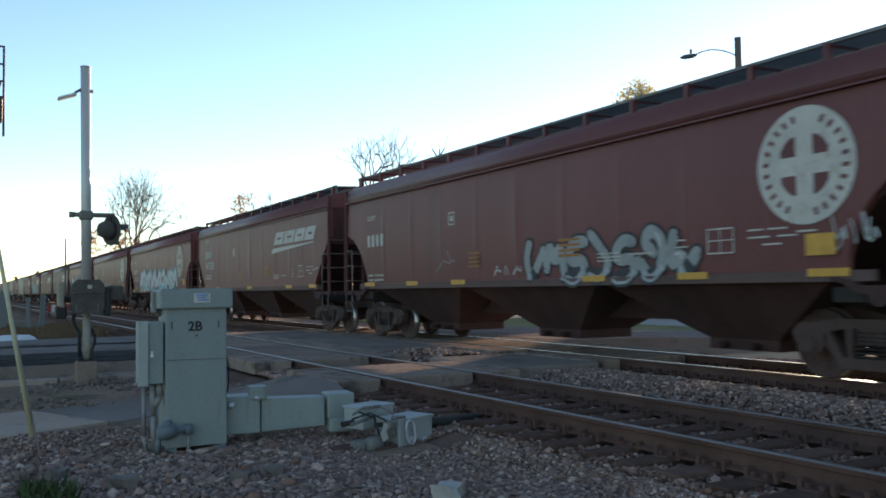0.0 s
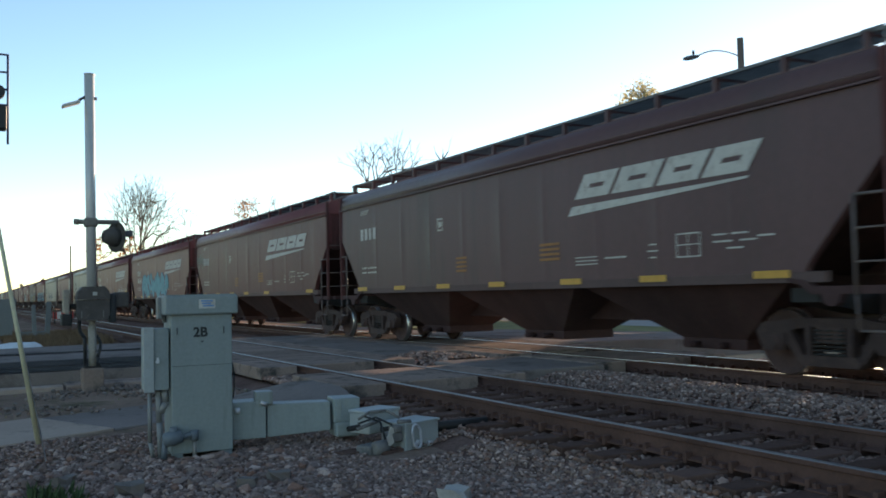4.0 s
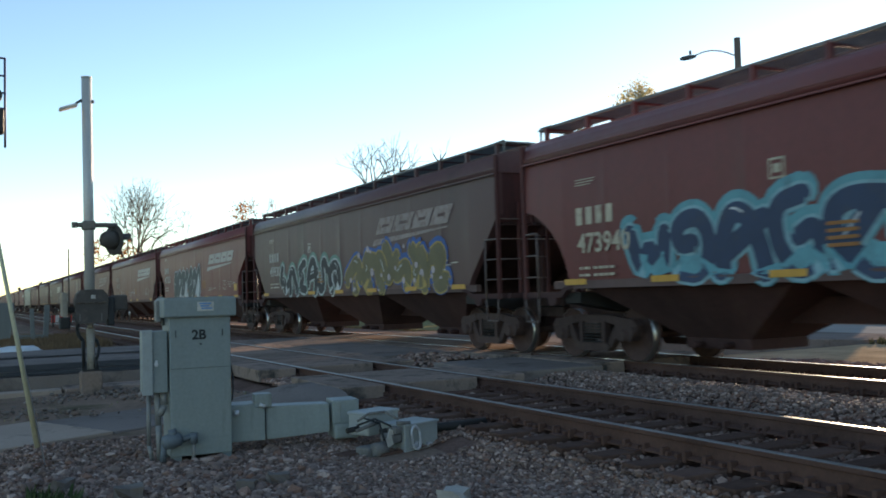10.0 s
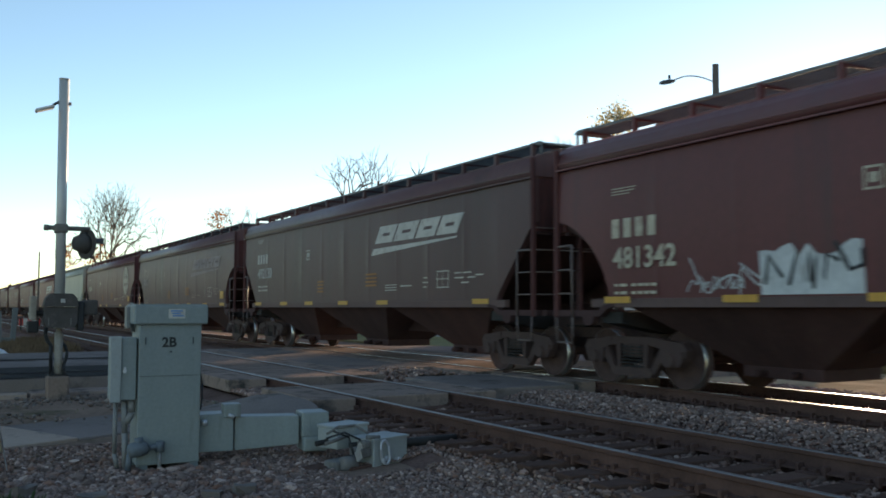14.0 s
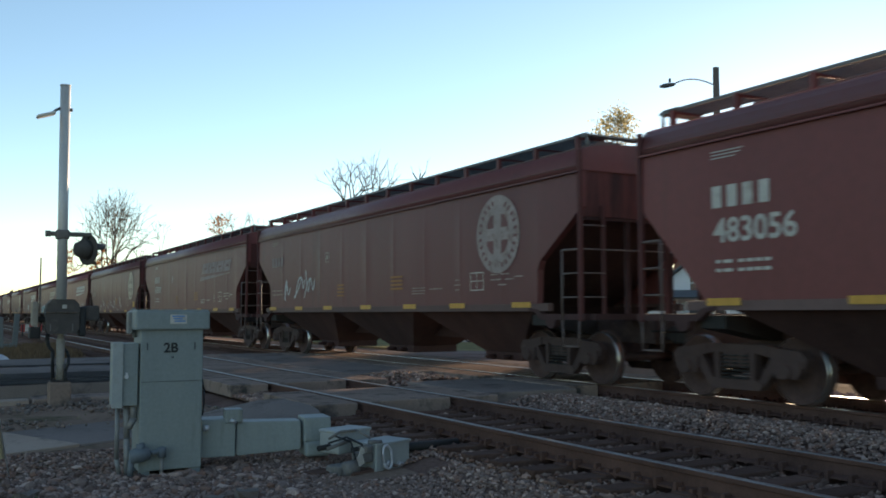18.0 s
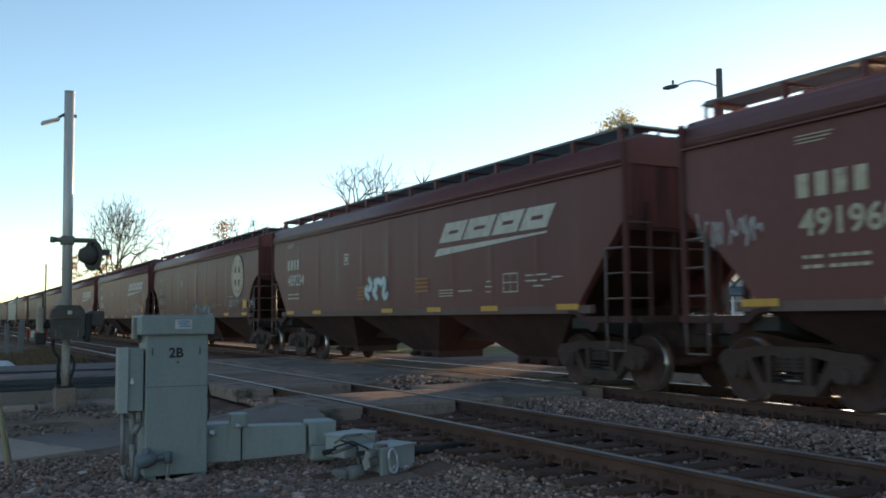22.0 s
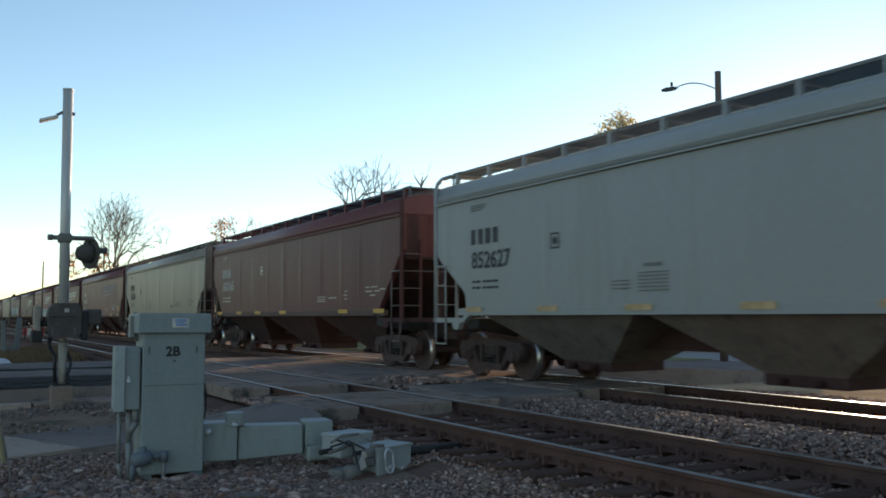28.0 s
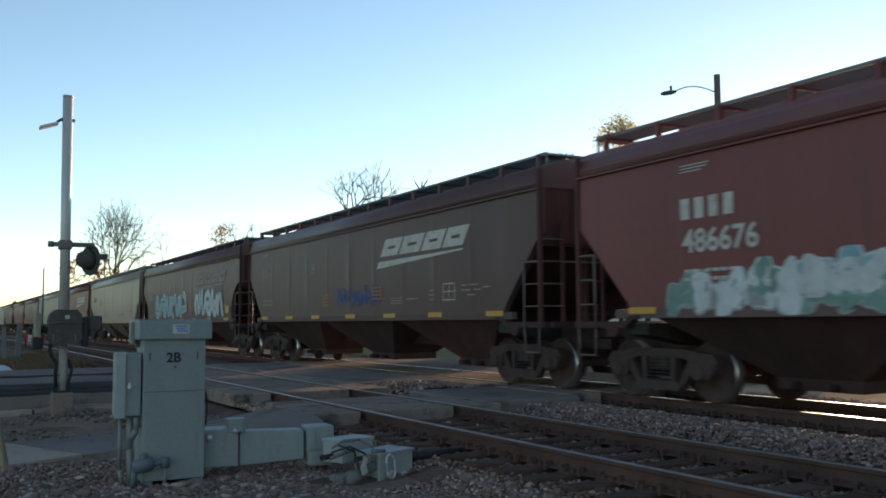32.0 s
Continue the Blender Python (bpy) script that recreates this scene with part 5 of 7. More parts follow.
def graffiti(car, back, bulge, style, ink, edge, count, y0, y1, z0, z1, seed, halo="", dots=""):
    rng = random.Random(seed)
    bm = B()
    if z0 < 1.4:
        z0 = 1.29
    h = z1 - z0
    if style in ("piece", "fat", "bubble", "soft", "fade"):
        count = max(count, round((y0 - y1) / (0.75 * h)))
    step = (y0 - y1) / count
    thick = max(0.018, {"fade": 0.22, "block": 0.15, "outline": 0.05, "tag": 0.03}.get(style, 0.1) * min(step * 1.1, h))
    mats = [PAINT[ink], PAINT[edge if edge != "-" else ink], PAINT["K"], PAINT["W" if ink != "W" else "S"], PAINT[halo or "K"], PAINT[dots or "K"]]
    if style == "soft":
        mats[1], mats[3] = PAINT["W" if ink != "W" else "S"], PAINT[edge]
    if style == "fade":
        mats[0] = THIN[ink]
    if style == "block":
        mats[0], mats[1] = PAINT[edge], PAINT[ink]
        k = count * 3
        top = [(y0 - (y0 - y1) * i / k, z1 - h * rng.uniform(0.0, 0.28)) for i in range(k + 1)]
        for (ya, za), (yb, zb) in zip(top, top[1:]):
            quad(bm, [(-SKIN, ya, z0), (-SKIN, yb, z0), (-SKIN, yb, zb), (-SKIN, ya, za)], 1)
    if style in ("piece", "fat"):
        sprayed_figures(bm, rng, count, y0, y1, z0, z1, style == "fat", halo, dots)
        count = 0
    if style in ("bubble", "soft"):
        # swollen interlocking lobes with a rim and a few inner lines
        for i in range(count):
            cy, cz = y0 - (i + 0.5) * step, (z0 + z1) / 2 + h * rng.uniform(-0.06, 0.06)
            n_ = 26
            blob = []
            size = rng.uniform(0.36, 0.5)
            f1, f2, f3 = (rng.uniform(0, 6.28) for _ in range(3))
            p1, p2 = rng.choice((3, 4)), rng.choice((5, 6, 7))
            wave = 0.2 if style == "soft" else 0.08
            for q in range(n_):
                a = 2 * math.pi * q / n_
                k = 1 + wave * math.sin(2 * a + f1) + wave * math.sin(p1 * a + f2) + 0.5 * wave * math.sin(p2 * a + f3)
                blob.append((0.58 * step * k * math.cos(a), size * h * k * math.sin(a)))
            e = 0.0005 * (i % 5)
            rim = 0.06 if min(step, h) > 0.7 else 0.04
            for grow, lift, mi in ((rim, 0.003, 1), (0.0, 0.007, 3 if style == "soft" and rng.random() < 0.4 else 0)):
                pts = []
                for a, b in blob:
                    ln = math.hypot(a, b)
                    pts.append((cy + a * (ln + grow) / ln - 0.18 * b, min(z1 + 0.05, max(z0, cz + b * (ln + grow) / ln))))
                f = bm.faces.new([bm.verts.new((-SKIN - lift - e, *p)) for p in pts])
                f.material_index = mi
            for q in range(rng.choice((2, 3, 4))):
                a, b = rng.choice(blob), rng.choice(blob)
                u, v = rng.uniform(0.35, 0.6), rng.uniform(0.0, 0.35)
                mid = ((a[0] + b[0]) * 0.25 + rng.uniform(-0.1, 0.1) * step, (a[1] + b[1]) * 0.25)
                line = [(cy + p - 0.18 * w, cz + w) for p, w in ((a[0] * u, a[1] * u), mid, (b[0] * v, b[1] * v))]
                stroke(bm, rounded(line), rim * 0.9, -SKIN - 0.011 - e, 1 if q != 1 else 3)
        count = 0
    if style == "initials":
        # two hollow capitals, drawn as closed outlines
        for j, shape in enumerate(((( 0, 0), (0.02, 1), (0.3, 1), (0.68, 0.45), (0.7, 1), (1, 1), (0.96, 0), (0.7, 0), (0.32, 0.55), (0.3, 0), (0, 0)), ((0, 0), (0.02, 1), (0.32, 1), (0.33, 0.66), (0.7, 1), (1.05, 0.98), (0.58, 0.55), (1.0, 0.05), (0.68, 0), (0.32, 0.38), (0.3, 0), (0, 0)))):
            stroke(bm, [(y0 - (j + 0.92 * u) * step - 0.12 * v, z0 + h * (0.85 * v + 0.13 * j)) for u, v in shape], 0.045, -SKIN - 0.004 - 0.001 * j, 0)
        count = 0
    for i in range(count):
        sx, sz = step * rng.uniform(0.95, 1.25), h * rng.uniform(0.8, 0.98)
        oy, oz = y0 - i * step, z0 + (h - sz) * rng.random()
        for ln in scrawl(rng) + (scrawl(rng) if style == "fade" else []):
            pts = [(max(y1, oy - a * sx), oz + 0.06 * h + 0.86 * b * sz) for a, b in ln]
            if style != "block":
                pts = rounded(pts)
            stroke(bm, pts, thick, -SKIN - 0.004 - 0.0004 * (i % 4), 0)
    for v in bm.verts:
        if v.co.z > 1.42:
            v.co.x -= bowed(v.co.z, bulge)
    word = {"W": "white", "S": "silver", "K": "black", "T": "teal", "C": "pale cyan", "B": "blue", "Y": "yellow", "G": "green", "P": "pale pink", "D": "black and blue", "H": "dark grey", "O": "olive and yellow"}
    tagged(part("graffiti", bm, mats, car, "%s sprayed graffiti" % word[ink], m=back), kind="stuff")


def spray(name, c, rough=0.6):
    return mat(name, c, rough, var=0.22, big=1.8, small=14, bump=0.02, dirt=tuple(0.55 * v + 0.03 for v in c), dirt_at=0.6)


PAINT = {"W": spray("spray_white", (0.55, 0.56, 0.55)), "S": spray("spray_silver", (0.30, 0.30, 0.29)), "K": spray("spray_black", (0.025, 0.025, 0.028)),
         "T": spray("spray_teal", (0.11, 0.30, 0.34)), "C": spray("spray_cyan", (0.22, 0.38, 0.42)), "B": spray("spray_blue", (0.03, 0.10, 0.32)),
         "Y": spray("spray_yellow", (0.38, 0.26, 0.07)), "G": spray("spray_green", (0.16, 0.27, 0.22)), "P": spray("spray_pink", (0.48, 0.40, 0.42)),
         "D": spray("spray_night", (0.03, 0.05, 0.10)), "H": spray("spray_charcoal", (0.055, 0.068, 0.07)), "O": spray("spray_olive", (0.15, 0.12, 0.055))}


def thin_spray(key):
    """The same spray, worn thin so that the paint below shows through."""
    m = PAINT[key].copy()
    m.name = PAINT[key].name + "_thin"
    m.node_tree.nodes["Principled BSDF"].inputs["Alpha"].default_value = 0.35
    return m


THIN = {k: thin_spray(k) for k in "WCB"}


def slant_logo(ink):
    """Four leaning blocks over a tapering bar: the road's emblem as plain shapes."""
    out = []
    z0, z1, sl = 2.80, 3.20, 0.30
    y = -2.72
    for w in (0.92, 1.0, 0.88, 0.86):
        bm = B()
        k = sl / (z1 - z0)
        for u0, u1, a, b in ((0, 1, z0, 2.96), (0, 1, 3.03, z1), (0, 0.3, 2.96, 3.03), (0.72, 1, 2.96, 3.03)):
            quad(bm, [(-SKIN, y - u0 * w - k * (a - z0), a), (-SKIN, y - u1 * w - k * (a - z0), a), (-SKIN, y - u1 * w - k * (b - z0), b), (-SKIN, y - u0 * w - k * (b - z0), b)])
        bmesh.ops.remove_doubles(bm, verts=bm.verts[:], dist=0.0001)
        out.append(mesh_of("leaning_block", bm, ink))
        y -= w + 0.08
    bm = B()
    quad(bm, [(-SKIN, -2.52, 2.52), (-SKIN, -6.6, 2.70), (-SKIN, -6.66, 2.735), (-SKIN, -2.64, 2.68)])
    return mesh_of("emblem", bm, ink), out


def disc(bm, y, z, r, x, mi, n=40):
    f = bm.faces.new([bm.verts.new((x, y - r * math.cos(2 * math.pi * i / n), z + r * math.sin(2 * math.pi * i / n))) for i in range(n)])
    f.material_index = mi


def round_logo(ink, back):
    """A pale roundel with four dark windows round a cross, and a broken ring: plain shapes."""
    cy, cz = 0.0, 2.74
    bm = B()
    disc(bm, cy, cz, 0.75, -SKIN, 0)
    plate = mesh_of("emblem", bm, ink)
    wins = []
    for sy in (-1, 1):
        for sz in (-1, 1):
            bm = B()
            pts = [(0.13, 0.12), (0.36, 0.12)] + [(0.42 * math.cos(a), 0.42 * math.sin(a)) for a in (0.5, 0.8, 1.05)] + [(0.13, 0.38)]
            bm.faces.new([bm.verts.new((-SKIN - 0.003, cy + sy * a, cz + sz * b)) for a, b in pts])
            wins.append(mesh_of("dark_window", bm, back))
    bm = B()
    for k in range(26):
        a = 2 * math.pi * k / 26 + 0.06
        if k in (6, 7, 19, 20):
            continue
        p = [(rr * math.cos(a + d), rr * math.sin(a + d)) for rr, d in ((0.56, 0), (0.66, 0), (0.66, 0.09), (0.56, 0.10))]
        bm.faces.new([bm.verts.new((-SKIN - 0.003, cy + u, cz + v)) for u, v in p])
    return plate, wins, mesh_of("ring_lettering", bm, back)


def bars(rows, ink, name="stencil_block"):
    """Unreadable small writing: short bars (y, z, length, height)."""
    bm = B()
    for y, z, w, h in rows:
        h *= 0.7 if 0.022 < h < 0.041 and name == "stencil_block" else 1.0
        quad(bm, [(-SKIN, y, z), (-SKIN, y - w, z), (-SKIN, y - w, z + h), (-SKIN, y, z + h)])
    return mesh_of(name, bm, ink)


HEAD = [(6.0, 3.40, 0.56, 0.016), (6.0, 3.355, 0.52, 0.016), (6.0, 3.31, 0.42, 0.016)] + [(y, z, w, 0.045) for z in (1.87, 1.75) for y, w in ((5.95, 0.09), (5.82, 0.16), (5.56, 0.1), (5.42, 0.12), (5.27, 0.1), (5.14, 0.12))]
SMALL = [(-2.7, 1.66, 0.6, 0.025), (-2.7, 1.72, 0.6, 0.025), (-2.7, 1.78, 0.6, 0.025), (-3.5, 1.74, 0.55, 0.04), (-4.6, 1.9, 0.16, 0.03), (-4.56, 1.8, 0.24, 0.03), (-4.6, 1.7, 0.16, 0.03),
         (-5.95, 1.96, 0.26, 0.035), (-6.3, 1.96, 0.3, 0.035), (-5.95, 1.86, 0.36, 0.035), (-6.45, 1.86, 0.3, 0.035), (-6.2, 1.76, 0.3, 0.035), (-6.75, 1.9, 0.3, 0.035)]
BLOCKS = [(1.6, 1.95 - 0.09 * i, 0.45, 0.045) for i in range(4)] + [(-1.6, 2.05 - 0.09 * i, 0.62, 0.045) for i in range(4)]
FRAME_MARK = [(2.45, 2.62, 0.26, 0.03), (2.45, 2.87, 0.26, 0.03), (2.45, 2.62, 0.03, 0.28), (2.22, 2.62, 0.03, 0.28), (2.38, 2.7, 0.12, 0.12)]
PLATE_MARK = [(-5.2, 1.68, 0.5, 0.02), (-5.2, 2.02, 0.5, 0.02), (-5.2, 1.7, 0.02, 0.32), (-5.68, 1.7, 0.02, 0.32), (-5.44, 1.7, 0.014, 0.32), (-5.22, 1.86, 0.46, 0.014)]
MARKS = [(y, 2.63, 0.17, 0.3) for y in (6.0, 5.73, 5.46, 5.19)]

INK = {}
for key, ink in (("W", M_WHITE), ("F", M_FADED), ("C", M_CREAM), ("K", M_CHAR)):
    INK[key] = dict(m=ink, small=bars(SMALL, ink), head=bars(HEAD, ink, "number_block"), frame=bars(FRAME_MARK, ink, "square_mark"), plate=bars(PLATE_MARK, ink, "data_plate"), marks=bars(MARKS, ink, "reporting_mark"), slant=slant_logo(ink))
NOTICE = bars([(1.85, 2.0, 0.4, 0.05)] + [(1.97, 1.9 - 0.055 * i, 0.66, 0.02) for i in range(6)] + [(2.6, 1.79 - 0.06 * i, 0.44, 0.02) for i in range(3)] + [(-3.9, 1.9 - 0.06 * i, 0.5, 0.02) for i in range(4)], M_GREYINK, "notice_block")
YB = bars(BLOCKS, M_YDULL, "warning_block")
bm = B()
quad(bm, [(-HW - 0.026, 0.3, 1.335), (-HW - 0.026, -0.3, 1.335), (-HW - 0.026, -0.3, 1.435), (-HW - 0.026, 0.3, 1.435)])
STRIP = mesh_of("reflector_strip", bm, M_YELLOW)
STRIP_OLD = STRIP.copy()
STRIP_OLD.materials[0] = mat("faded_reflector", (0.46, 0.31, 0.16), 0.7, var=0.4, big=4, small=20, bump=0.02)
bm = B()
quad(bm, [(-SKIN, 0.22, 0), (-SKIN, -0.22, 0), (-SKIN, -0.22, 0.27), (-SKIN, 0.22, 0.27)])
YPATCH = mesh_of("yellow_patch", bm, M_YELLOW)
ROUND = {}
for c in ("red", "maroon", "brown"):
    for key in ("W", "C", "F"):
        ROUND[c, key] = round_logo(INK[key]["m"], BODY[c])
COLOUR_WORD = {"red": "oxide-red", "maroon": "dark maroon", "brown": "weathered brown", "tan": "weathered tan", "grey": "light grey", "cream": "pale cream", "taupe": "dusty taupe"}


def hopper_car(kind, colour, label, near=True):
    o = MESHES[kind, colour]
    car = empty("hopper_car", Matrix(), label, "rail car", "cars of the train")
    for k in ("shell", "side_sheet", "side_sheet_far", "eave", "eave_far", "side_sill", "side_sill_far", "roof", "hatch_cover", "running_board", "centre_sill"):
        part(k.replace("_far", ""), o[k], None, car)
    for s in (1, -1):
        m = Matrix() if s > 0 else MIRY
        for k in ("end_wall", "end_walkway", "end_rail", "end_sill", "draft_sill", "body_bolster", "corner_sill", "grab_rail") if near else ("end_wall", "draft_sill"):
            part(k, o[k], None, car, m=m)
        if near:
            ladder = part("corner_post", o["corner_post"], None, car, m=m)
            for k in ("short_post", "stirrup", "inner_post"):
                part(k, o[k], None, ladder)
            for z in (1.5, 1.9):
                part("rung", o["rung"], None, ladder, m=pose(0, 0, z))
            for z in (1.5, 1.9, 2.3, 2.7) + ((3.1, 3.5, 3.9) if colour in PALE else ()):
                part("end_rung", o["end_rung"], None, ladder, m=pose(0, 0, z))
        for px in (-0.5, 0.5) if near else ():
            part("end_post", o["end_post"], None, car, m=m @ pose(px, 0, 0))
        if near:
            part("coupler", o["coupler"], None, car, m=Matrix() if s > 0 else FLIP)
    half = 7.7 if kind == "short" else 8.1
    for k in range(14 if near else 7):
        part("stanchion", o["stanchion"], None, car, m=pose(-1.3, -half + k * 2 * half / (13 if near else 6), 0))
    for y in (-4.68, 0, 4.68):
        bay = part("hopper_bay", o["hopper_bay"], None, car, m=pose(0, y, 0))
        if near:
            part("discharge_gate", o["discharge_gate"], None, bay)
    wheels = []
    for y in (-6.8, 6.8) if kind == "short" else (-7.2, 7.2):
        bogie = part("bogie", BOGIE["bolster"], None, car, "dark rusty steel bogie", m=pose(0, y, 0))
        for m in (Matrix(), FLIP) if near else (Matrix(),):
            part("side_frame", BOGIE["side_frame"], None, bogie, m=m)
        if near:
            tagged(part("spring_nest", BOGIE["spring_nest"], None, bogie), kind="stuff")
            part("brake_beam", BOGIE["brake_beam"], None, bogie)
        for a in (-0.889, 0.889):
            wheels.append(part("wheelset", BOGIE["wheelset"], None, bogie, "steel wheels with bright treads", m=pose(0, a, 0.457)))
    return car, wheels


# car by car, from the head: body, colour, emblem, its ink, the letters' ink, number
CARS = {
    -1: ("straight", "maroon", "slant", "W", "W", ""), 0: ("curved", "maroon", "round", "W", "W", ""), 1: ("straight", "maroon", "slant", "W", "W", "497283"),
    2: ("curved", "red", "round", "C", "C", "474543"), 3: ("curved", "maroon", "round", "W", "C", "474437"), 4: ("curved", "red", "round", "W", "F", ""),
    5: ("straight", "brown", "slant", "W", "W", ""), 6: ("straight", "maroon", "slant", "W", "W", ""), 7: ("straight", "red", "slant", "W", "W", "485569"),
    8: ("straight", "maroon", "slant", "W", "W", "498746"), 9: ("straight", "tan", "", "", "K", "309950"), 10: ("curved", "maroon", "round", "W", "C", "476308"),
    11: ("straight", "tan", "", "", "K", "202055"), 12: ("curved", "red", "round", "W", "C", "473940"), 13: ("straight", "brown", "slant", "F", "W", "499304"),
    14: ("straight", "red", "slant", "W", "W", "477828"), 15: ("straight", "maroon", "slant", "W", "F", "488079"), 16: ("straight", "maroon", "slant", "F", "W", "477781"),
    17: ("curved", "maroon", "round", "F", "C", "481342"), 18: ("straight", "brown", "slant", "W", "W", "492130"), 19: ("curved", "brown", "slant", "F", "F", ""),
    20: ("curved", "maroon", "round", "C", "C", ""), 21: ("straight", "cream", "", "", "K", "447348"), 22: ("straight", "red", "slant", "W", "W", "483056"),
    23: ("straight", "maroon", "round", "F", "F", ""), 24: ("straight", "maroon", "slant", "F", "W", "478401"), 25: ("curved", "maroon", "round", "C", "F", ""),
    26: ("straight", "red", "slant", "W", "W", "477332"), 27: ("straight", "maroon", "slant", "C", "C", "491960"), 28: ("straight", "maroon", "slant", "W", "W", "489234"),
    29: ("curved", "maroon", "round", "C", "F", "476461"), 30: ("straight", "maroon", "slant", "W", "W", "482202"), 31: ("straight", "red", "slant", "W", "W", "495492"),
    32: ("curved", "maroon", "slant", "F", "F", ""), 33: ("curved", "brown", "slant", "F", "F", ""), 34: ("curved", "red", "round", "C", "C", "479479"),
    35: ("straight", "grey", "", "", "K", "852627"), 36: ("straight", "maroon", "", "", "W", "600165"), 37: ("straight", "taupe", "", "", "K", "353836"),
    38: ("straight", "maroon", "slant", "F", "W", "490058"), 39: ("straight", "maroon", "slant", "W", "W", "496085"), 40: ("straight", "red", "slant", "W", "W", "486676"),
    41: ("straight", "brown", "slant", "W", "F", ""), 42: ("curved", "brown", "slant", "F", "F", ""), 43: ("straight", "taupe", "", "", "K", ""), 44: ("straight", "maroon", "slant", "W", "W", ""),
}
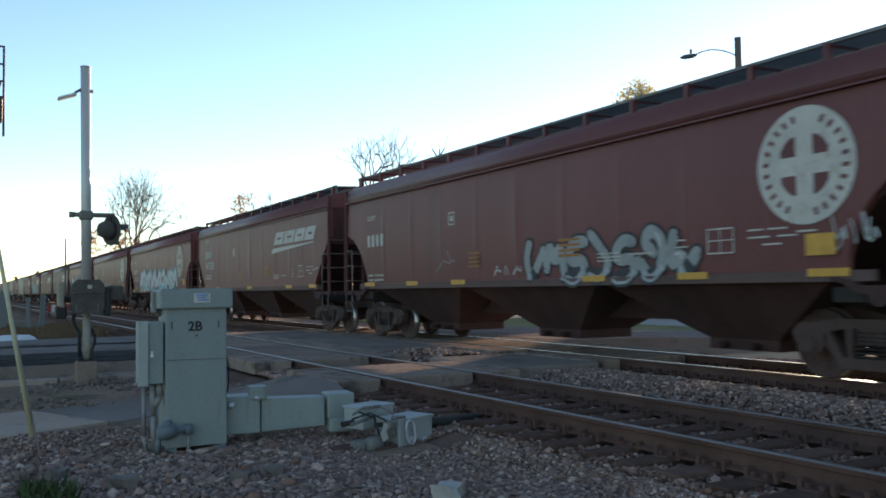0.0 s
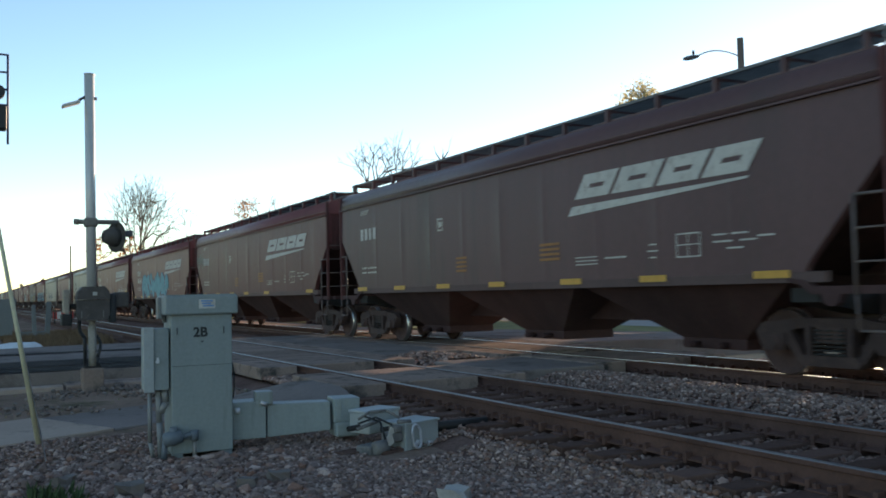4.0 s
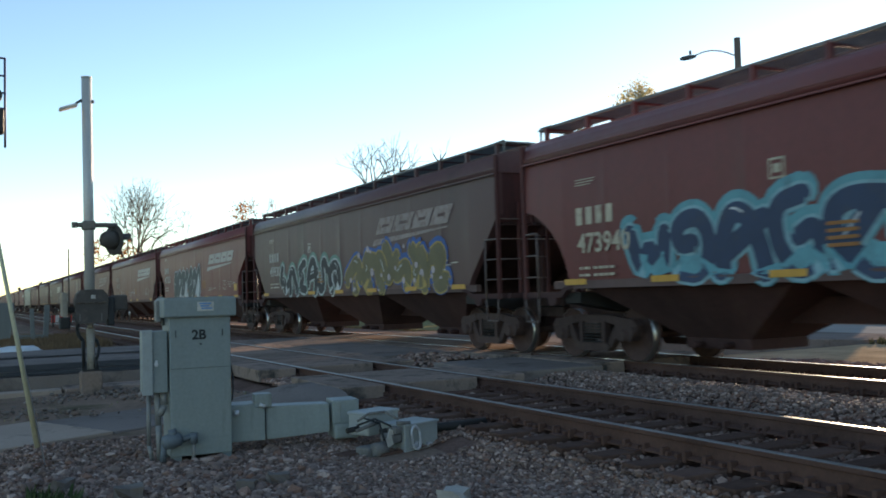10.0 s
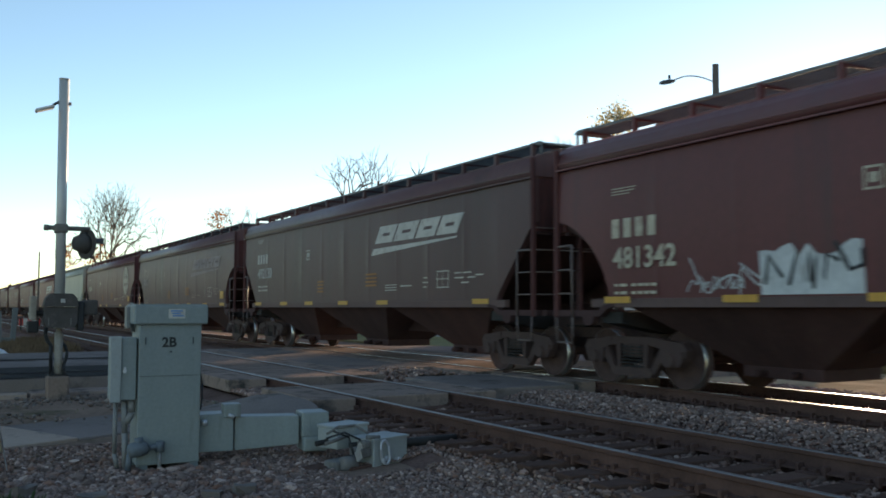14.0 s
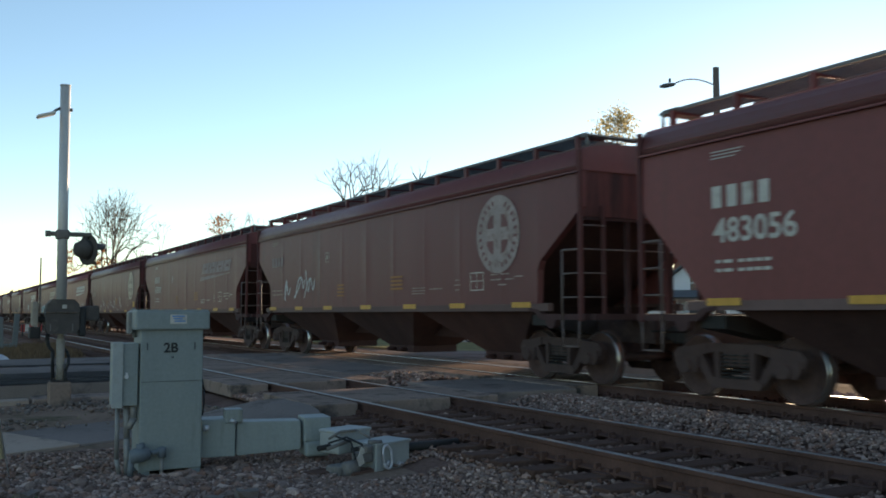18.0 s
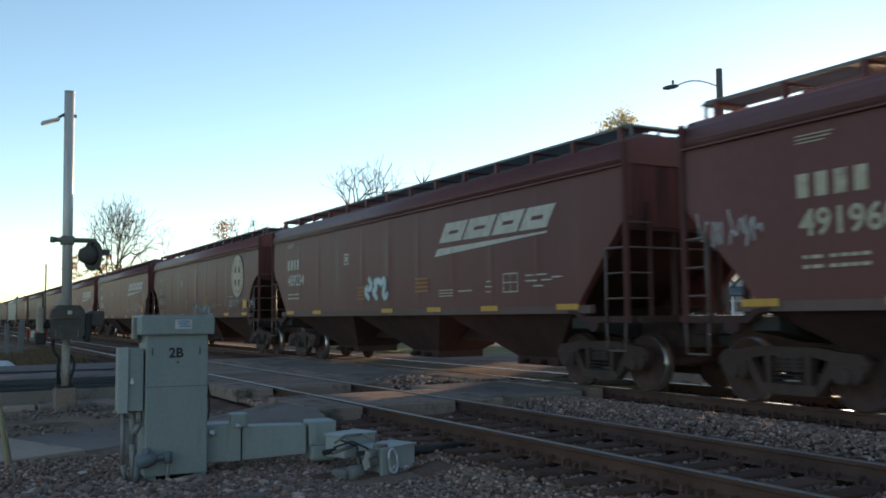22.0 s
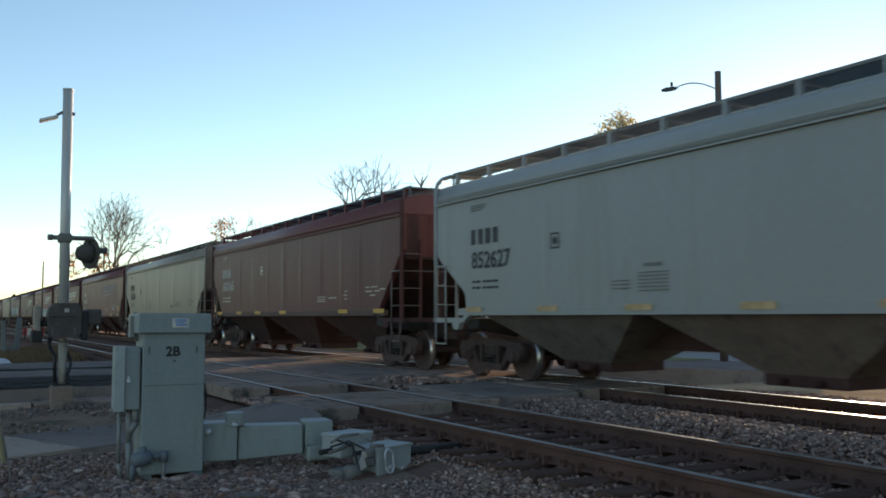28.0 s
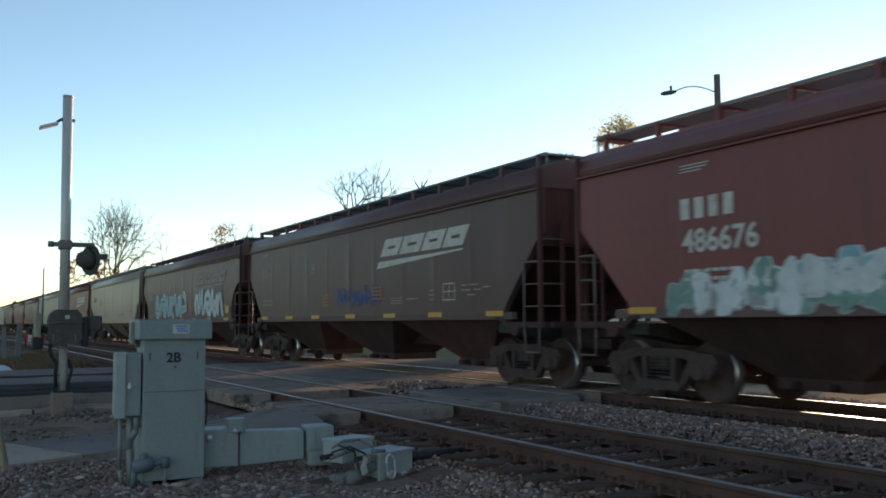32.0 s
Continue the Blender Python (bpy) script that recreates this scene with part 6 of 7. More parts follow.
# sprayed lettering: style, ink, edge, count, from y to y, from z to z
TAGS = {
    0: [('piece', 'S', 'K', 4, -0.48, -4.99, 1.36, 2.21), ('tag', 'W', '-', 3, -7.26, -7.88, 1.58, 2.13), ('tag', 'S', '-', 2, 3.2, 2.03, 1.56, 2.13), ('tag', 'W', '-', 3, 0.68, -0.35, 1.46, 1.74)],
    2: [('piece', 'W', 'S', 8, 4.68, -5.44, 1.37, 2.56, 'T'), ('tag', 'W', '-', 2, 8.16, 7.38, 2.83, 3.37)],
    3: [('tag', 'W', '-', 6, 1.95, -1.83, 1.65, 2.18)],
    4: [('soft', 'W', 'S', 1, 5.42, 3.15, 1.36, 2.79), ('soft', 'S', 'H', 4, 2.13, -2.42, 1.36, 2.87), ('soft', 'C', 'S', 3, -1.2, -3.2, 1.36, 2.2), ('soft', 'S', 'Y', 3, -2.6, -5.96, 1.36, 2.73)],
    6: [('tag', 'G', '-', 4, 8.2, 6.92, 2.44, 3.56)],
    7: [('fat', 'T', 'D', 5, 4.24, -3.53, 1.36, 2.86)],
    8: [('outline', 'W', '-', 6, -3.05, -5.83, 1.36, 2.35), ('tag', 'W', '-', 3, 5.8, 4.27, 1.42, 2.13), ('tag', 'S', '-', 3, 1.24, 0.1, 1.92, 2.25), ('outline', 'G', '-', 3, 8.26, 6.93, 2.59, 3.43)],
    9: [('tag', 'K', '-', 5, 1.25, -0.91, 1.48, 2.26)],
    11: [('tag', 'K', '-', 4, 4.98, 2.92, 1.51, 2.09), ('fade', 'W', '-', 9, 2.68, -2.79, 1.36, 2.47), ('outline', 'G', '-', 5, -1.58, -3.61, 1.49, 2.08), ('tag', 'G', '-', 5, -3.66, -5.37, 1.53, 2.18)],
    12: [('piece', 'D', 'C', 9, 5.3, -6.76, 1.36, 2.55, 'T')],
    13: [('piece', 'K', 'W', 6, 5.23, -0.2, 1.36, 2.5, 'G'), ('fat', 'O', 'Y', 5, -0.74, -6.66, 1.38, 2.6, 'B', 'P')],
    14: [('bubble', 'H', 'W', 7, 4.46, -1.22, 1.36, 2.87)],
    15: [('tag', 'W', '-', 2, 4.0, 3.2, 1.37, 2.31), ('tag', 'W', '-', 5, 0.58, -1.63, 1.6, 2.15), ('outline', 'S', '-', 5, -5.18, -6.43, 1.57, 1.93)],
    16: [('outline', 'W', '-', 5, 4.53, 2.23, 1.48, 2.06), ('outline', 'W', '-', 4, 1.31, 0.25, 1.59, 1.96), ('tag', 'W', '-', 4, 0.05, -0.92, 1.58, 1.85)],
    17: [('tag', 'W', '-', 3, 5.26, 2.69, 1.36, 2.04), ('block', 'W', 'K', 4, 3.99, 2.49, 1.43, 2.09), ('tag', 'W', '-', 4, 5.34, 4.27, 1.43, 1.73)],
    21: [('tag', 'K', '-', 4, 0.17, -3.56, 1.52, 2.41)],
    23: [('outline', 'W', '-', 3, 5.72, 3.23, 1.54, 2.59)],
    25: [('tag', 'W', '-', 8, 4.24, -3.34, 1.37, 2.26)],
    26: [('soft', 'W', 'S', 3, 5.42, 2.04, 1.36, 2.24), ('outline', 'P', '-', 4, 0.76, -0.5, 1.36, 1.95)],
    27: [('piece', 'C', 'K', 4, 4.26, -0.1, 1.36, 2.04, 'P'), ('outline', 'P', '-', 6, -2.28, -4.91, 1.36, 1.84), ('tag', 'W', '-', 4, 8.08, 6.9, 2.08, 2.73)],
    28: [('piece', 'W', 'T', 2, 1.15, -0.2, 1.65, 2.29)],
    29: [('tag', 'C', '-', 4, -4.92, -6.33, 1.51, 2.12), ('outline', 'W', '-', 4, -6.71, -8.24, 1.43, 2.11), ('fade', 'C', '-', 4, 0.41, -2.4, 1.36, 1.95)],
    31: [('outline', 'W', '-', 5, -2.6, -5.2, 1.42, 2.0), ('tag', 'W', '-', 4, 5.36, 2.32, 1.51, 2.1), ('outline', 'G', '-', 4, 8.19, 7.02, 2.36, 3.52)],
    32: [('outline', 'S', '-', 4, -3.34, -4.33, 1.48, 2.04), ('tag', 'W', '-', 3, -4.74, -5.46, 1.48, 1.89)],
    38: [('tag', 'W', '-', 4, -5.12, -5.93, 1.62, 1.95)],
    40: [('soft', 'W', 'G', 12, 6.2, -7.28, 1.36, 1.9), ('soft', 'C', 'S', 9, 3.9, -5.2, 1.5, 2.05), ('soft', 'G', 'W', 7, 4.6, -6.6, 1.5, 2.0), ('initials', 'S', '-', 2, -6.9, -8.2, 2.45, 3.3)],
    41: [('fade', 'B', '-', 2, 0.53, -2.05, 1.58, 2.17)],
    42: [('piece', 'C', 'W', 3, 5.33, -0.94, 1.49, 2.6), ('piece', 'W', 'T', 3, -2.39, -6.6, 1.49, 2.62)],
}
# how far each car's tail stands off the even spacing
OFFSET = {0: 0.23, 1: -0.3, 2: -0.06, 3: -0.11, 4: 0.22, 7: 0.39, 8: -0.38, 9: -0.1, 10: 0.13, 11: -0.15, 12: 0.22, 13: 0.08, 15: -0.05, 16: -0.24, 17: 0.32, 18: -0.07,
          21: -0.3, 22: -0.31, 23: 0.07, 24: 0.23, 25: 0.43, 26: 0.19, 27: -0.4, 28: -0.24, 29: 0.07, 30: 0.2, 31: -0.29, 34: 0.28, 35: 0.32, 36: 0.08, 37: 0.18, 38: -0.05, 39: -0.14}
# metres run at every second second
RUN = [-22.68, 22.19, 66.97, 112.39, 158.07, 203.51, 249.6, 295.98, 342.46, 388.03, 432.91, 479.35, 525.12, 571.16, 617.75, 665.6, 712.91]
EMBLEM_Y = {8: 0.6, 18: 0.6, 31: 0.6, 41: 0.6, 38: 0.9, 30: -0.35}
ROUND_Y = {0: -6.9, 3: -6.55, 4: -4.84, 10: -6.05, 12: -6.7, 17: -5.2, 29: -6.18}
NUMBER_Y = {21: 6.45, 2: 6.66, 12: 6.66, 13: 6.37, 39: 6.57, 27: 6.32, 7: 5.9, 15: 5.9, 24: 5.9, 40: 5.9}
LAST_NEAR = 46
TRAIN = []
pick = random.Random(5)
for k in range(-1, 79):
    kind, colour, logo, ink, small_ink, number = CARS.get(k) or (pick.choice(("straight", "curved")), pick.choice(("red", "maroon", "brown", "brown", "maroon", "tan")), "slant", "F", "F", "")
    near = k <= LAST_NEAR
    tags = TAGS.get(k, [])
    words = "%s covered hopper car %s rolling on rails" % (COLOUR_WORD[colour], "sprayed with graffiti" if any(t[0] in ("piece", "soft", "fat", "bubble") for t in tags) else "with stencilled numbers" if number else "with faded lettering")
    hl = HL
    if k in SHORT:
        kind, hl = "short", HL - 0.4
    if k in STEPPED:
        kind = "stepped"
    BACK = pose(0, hl - 8.3, 0)
    car, wheels = hopper_car(kind, colour, words, near)
    TRAIN.append((k, car, wheels, hl))
    light = colour in PALE
    if logo and not light:
        if logo == "slant":
            bar_, blocks_ = INK[ink]["slant"]
            em = part("emblem", bar_, None, car, "pale emblem of leaning blocks", m=BACK @ pose(0, EMBLEM_Y.get(k, 0.0), 0))
            for me in blocks_:
                part("leaning_block", me, None, em)
        else:
            plate_, wins_, ring_ = ROUND[colour, ink]
            em = part("emblem", plate_, None, car, "pale round emblem", m=BACK @ pose(0, ROUND_Y.get(k, -6.2), 0))
            for me in wins_:
                part("dark_window", me, None, em)
            tagged(part("ring_lettering", ring_, None, em), kind="stuff")
    if near:
        sk = INK[small_ink]
        shift = BACK @ pose(0, NUMBER_Y.get(k, 6.85) - 5.98, -0.28 if kind == "curved" else -0.16 if k in (13, 17, 30, 39) else 0.04)
        tagged(part("stencil_block", sk["small"], None, car, m=BACK), kind="stuff")
        tagged(part("number_block", sk["head"], None, car, m=shift), kind="stuff")
        part("square_mark", sk["frame"], None, car, m=BACK @ pose(0, 1.75, -0.2) if light else BACK)
        tagged(part("reporting_mark", sk["marks"], None, car, m=shift), kind="stuff")
        if light:
            tagged(part("notice_block", NOTICE, None, car, m=BACK), kind="stuff")
        if logo:
            part("data_plate", INK["W"]["plate"], None, car, m=BACK)
            tagged(part("warning_block", YB, None, car, m=BACK), kind="stuff")
        if number:
            me = lettering(number, 0.46, 0.009)
            me.materials.append(sk["m"])
            part("number", me, None, car, "stencilled car number", m=shift @ on_side(5.98, 2.16))
        for i in range(7):
            if pick.random() < 0.9:
                part("reflector_strip", STRIP_OLD if light else STRIP, None, car, "faded yellow reflector strip" if light else "yellow reflector strip", m=pose(0, 6.9 - i * 2.3 + pick.uniform(-0.15, 0.15), 0))
        if kind == "curved" or k in (8, 14, 16, 30, 38):
            part("yellow_patch", YPATCH, None, car, m=pose(0, -6.9, 1.6))
    for i, (style, a, b, n, y0, y1, z0, z1, *more) in enumerate(tags):
        graffiti(car, BACK @ pose(-0.003 * i, 0, 0), bulge_of(kind), style, a, b, n, y0, y1, z0, z1, 100 * k + i, *more)


def motions():
    for k, car, wheels, hl in TRAIN:
        tail = k * PITCH + OFFSET.get(k, 0.0) - hl
        walk(car, [(2 * i, pose(T2, tail - s, 0)) for i, s in enumerate(RUN)])
        # wheels turn while the car is at hand
        if k > 42:
            continue
        t0 = max(0.0, (tail - 45 + 22) / 23.0)
        t1 = min(32.0, (tail + 12 + 24) / 22.6)
        f0, f1 = int(t0 * 30), int(t1 * 30)
        for w in wheels:
            y, z = w.matrix_basis.translation[1:]
            rows = [(f / 30, pose(0, y, z, 88 * (f - f0) % 360)) for f in range(f0, f1 + 1)]
            if f0 > 0:
                rows.insert(0, (0.0, rows[0][1]))
            if f1 < 960:
                rows.append((32.0, rows[-1][1]))
            walk(w, rows)

# ---------------------------------------------------------------- beyond the train
M_GRASS = mat("dry_grass", (0.22, 0.20, 0.105), 0.95, spec=0.0, var=0.4, big=0.7, small=22, bump=0.6, dirt=(0.24, 0.18, 0.085), dirt_at=0.55)
M_SCRUB = mat("brown_scrub", (0.19, 0.125, 0.075), 0.95, spec=0.0, var=0.4, big=0.8, small=14, bump=0.0)
M_LAWN = mat("pale_lawn", (0.34, 0.315, 0.215), 0.95, spec=0.0, var=0.35, big=0.5, small=18, bump=0.3, dirt=(0.25, 0.25, 0.13), dirt_at=0.56)
M_STREET = mat("pale_street", (0.33, 0.30, 0.275), 0.9, spec=0.0, var=0.2, big=0.4, small=30, bump=0.15)
M_DIRT = mat("tan_dirt", (0.42, 0.3, 0.19), 0.95, spec=0.0, var=0.45, big=0.8, small=20, bump=0.3)
M_BARK = mat("bark", (0.085, 0.065, 0.05), 0.95, var=0.35, big=2, small=14, bump=0.5)
M_TWIG = mat("twigs", (0.11, 0.085, 0.066), 0.95, var=0.3, big=1, small=10, bump=0.0)


def leaf_mat(name, c):
    m = mat(name, c, 0.7, var=0.5, big=1.2, small=9, bump=0.0)
    n, l = m.node_tree.nodes, m.node_tree.links
    tr = n.new("ShaderNodeBsdfTranslucent")
    mx = n.new("ShaderNodeMixShader")
    mx.inputs[0].default_value = 0.5
    bs = n["Principled BSDF"]
    l.new(bs.inputs["Base Color"].links[0].from_socket, tr.inputs["Color"])
    l.new(bs.outputs[0], mx.inputs[1])
    l.new(tr.outputs[0], mx.inputs[2])
    l.new(mx.outputs[0], n["Material Output"].inputs["Surface"])
    return m


M_LEAF = leaf_mat("autumn_leaves", (0.40, 0.35, 0.20))
M_LEAF2 = leaf_mat("rust_leaves", (0.34, 0.13, 0.04))
M_SIDING = mat("white_siding", (0.68, 0.69, 0.68), 0.7, var=0.08, big=0.8, small=20, bump=0.03)
M_SHINGLE = mat("grey_shingles", (0.12, 0.125, 0.13), 0.9, var=0.3, big=1, small=20, bump=0.3)
M_GLASS = mat("window_glass", (0.03, 0.035, 0.04), 0.08, var=0.1, big=1, small=8, bump=0.0, spec=0.8)
M_POLE = mat("weathered_pole", (0.13, 0.10, 0.08), 0.9, var=0.3, big=1.5, small=20, bump=0.3, streak=True)


def flat_strip(name, pts, z, material, label, category):
    bm = B()
    bm.faces.new([bm.verts.new((x, y, z)) for x, y in pts])
    r = bmesh.ops.extrude_face_region(bm, geom=bm.faces[:])
    for v in r["geom"]:
        if isinstance(v, bmesh.types.BMVert):
            v.co.z -= 0.6
    bmesh.ops.recalc_face_normals(bm, faces=bm.faces[:])
    return thing(name, bm, material, label, category, kind="structure")


flat_strip("dirt_verge", [(13.6, -40), (24.0, -40), (24.0, 17.3), (13.6, 17.3)], -0.56, M_DIRT, "sunlit tan dirt strip beside the far track", "verge")
flat_strip("grass_verge", [(24.0, -40), (28.6, -40), (28.6, 17.3), (24.0, 17.3)], -0.58, M_GRASS, "low sunlit grass verge beyond the track", "verge")
flat_strip("side_street", [(28.6, -60), (34.0, -60), (34.0, 120), (28.6, 120)], -0.60, M_STREET, "pale side street running along the railway", "road")
flat_strip("far_lawn", [(34.3, -60), (90.0, -60), (90.0, 120), (34.3, 120)], -0.54, M_LAWN, "lawns in front of the houses", "lawn")
flat_strip("far_verge", [(20.6, 27.6), (28.6, 27.6), (28.6, 120), (20.6, 120)], -0.57, M_GRASS, "grass verge beyond the road", "verge")
flat_strip("far_kerb", [(34.0, -60), (34.3, -60), (34.3, 120), (34.0, 120)], -0.48, M_CONC, "concrete kerb along the side street", "kerb")
# tufts on the verge
rng2 = random.Random(8)


def tufts(name, n, x0, x1, y0, y1, z, h, material, label):
    bm = B()
    for _ in range(n):
        x, y = rng2.uniform(x0, x1), rng2.uniform(y0, y1)
        for k in range(4):
            a = rng2.uniform(0, 6.28)
            hh = h * rng2.uniform(0.5, 1.2)
            dx, dy = 0.03 * math.cos(a), 0.03 * math.sin(a)
            ex, ey = x + rng2.uniform(-0.08, 0.08), y + rng2.uniform(-0.08, 0.08)
            bm.faces.new([bm.verts.new(p) for p in ((x - dx, y - dy, z), (x + dx, y + dy, z), (ex, ey, z + hh))])
    return thing(name, bm, material, label, "grass", kind="stuff")


tufts("verge_grass", 3600, 23.0, 28.4, 6, 17.2, -0.58, 0.22, M_GRASS, "rough yellowing grass on the verge")
tufts("roadside_grass", 1400, -6, 4.2, 28.6, 33, -0.36, 0.25, M_SCRUB, "rough brown grass beside the road")
tufts("dry_scrub", 2600, 1.2, 4.6, 33.0, 44.0, -0.37, 0.36, M_SCRUB, "dry brown scrub beside the track")
tufts("near_weeds", 60, 0.45, 0.8, 7.0, 8.4, -0.40, 0.14, mat("green_weed", (0.045, 0.07, 0.02), 0.85), "small green weeds among the stones")
tufts("path_weeds", 260, -3, 4, 13.0, 16.4, -0.38, 0.12, M_GRASS, "thin dry weeds beside the footpath")


# ---- trees
def limb(bm, p, d, ln, r, depth, rng, tips, spread, n):
    """A gently bent limb that forks again and again, thinner each time."""
    for i in range(3):
        q = p + d * (ln / 3)
        rod(bm, p, q, r * (1 - 0.1 * i), n, r * (0.9 - 0.1 * i), caps=False)
        d = (d + Vector((rng.gauss(0, 1), rng.gauss(0, 1), rng.gauss(0.25, 0.6))) * 0.09).normalized()
        p = q
        if 0 < depth and i > 0 and rng.random() < 0.35:
            tips.append((p.copy(), (d + Vector((rng.gauss(0, 1), rng.gauss(0, 1), rng.gauss(0.3, 0.6))) * 0.7).normalized()))
    if depth <= 0:
        tips.append((p.copy(), d.copy()))
        return
    turn = rng.uniform(0, 6.283)
    k = 3 if rng.random() < 0.3 else 2
    side = d.cross(Vector((0.3, 0.9, 0.2))).normalized()
    up = d.cross(side)
    for i in range(k):
        a = turn + 6.283 * i / k + rng.uniform(-0.5, 0.5)
        out = (side * math.cos(a) + up * math.sin(a)) * spread * rng.uniform(0.5, 1.15)
        limb(bm, p, (d + out).normalized(), ln * rng.uniform(0.68, 0.9), r * (0.74 if k == 2 else 0.64), depth - 1, rng, tips, spread, max(3, n - 1))


def tree(x, y, h, seed, label, fork=0.35, spread=0.5, leaves=None, leaf_n=0, leaf_s=0.16, depth=4, z=-0.6, multi=1, span=0.0, girth=1.0, fine=3, puff=0.022, clump=False):
    """A trunk up to the fork, a crown of forking limbs fitted to height and span, twigs and leaves."""
    rng = random.Random(seed)
    ob = empty("tree", pose(x, y, z), label, "tree", "trees beyond the tracks")
    wood, tips = B(), []
    base = Vector((0, 0, h * fork))
    first = (1 - fork) * h * 0.3
    for k in range(multi):
        a = 6.283 * k / multi + rng.uniform(-0.4, 0.4)
        lean = Vector((0.45 * math.cos(a), 0.45 * math.sin(a), 1)).normalized() if multi > 1 else Vector((rng.uniform(-0.1, 0.1), 0, 1)).normalized()
        limb(wood, base, lean, first, h * 0.011 * girth, depth, rng, tips, spread, 6)
    zs = [p.z for p, d in tips]
    fz = h * (1 - fork) * 0.95 / (max(zs) - base.z)
    fit = []
    for i in (0, 1):
        row = sorted(p[i] for p, d in tips)
        lo, hi = row[len(row) // 40], row[-1 - len(row) // 40]
        fit.append((span or (hi - lo) * fz) / max(0.1, hi - lo))
    for c in [v.co for v in wood.verts] + [p for p, d in tips]:
        c.x *= fit[0]
        c.y *= fit[1]
        c.z = base.z + (c.z - base.z) * fz
    rod(wood, (0, 0, -0.1), base, h * 0.019 * girth, 9, h * 0.014 * girth)
    part("trunk", wood, M_BARK, ob)
    tw = B()
    for p, d in tips:
        for _ in range(fine):
            e = (d + Vector((rng.gauss(0, 1), rng.gauss(0, 1), rng.gauss(0.3, 0.7))) * 0.4).normalized() * h * rng.uniform(0.035, 0.085)
            rod(tw, p, p + e, h * 0.0013, 3, h * 0.0007, caps=False)
            for _ in range(2):
                q = p + e * rng.uniform(0.3, 0.8)
                e2 = (e.normalized() + Vector((rng.gauss(0, 1), rng.gauss(0, 1), rng.gauss(0.2, 0.7))) * 0.5).normalized() * e.length * 0.55
                rod(tw, q, q + e2, h * 0.0009, 3, h * 0.0005, caps=False)
    tagged(part("twig_mass", tw, M_TWIG, ob), kind="stuff")
    if leaves:
        lf = B()
        for p, d in tips:
            if (rng.random() < 0.3 and leaf_n < 8) or (clump and p.x > -0.2):
                continue
            for _ in range(leaf_n):
                c = p + Vector((rng.gauss(0, 1), rng.gauss(0, 1), rng.gauss(0, 1))) * h * puff
                u = Vector((rng.uniform(-1, 1), rng.uniform(-1, 1), rng.uniform(-1, 1))).normalized() * leaf_s * rng.uniform(0.6, 1.3)
                w = u.cross(Vector((rng.uniform(-1, 1), rng.uniform(-1, 1), rng.uniform(-1, 1)))).normalized() * leaf_s * 0.6
                lf.faces.new([lf.verts.new(c + s) for s in (u, w, -u, -w)])
        tagged(part("crown", lf, leaves, ob), kind="stuff")
    return ob


def at(az, dist):
    return dist * math.sin(radians(az)), dist * math.cos(radians(az))


for az_, d_, h_, span_, s_, fork_, dep_, multi_, girth_, fine_, words_ in (
        (23.6, 62, 12.1, 2.9, 3, 0.70, 3, 3, 0.6, 1, "bare tree leaning with an open crown"),
        (25.2, 64, 12.6, 2.9, 6, 0.69, 3, 3, 0.6, 1, "bare tree with an open fan of branches"),
        (28.0, 66, 12.3, 0.7, 5, 0.85, 1, 1, 0.35, 1, "slender bare tree beside a larger one"),
        (9.1, 92, 13.9, 5.4, 9, 0.2, 5, 4, 1.8, 1, "large bare tree with a dense round crown"),
        (12.15, 105, 11.9, 1.4, 31, 0.5, 2, 1, 0.4, 2, "thin upright bare tree"),
        (17.9, 100, 12.0, 2.6, 25, 0.6, 2, 2, 0.4, 3, "thin bare tree above the train"),
        (20.0, 110, 13.6, 0.8, 33, 0.6, 1, 1, 0.3, 2, "thin bare tree far behind the train")):
    x, y = at(az_, d_)
    tree(x, y, h_, s_, words_, fork=fork_, depth=dep_, multi=multi_, span=span_, girth=girth_, fine=fine_, spread=0.75 if span_ > 2.7 else 0.5)
x, y = at(7.9, 96)
tree(x, y, 8.6, 12, "bare scrubby tree with a few rust leaves", leaves=M_LEAF2, leaf_n=5, leaf_s=0.2, multi=2, span=5.0, girth=0.6)
x, y = at(16.1, 96)
tree(x, y, 11.9, 21, "bare tree holding a clump of rust leaves", fork=0.6, leaves=M_LEAF2, leaf_n=16, leaf_s=0.13, depth=3, multi=2, span=3.6, girth=0.5, fine=2, puff=0.03, clump=True)
x, y = at(40.6, 64)
tree(x, y, 16.4, 41, "tall tree with yellowing autumn leaves", fork=0.66, leaves=M_LEAF, leaf_n=30, leaf_s=0.11, depth=3, multi=3, span=1.9, fine=0, girth=0.5, puff=0.019)
x, y = at(38.0, 68)
tree(x, y, 13.9, 44, "half-bare tree with yellowing leaves", fork=0.6, leaves=M_LEAF, leaf_n=8, leaf_s=0.13, multi=2, span=4.0)
for az_, d_, h_, s_ in ((57.4, 66, 7.5, 51), (46.6, 75, 9.2, 54), (46.5, 80, 10.2, 55), (61.5, 70, 9.6, 56), (63.5, 60, 9.0, 57), (48.3, 90, 9.0, 58)):
    x, y = at(az_, d_)
    tree(x, y, h_, s_, "autumn tree behind the houses", leaves=M_LEAF, leaf_n=7, leaf_s=0.22, multi=2)
for az_, d_, h_, s_ in ((54.2, 76, 3.2, 61), (56.3, 80, 2.8, 62), (58.0, 70, 4.0, 63)):
    x, y = at(az_, d_)
    tree(x, y, h_, s_, "low autumn bush behind the houses", fork=0.15, leaves=M_LEAF, leaf_n=10, leaf_s=0.2, depth=3, multi=3)

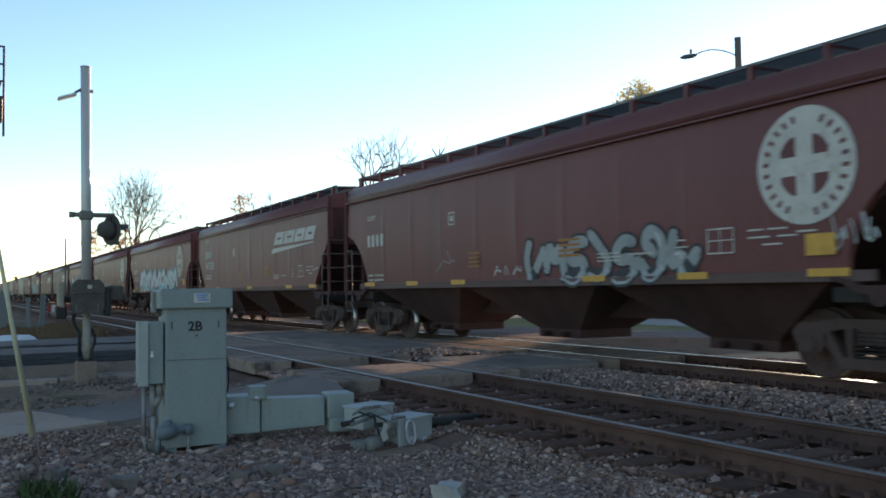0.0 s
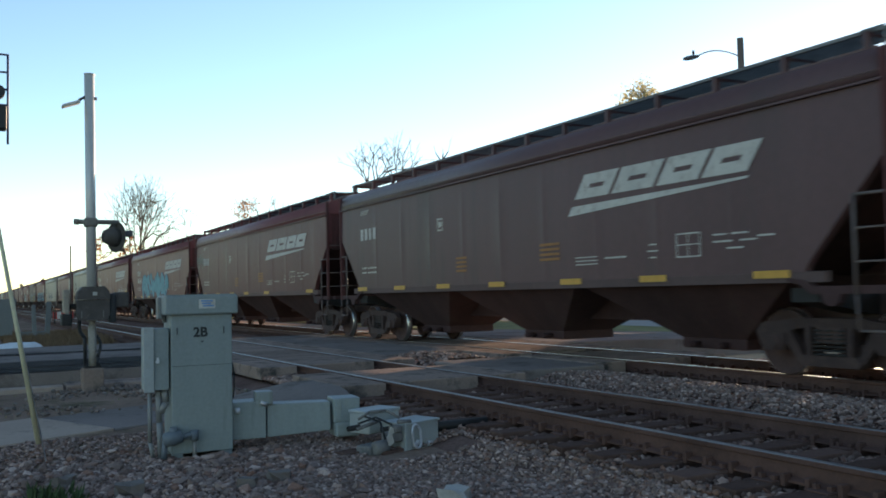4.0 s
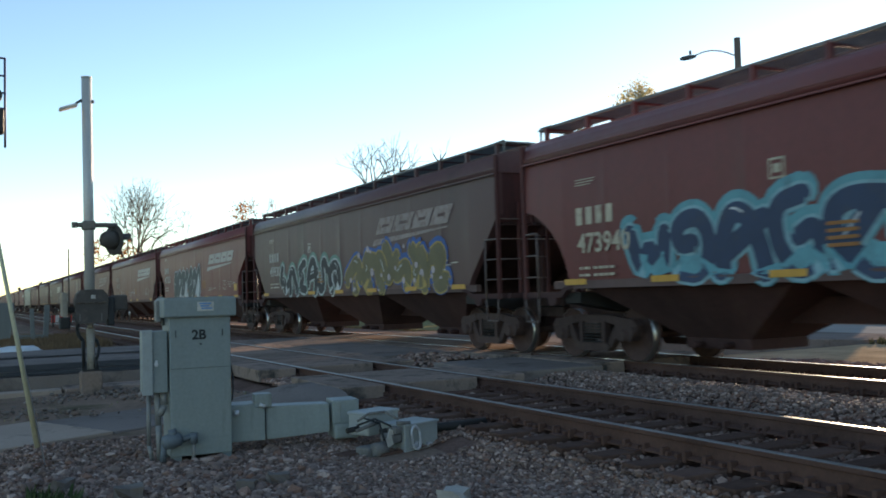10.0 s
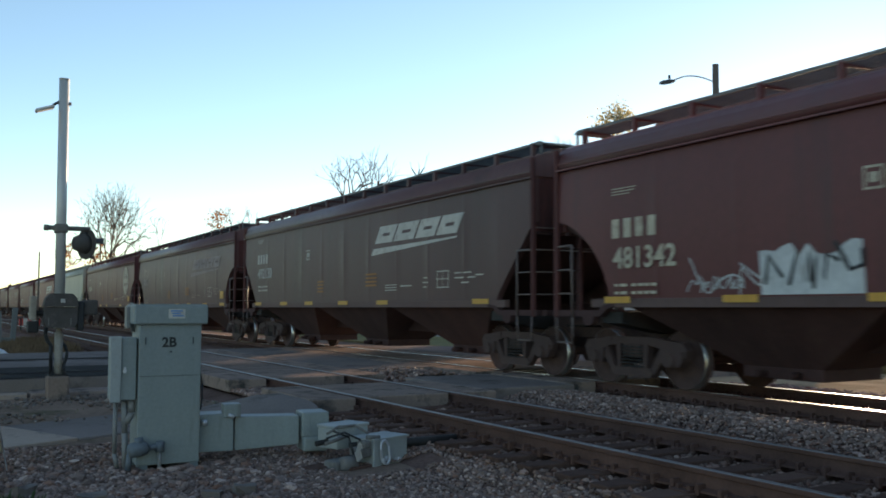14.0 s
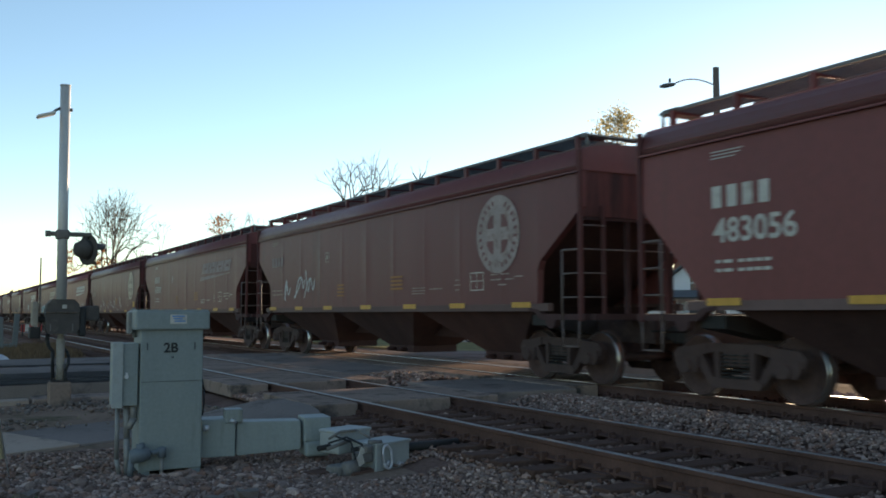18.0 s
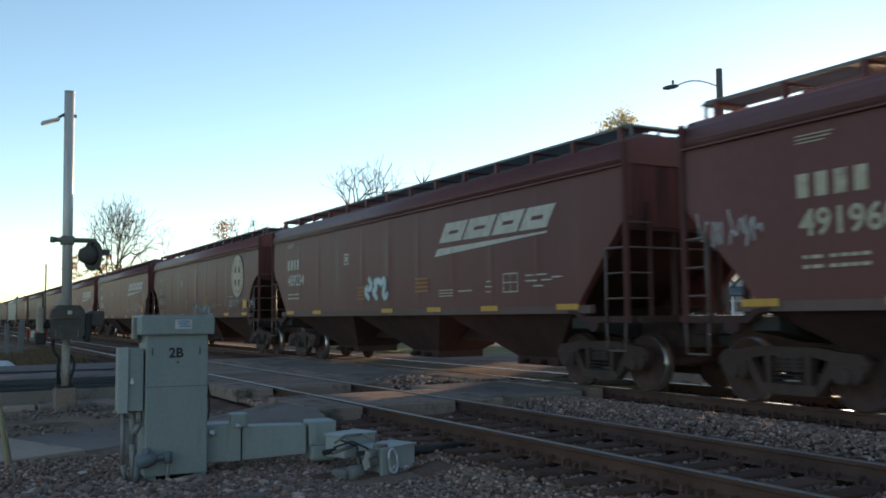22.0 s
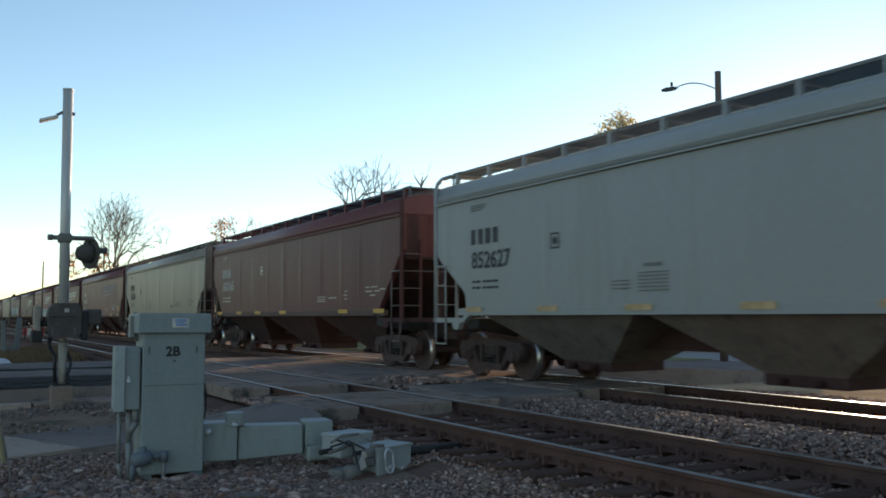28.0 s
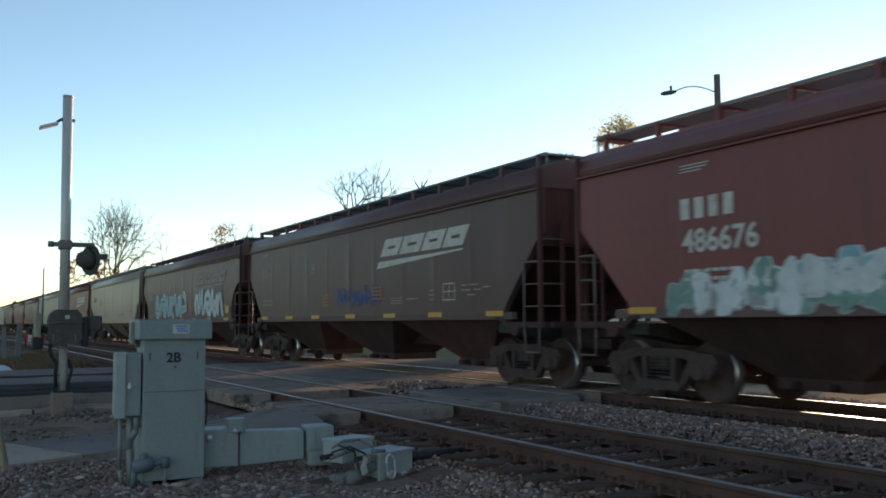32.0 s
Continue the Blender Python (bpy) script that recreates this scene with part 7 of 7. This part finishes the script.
# distant woods along the horizon
rng3 = random.Random(77)
bm = B()
for _ in range(900):
    az_ = rng3.uniform(-25, 75)
    d_ = rng3.uniform(380, 700)
    if abs(d_ * math.sin(radians(az_)) - 10) < 14:
        continue
    cx, cy = at(az_, d_)
    hh = rng3.uniform(4, 12)
    for _ in range(16):
        c = Vector((cx + rng3.gauss(0, 3), cy + rng3.gauss(0, 3), hh * rng3.uniform(0.1, 1)))
        u = Vector((rng3.uniform(-1, 1), rng3.uniform(-1, 1), rng3.uniform(-1, 1))).normalized() * rng3.uniform(0.8, 2.0)
        w = u.cross(Vector((rng3.uniform(-1, 1), rng3.uniform(-1, 1), rng3.uniform(-1, 1)))).normalized() * rng3.uniform(0.8, 1.8)
        bm.faces.new([bm.verts.new(c + s) for s in (u, w, -u, -w)])
thing("far_woods", bm, M_TWIG, "brown leafless woods along the horizon", "woods", kind="stuff")


# ---- houses
def window(parent, x, z, w, h, y):
    bm = B()
    for a, b, c, d in ((x - w / 2 - 0.1, x - w / 2, z - 0.1, z + h + 0.1), (x + w / 2, x + w / 2 + 0.1, z - 0.1, z + h + 0.1), (x - w / 2, x + w / 2, z + h, z + h + 0.1), (x - w / 2, x + w / 2, z - 0.1, z), (x - w / 2, x + w / 2, z + h / 2 - 0.03, z + h / 2 + 0.03)):
        box(bm, a, b, y - 0.06, y + 0.02, c, d)
    fr = part("window", bm, M_SIDING, parent, "white framed sash window")
    bm = B()
    box(bm, x - w / 2, x + w / 2, y - 0.03, y - 0.01, z, z + h)
    part("pane", bm, M_GLASS, fr)


def house(x, y, turn, w, d, eave, ridge, label, porch=True):
    """A gabled frame house: its gable and porch look along local -y."""
    ob = empty("house", pose(x, y, -0.56, 0, 0, turn), label, "house", "houses across the street")
    bm = B()
    prism(bm, [(-w / 2, 0.4), (w / 2, 0.4), (w / 2, eave), (0, ridge - 0.12), (-w / 2, eave)], "y", 0, d)
    wall = part("wall", bm, M_SIDING, ob, "white clapboard walls")
    bm = B()
    z = 0.5
    while z < ridge - 0.3:
        hw = w / 2 if z < eave else w / 2 * (ridge - 0.12 - z) / (ridge - 0.12 - eave)
        prism(bm, [(-hw, z), (hw, z), (hw, z + 0.02), (-hw, z + 0.02)], "y", -0.025, 0)
        z += 0.2
    tagged(part("clapboards", bm, M_SIDING, wall), kind="stuff")
    bm = B()
    box(bm, -w / 2 - 0.02, w / 2 + 0.02, -0.02, d + 0.02, 0, 0.42)
    part("foundation", bm, M_CONC_DK, ob)
    bm = B()
    for s in (-1, 1):
        a, b = s * (w / 2 + 0.4), eave - 0.4 * (ridge - eave) / (w / 2)
        prism(bm, [(a, b), (0, ridge), (0, ridge + 0.14), (a, b + 0.14)], "y", -0.45, d + 0.4)
    roof = part("roof", bm, M_SHINGLE, ob, "grey shingle roof")
    bm = B()
    box(bm, 0.5, 1.0, d * 0.6, d * 0.6 + 0.5, ridge - 0.6, ridge + 0.8)
    part("chimney", bm, mat("chimney_brick", (0.22, 0.10, 0.07), 0.9, var=0.3, big=2, small=20, bump=0.3), roof)
    for wx in (-w / 4, w / 4):
        window(ob, wx, 1.2, 0.8, 1.4, -0.03)
    if ridge > 5.5:
        window(ob, 0, eave + 0.2, 0.7, 1.1, -0.03)
    bm = B()
    box(bm, -0.45, 0.45, -0.05, -0.02, 0.5, 2.5)
    part("door", bm, M_DKGREY, ob)
    for i in range(4):
        bm = B()
        zz, yy = 1.2, 1.5 + i * (d - 3) / 3
        for s in (-1,):
            box(bm, s * (w / 2 + 0.03) - 0.02, s * (w / 2 + 0.03) + 0.02, yy - 0.5, yy + 0.5, zz, zz + 1.4)
        part("side_window", bm, M_GLASS, ob)
    if porch:
        bm = B()
        prism(bm, [(-2.1, 2.75), (0.0, 3.25), (0.0, 3.37), (-2.25, 2.83)], "x", -w / 2 - 0.2, w / 2 + 0.2)
        part("porch_roof", bm, M_SHINGLE, ob)
        bm = B()
        box(bm, -w / 2, w / 2, -2.0, 0, 0.1, 0.42)
        part("porch_floor", bm, M_CONC_DK, ob)
        for i in range(4):
            bm = B()
            px = -w / 2 + 0.15 + i * (w - 0.3) / 3
            box(bm, px - 0.08, px + 0.08, -1.95, -1.79, 0.42, 2.8, bev=0.01)
            part("porch_post", bm, M_SIDING, ob)
    return ob


house(41.7, 34.4, -56, 6.0, 9, 3.4, 6.5, "white clapboard house with a gabled roof and porch")
house(46.5, 46.0, -62, 7.0, 9, 3.1, 5.6, "white frame house with a grey roof and porch")
house(53.5, 20.0, -62, 7.0, 9, 3.0, 5.4, "pale frame house behind autumn trees")
house(50.0, 55.0, -62, 8.0, 10, 3.2, 5.6, "white house among bare trees")
house(33.5, 62.0, -75, 7.0, 10, 3.0, 5.0, "low white house beyond the road", porch=False)

# ---- street lamp on its wooden pole
sl = empty("street_lamp", pose(28.1, 26.42, -0.6), "wooden utility pole with a curved street lamp arm", "street lamp")
bm = B()
rod(bm, (0, 0, 0), (0.05, 0, 12.05), 0.17, 12, 0.13)
part("pole", bm, M_POLE, sl)
ax = Vector((-math.cos(radians(45)), math.sin(radians(45)), 0))
pts = [Vector((0.04, 0, 11.27)) + ax * 1.72 * t + Vector((0, 0, 0.55 * math.sin(min(1, t * 1.15) * math.pi / 2) - 0.34 * t * t)) for t in [i / 10 for i in range(11)]]
bm = B()
pipe(bm, pts, 0.03, 8)
bmesh.ops.remove_doubles(bm, verts=bm.verts[:], dist=0.02)
arm = part("arm", bm, M_GALV, sl)
bm = B()
q = Matrix.Translation(pts[-1] + Vector((0, 0, -0.02))) @ Matrix.Rotation(radians(135), 4, "Z")
lathe(bm, [(0.02, -0.1), (0.07, -0.02), (0.1, 0.15), (0.1, 0.4), (0.05, 0.58)], 12, q @ Matrix.Rotation(radians(96), 4, "Y"))
part("lamp_head", bm, M_DKGREY, arm, "cobra-head lamp")
bm = B()
rod(bm, pts[-1] + ax * 0.15 + Vector((0, 0, 0.08)), pts[-1] + ax * 0.15 + Vector((0, 0, 0.24)), 0.05, 8)
part("photocell", bm, M_DKGREY, arm)


# ---- waiting vehicles
def car_body(x, y, z, turn, paint, label):
    ob = empty("car", pose(x, y, z, 0, 0, turn), label, "car", "waiting cars")
    bm = B()
    prof = [(-2.2, 0.35), (-2.25, 0.75), (-2.1, 1.0), (-1.75, 1.05), (-1.2, 1.5), (0.5, 1.55), (1.2, 1.05), (2.0, 0.92), (2.25, 0.7), (2.2, 0.35)]
    prism(bm, prof, "x", -0.88, 0.88)
    bmesh.ops.bevel(bm, geom=bm.edges[:], offset=0.05, segments=2, affect="EDGES")
    part("body", bm, paint, ob, smooth=False)
    bm = B()
    prism(bm, [(-1.6, 1.08), (-1.12, 1.44), (0.42, 1.48), (1.0, 1.08)], "x", -0.9, 0.9)
    part("windows", bm, M_GLASS, ob)
    for s in (-1, 1):
        for yy in (-1.35, 1.4):
            bm = B()
            rod(bm, (s * 0.72, yy, 0.32), (s * 0.92, yy, 0.32), 0.32, 18)
            w = part("wheel", bm, M_BLACK, ob)
            bm = B()
            rod(bm, (s * 0.92, yy, 0.32), (s * 0.93, yy, 0.32), 0.2, 14)
            part("rim", bm, M_GALV, w)
        bm = B()
        box(bm, s * 0.6 - 0.2, s * 0.6 + 0.2, -2.3, -2.2, 0.75, 0.95, bev=0.02)
        part("tail_light", bm, TAIL, ob, "red tail light")
    return ob


TAIL = glow("tail_light", (0.8, 0.05, 0.03), 1.5)
car_body(30.2, 46.6, -0.6, 20, mat("silver_car", (0.4, 0.41, 0.42), 0.3, metal=0.5, var=0.05), "silver saloon car standing on the side street")
car_body(32.4, 53.5, -0.6, 180, mat("white_car", (0.65, 0.65, 0.66), 0.3, var=0.05), "white saloon car parked along the side street")
# roadside cabinets and posts by the far end of the near road
M_OLDPAINT = mat("pale_weathered_paint", (0.165, 0.17, 0.16), 0.8, var=0.3, big=2, small=20, bump=0.1, streak=True)
for x, y, w, h in ((2.33, 38.5, 0.15, 1.5), (2.9, 40.5, 0.2, 1.62)):
    bm = B()
    box(bm, -w / 2, w / 2, -0.08, 0.08, 0, h, bev=0.02)
    ob = thing("post", bm, M_OLDPAINT, "pale weathered roadside post", "post", "roadside posts")
    ob.matrix_world = pose(x, y, -0.38, 0, 3 if w > 0.18 else -2, 0)
bm = B()
prism(bm, [(-0.5, 0.32), (0.34, 0.32), (0.5, 1.75), (-0.5, 1.75)], "y", -0.05, 0.05)
board_ = empty("sign_back", pose(1.22, 39.5, -0.38), "pale weathered back of a roadside board", "sign")
part("panel", bm, M_OLDPAINT, board_)
for x in (-0.3, 0.22):
    bm = B()
    box(bm, x - 0.05, x + 0.05, 0.05, 0.13, 0, 1.6)
    part("leg", bm, M_POLE, board_)
bm = B()
box(bm, 1.7, 2.8, -0.06, 0.06, 0.28, 0.44, bev=0.02)
for x in (1.85, 2.65):
    box(bm, x - 0.05, x + 0.05, -0.05, 0.05, 0, 0.3)
ob = thing("low_rail", bm, M_OLDPAINT, "low pale barrier rail beside the posts", "rail")
ob.matrix_world = pose(0.0, 39.6, -0.38)
BARRIER_RED = mat("barrier_red", (0.5, 0.04, 0.03), 0.6)
bar = empty("road_barrier", pose(5.4, 62.0, -0.38), "red and white striped road barrier beside the track", "barrier")
for i in range(5):
    bm = B()
    box(bm, -0.6 + i * 0.24, -0.36 + i * 0.24, -0.03, 0.03, 0.5, 0.95)
    part("board", bm, M_WHITE if i % 2 else BARRIER_RED, bar)
for s in (-0.5, 0.5):
    bm = B()
    box(bm, s - 0.04, s + 0.04, -0.04, 0.04, 0, 0.95)
    part("leg", bm, M_STEEL, bar)
bm = B()
rod(bm, (0, 0, 0), (0, 0, 4.6), 0.05, 8, 0.035)
ob = thing("thin_post", bm, M_POLE, "thin bare post beside the track", "post")
ob.matrix_world = pose(4.9, 52.0, -0.38)


motions()
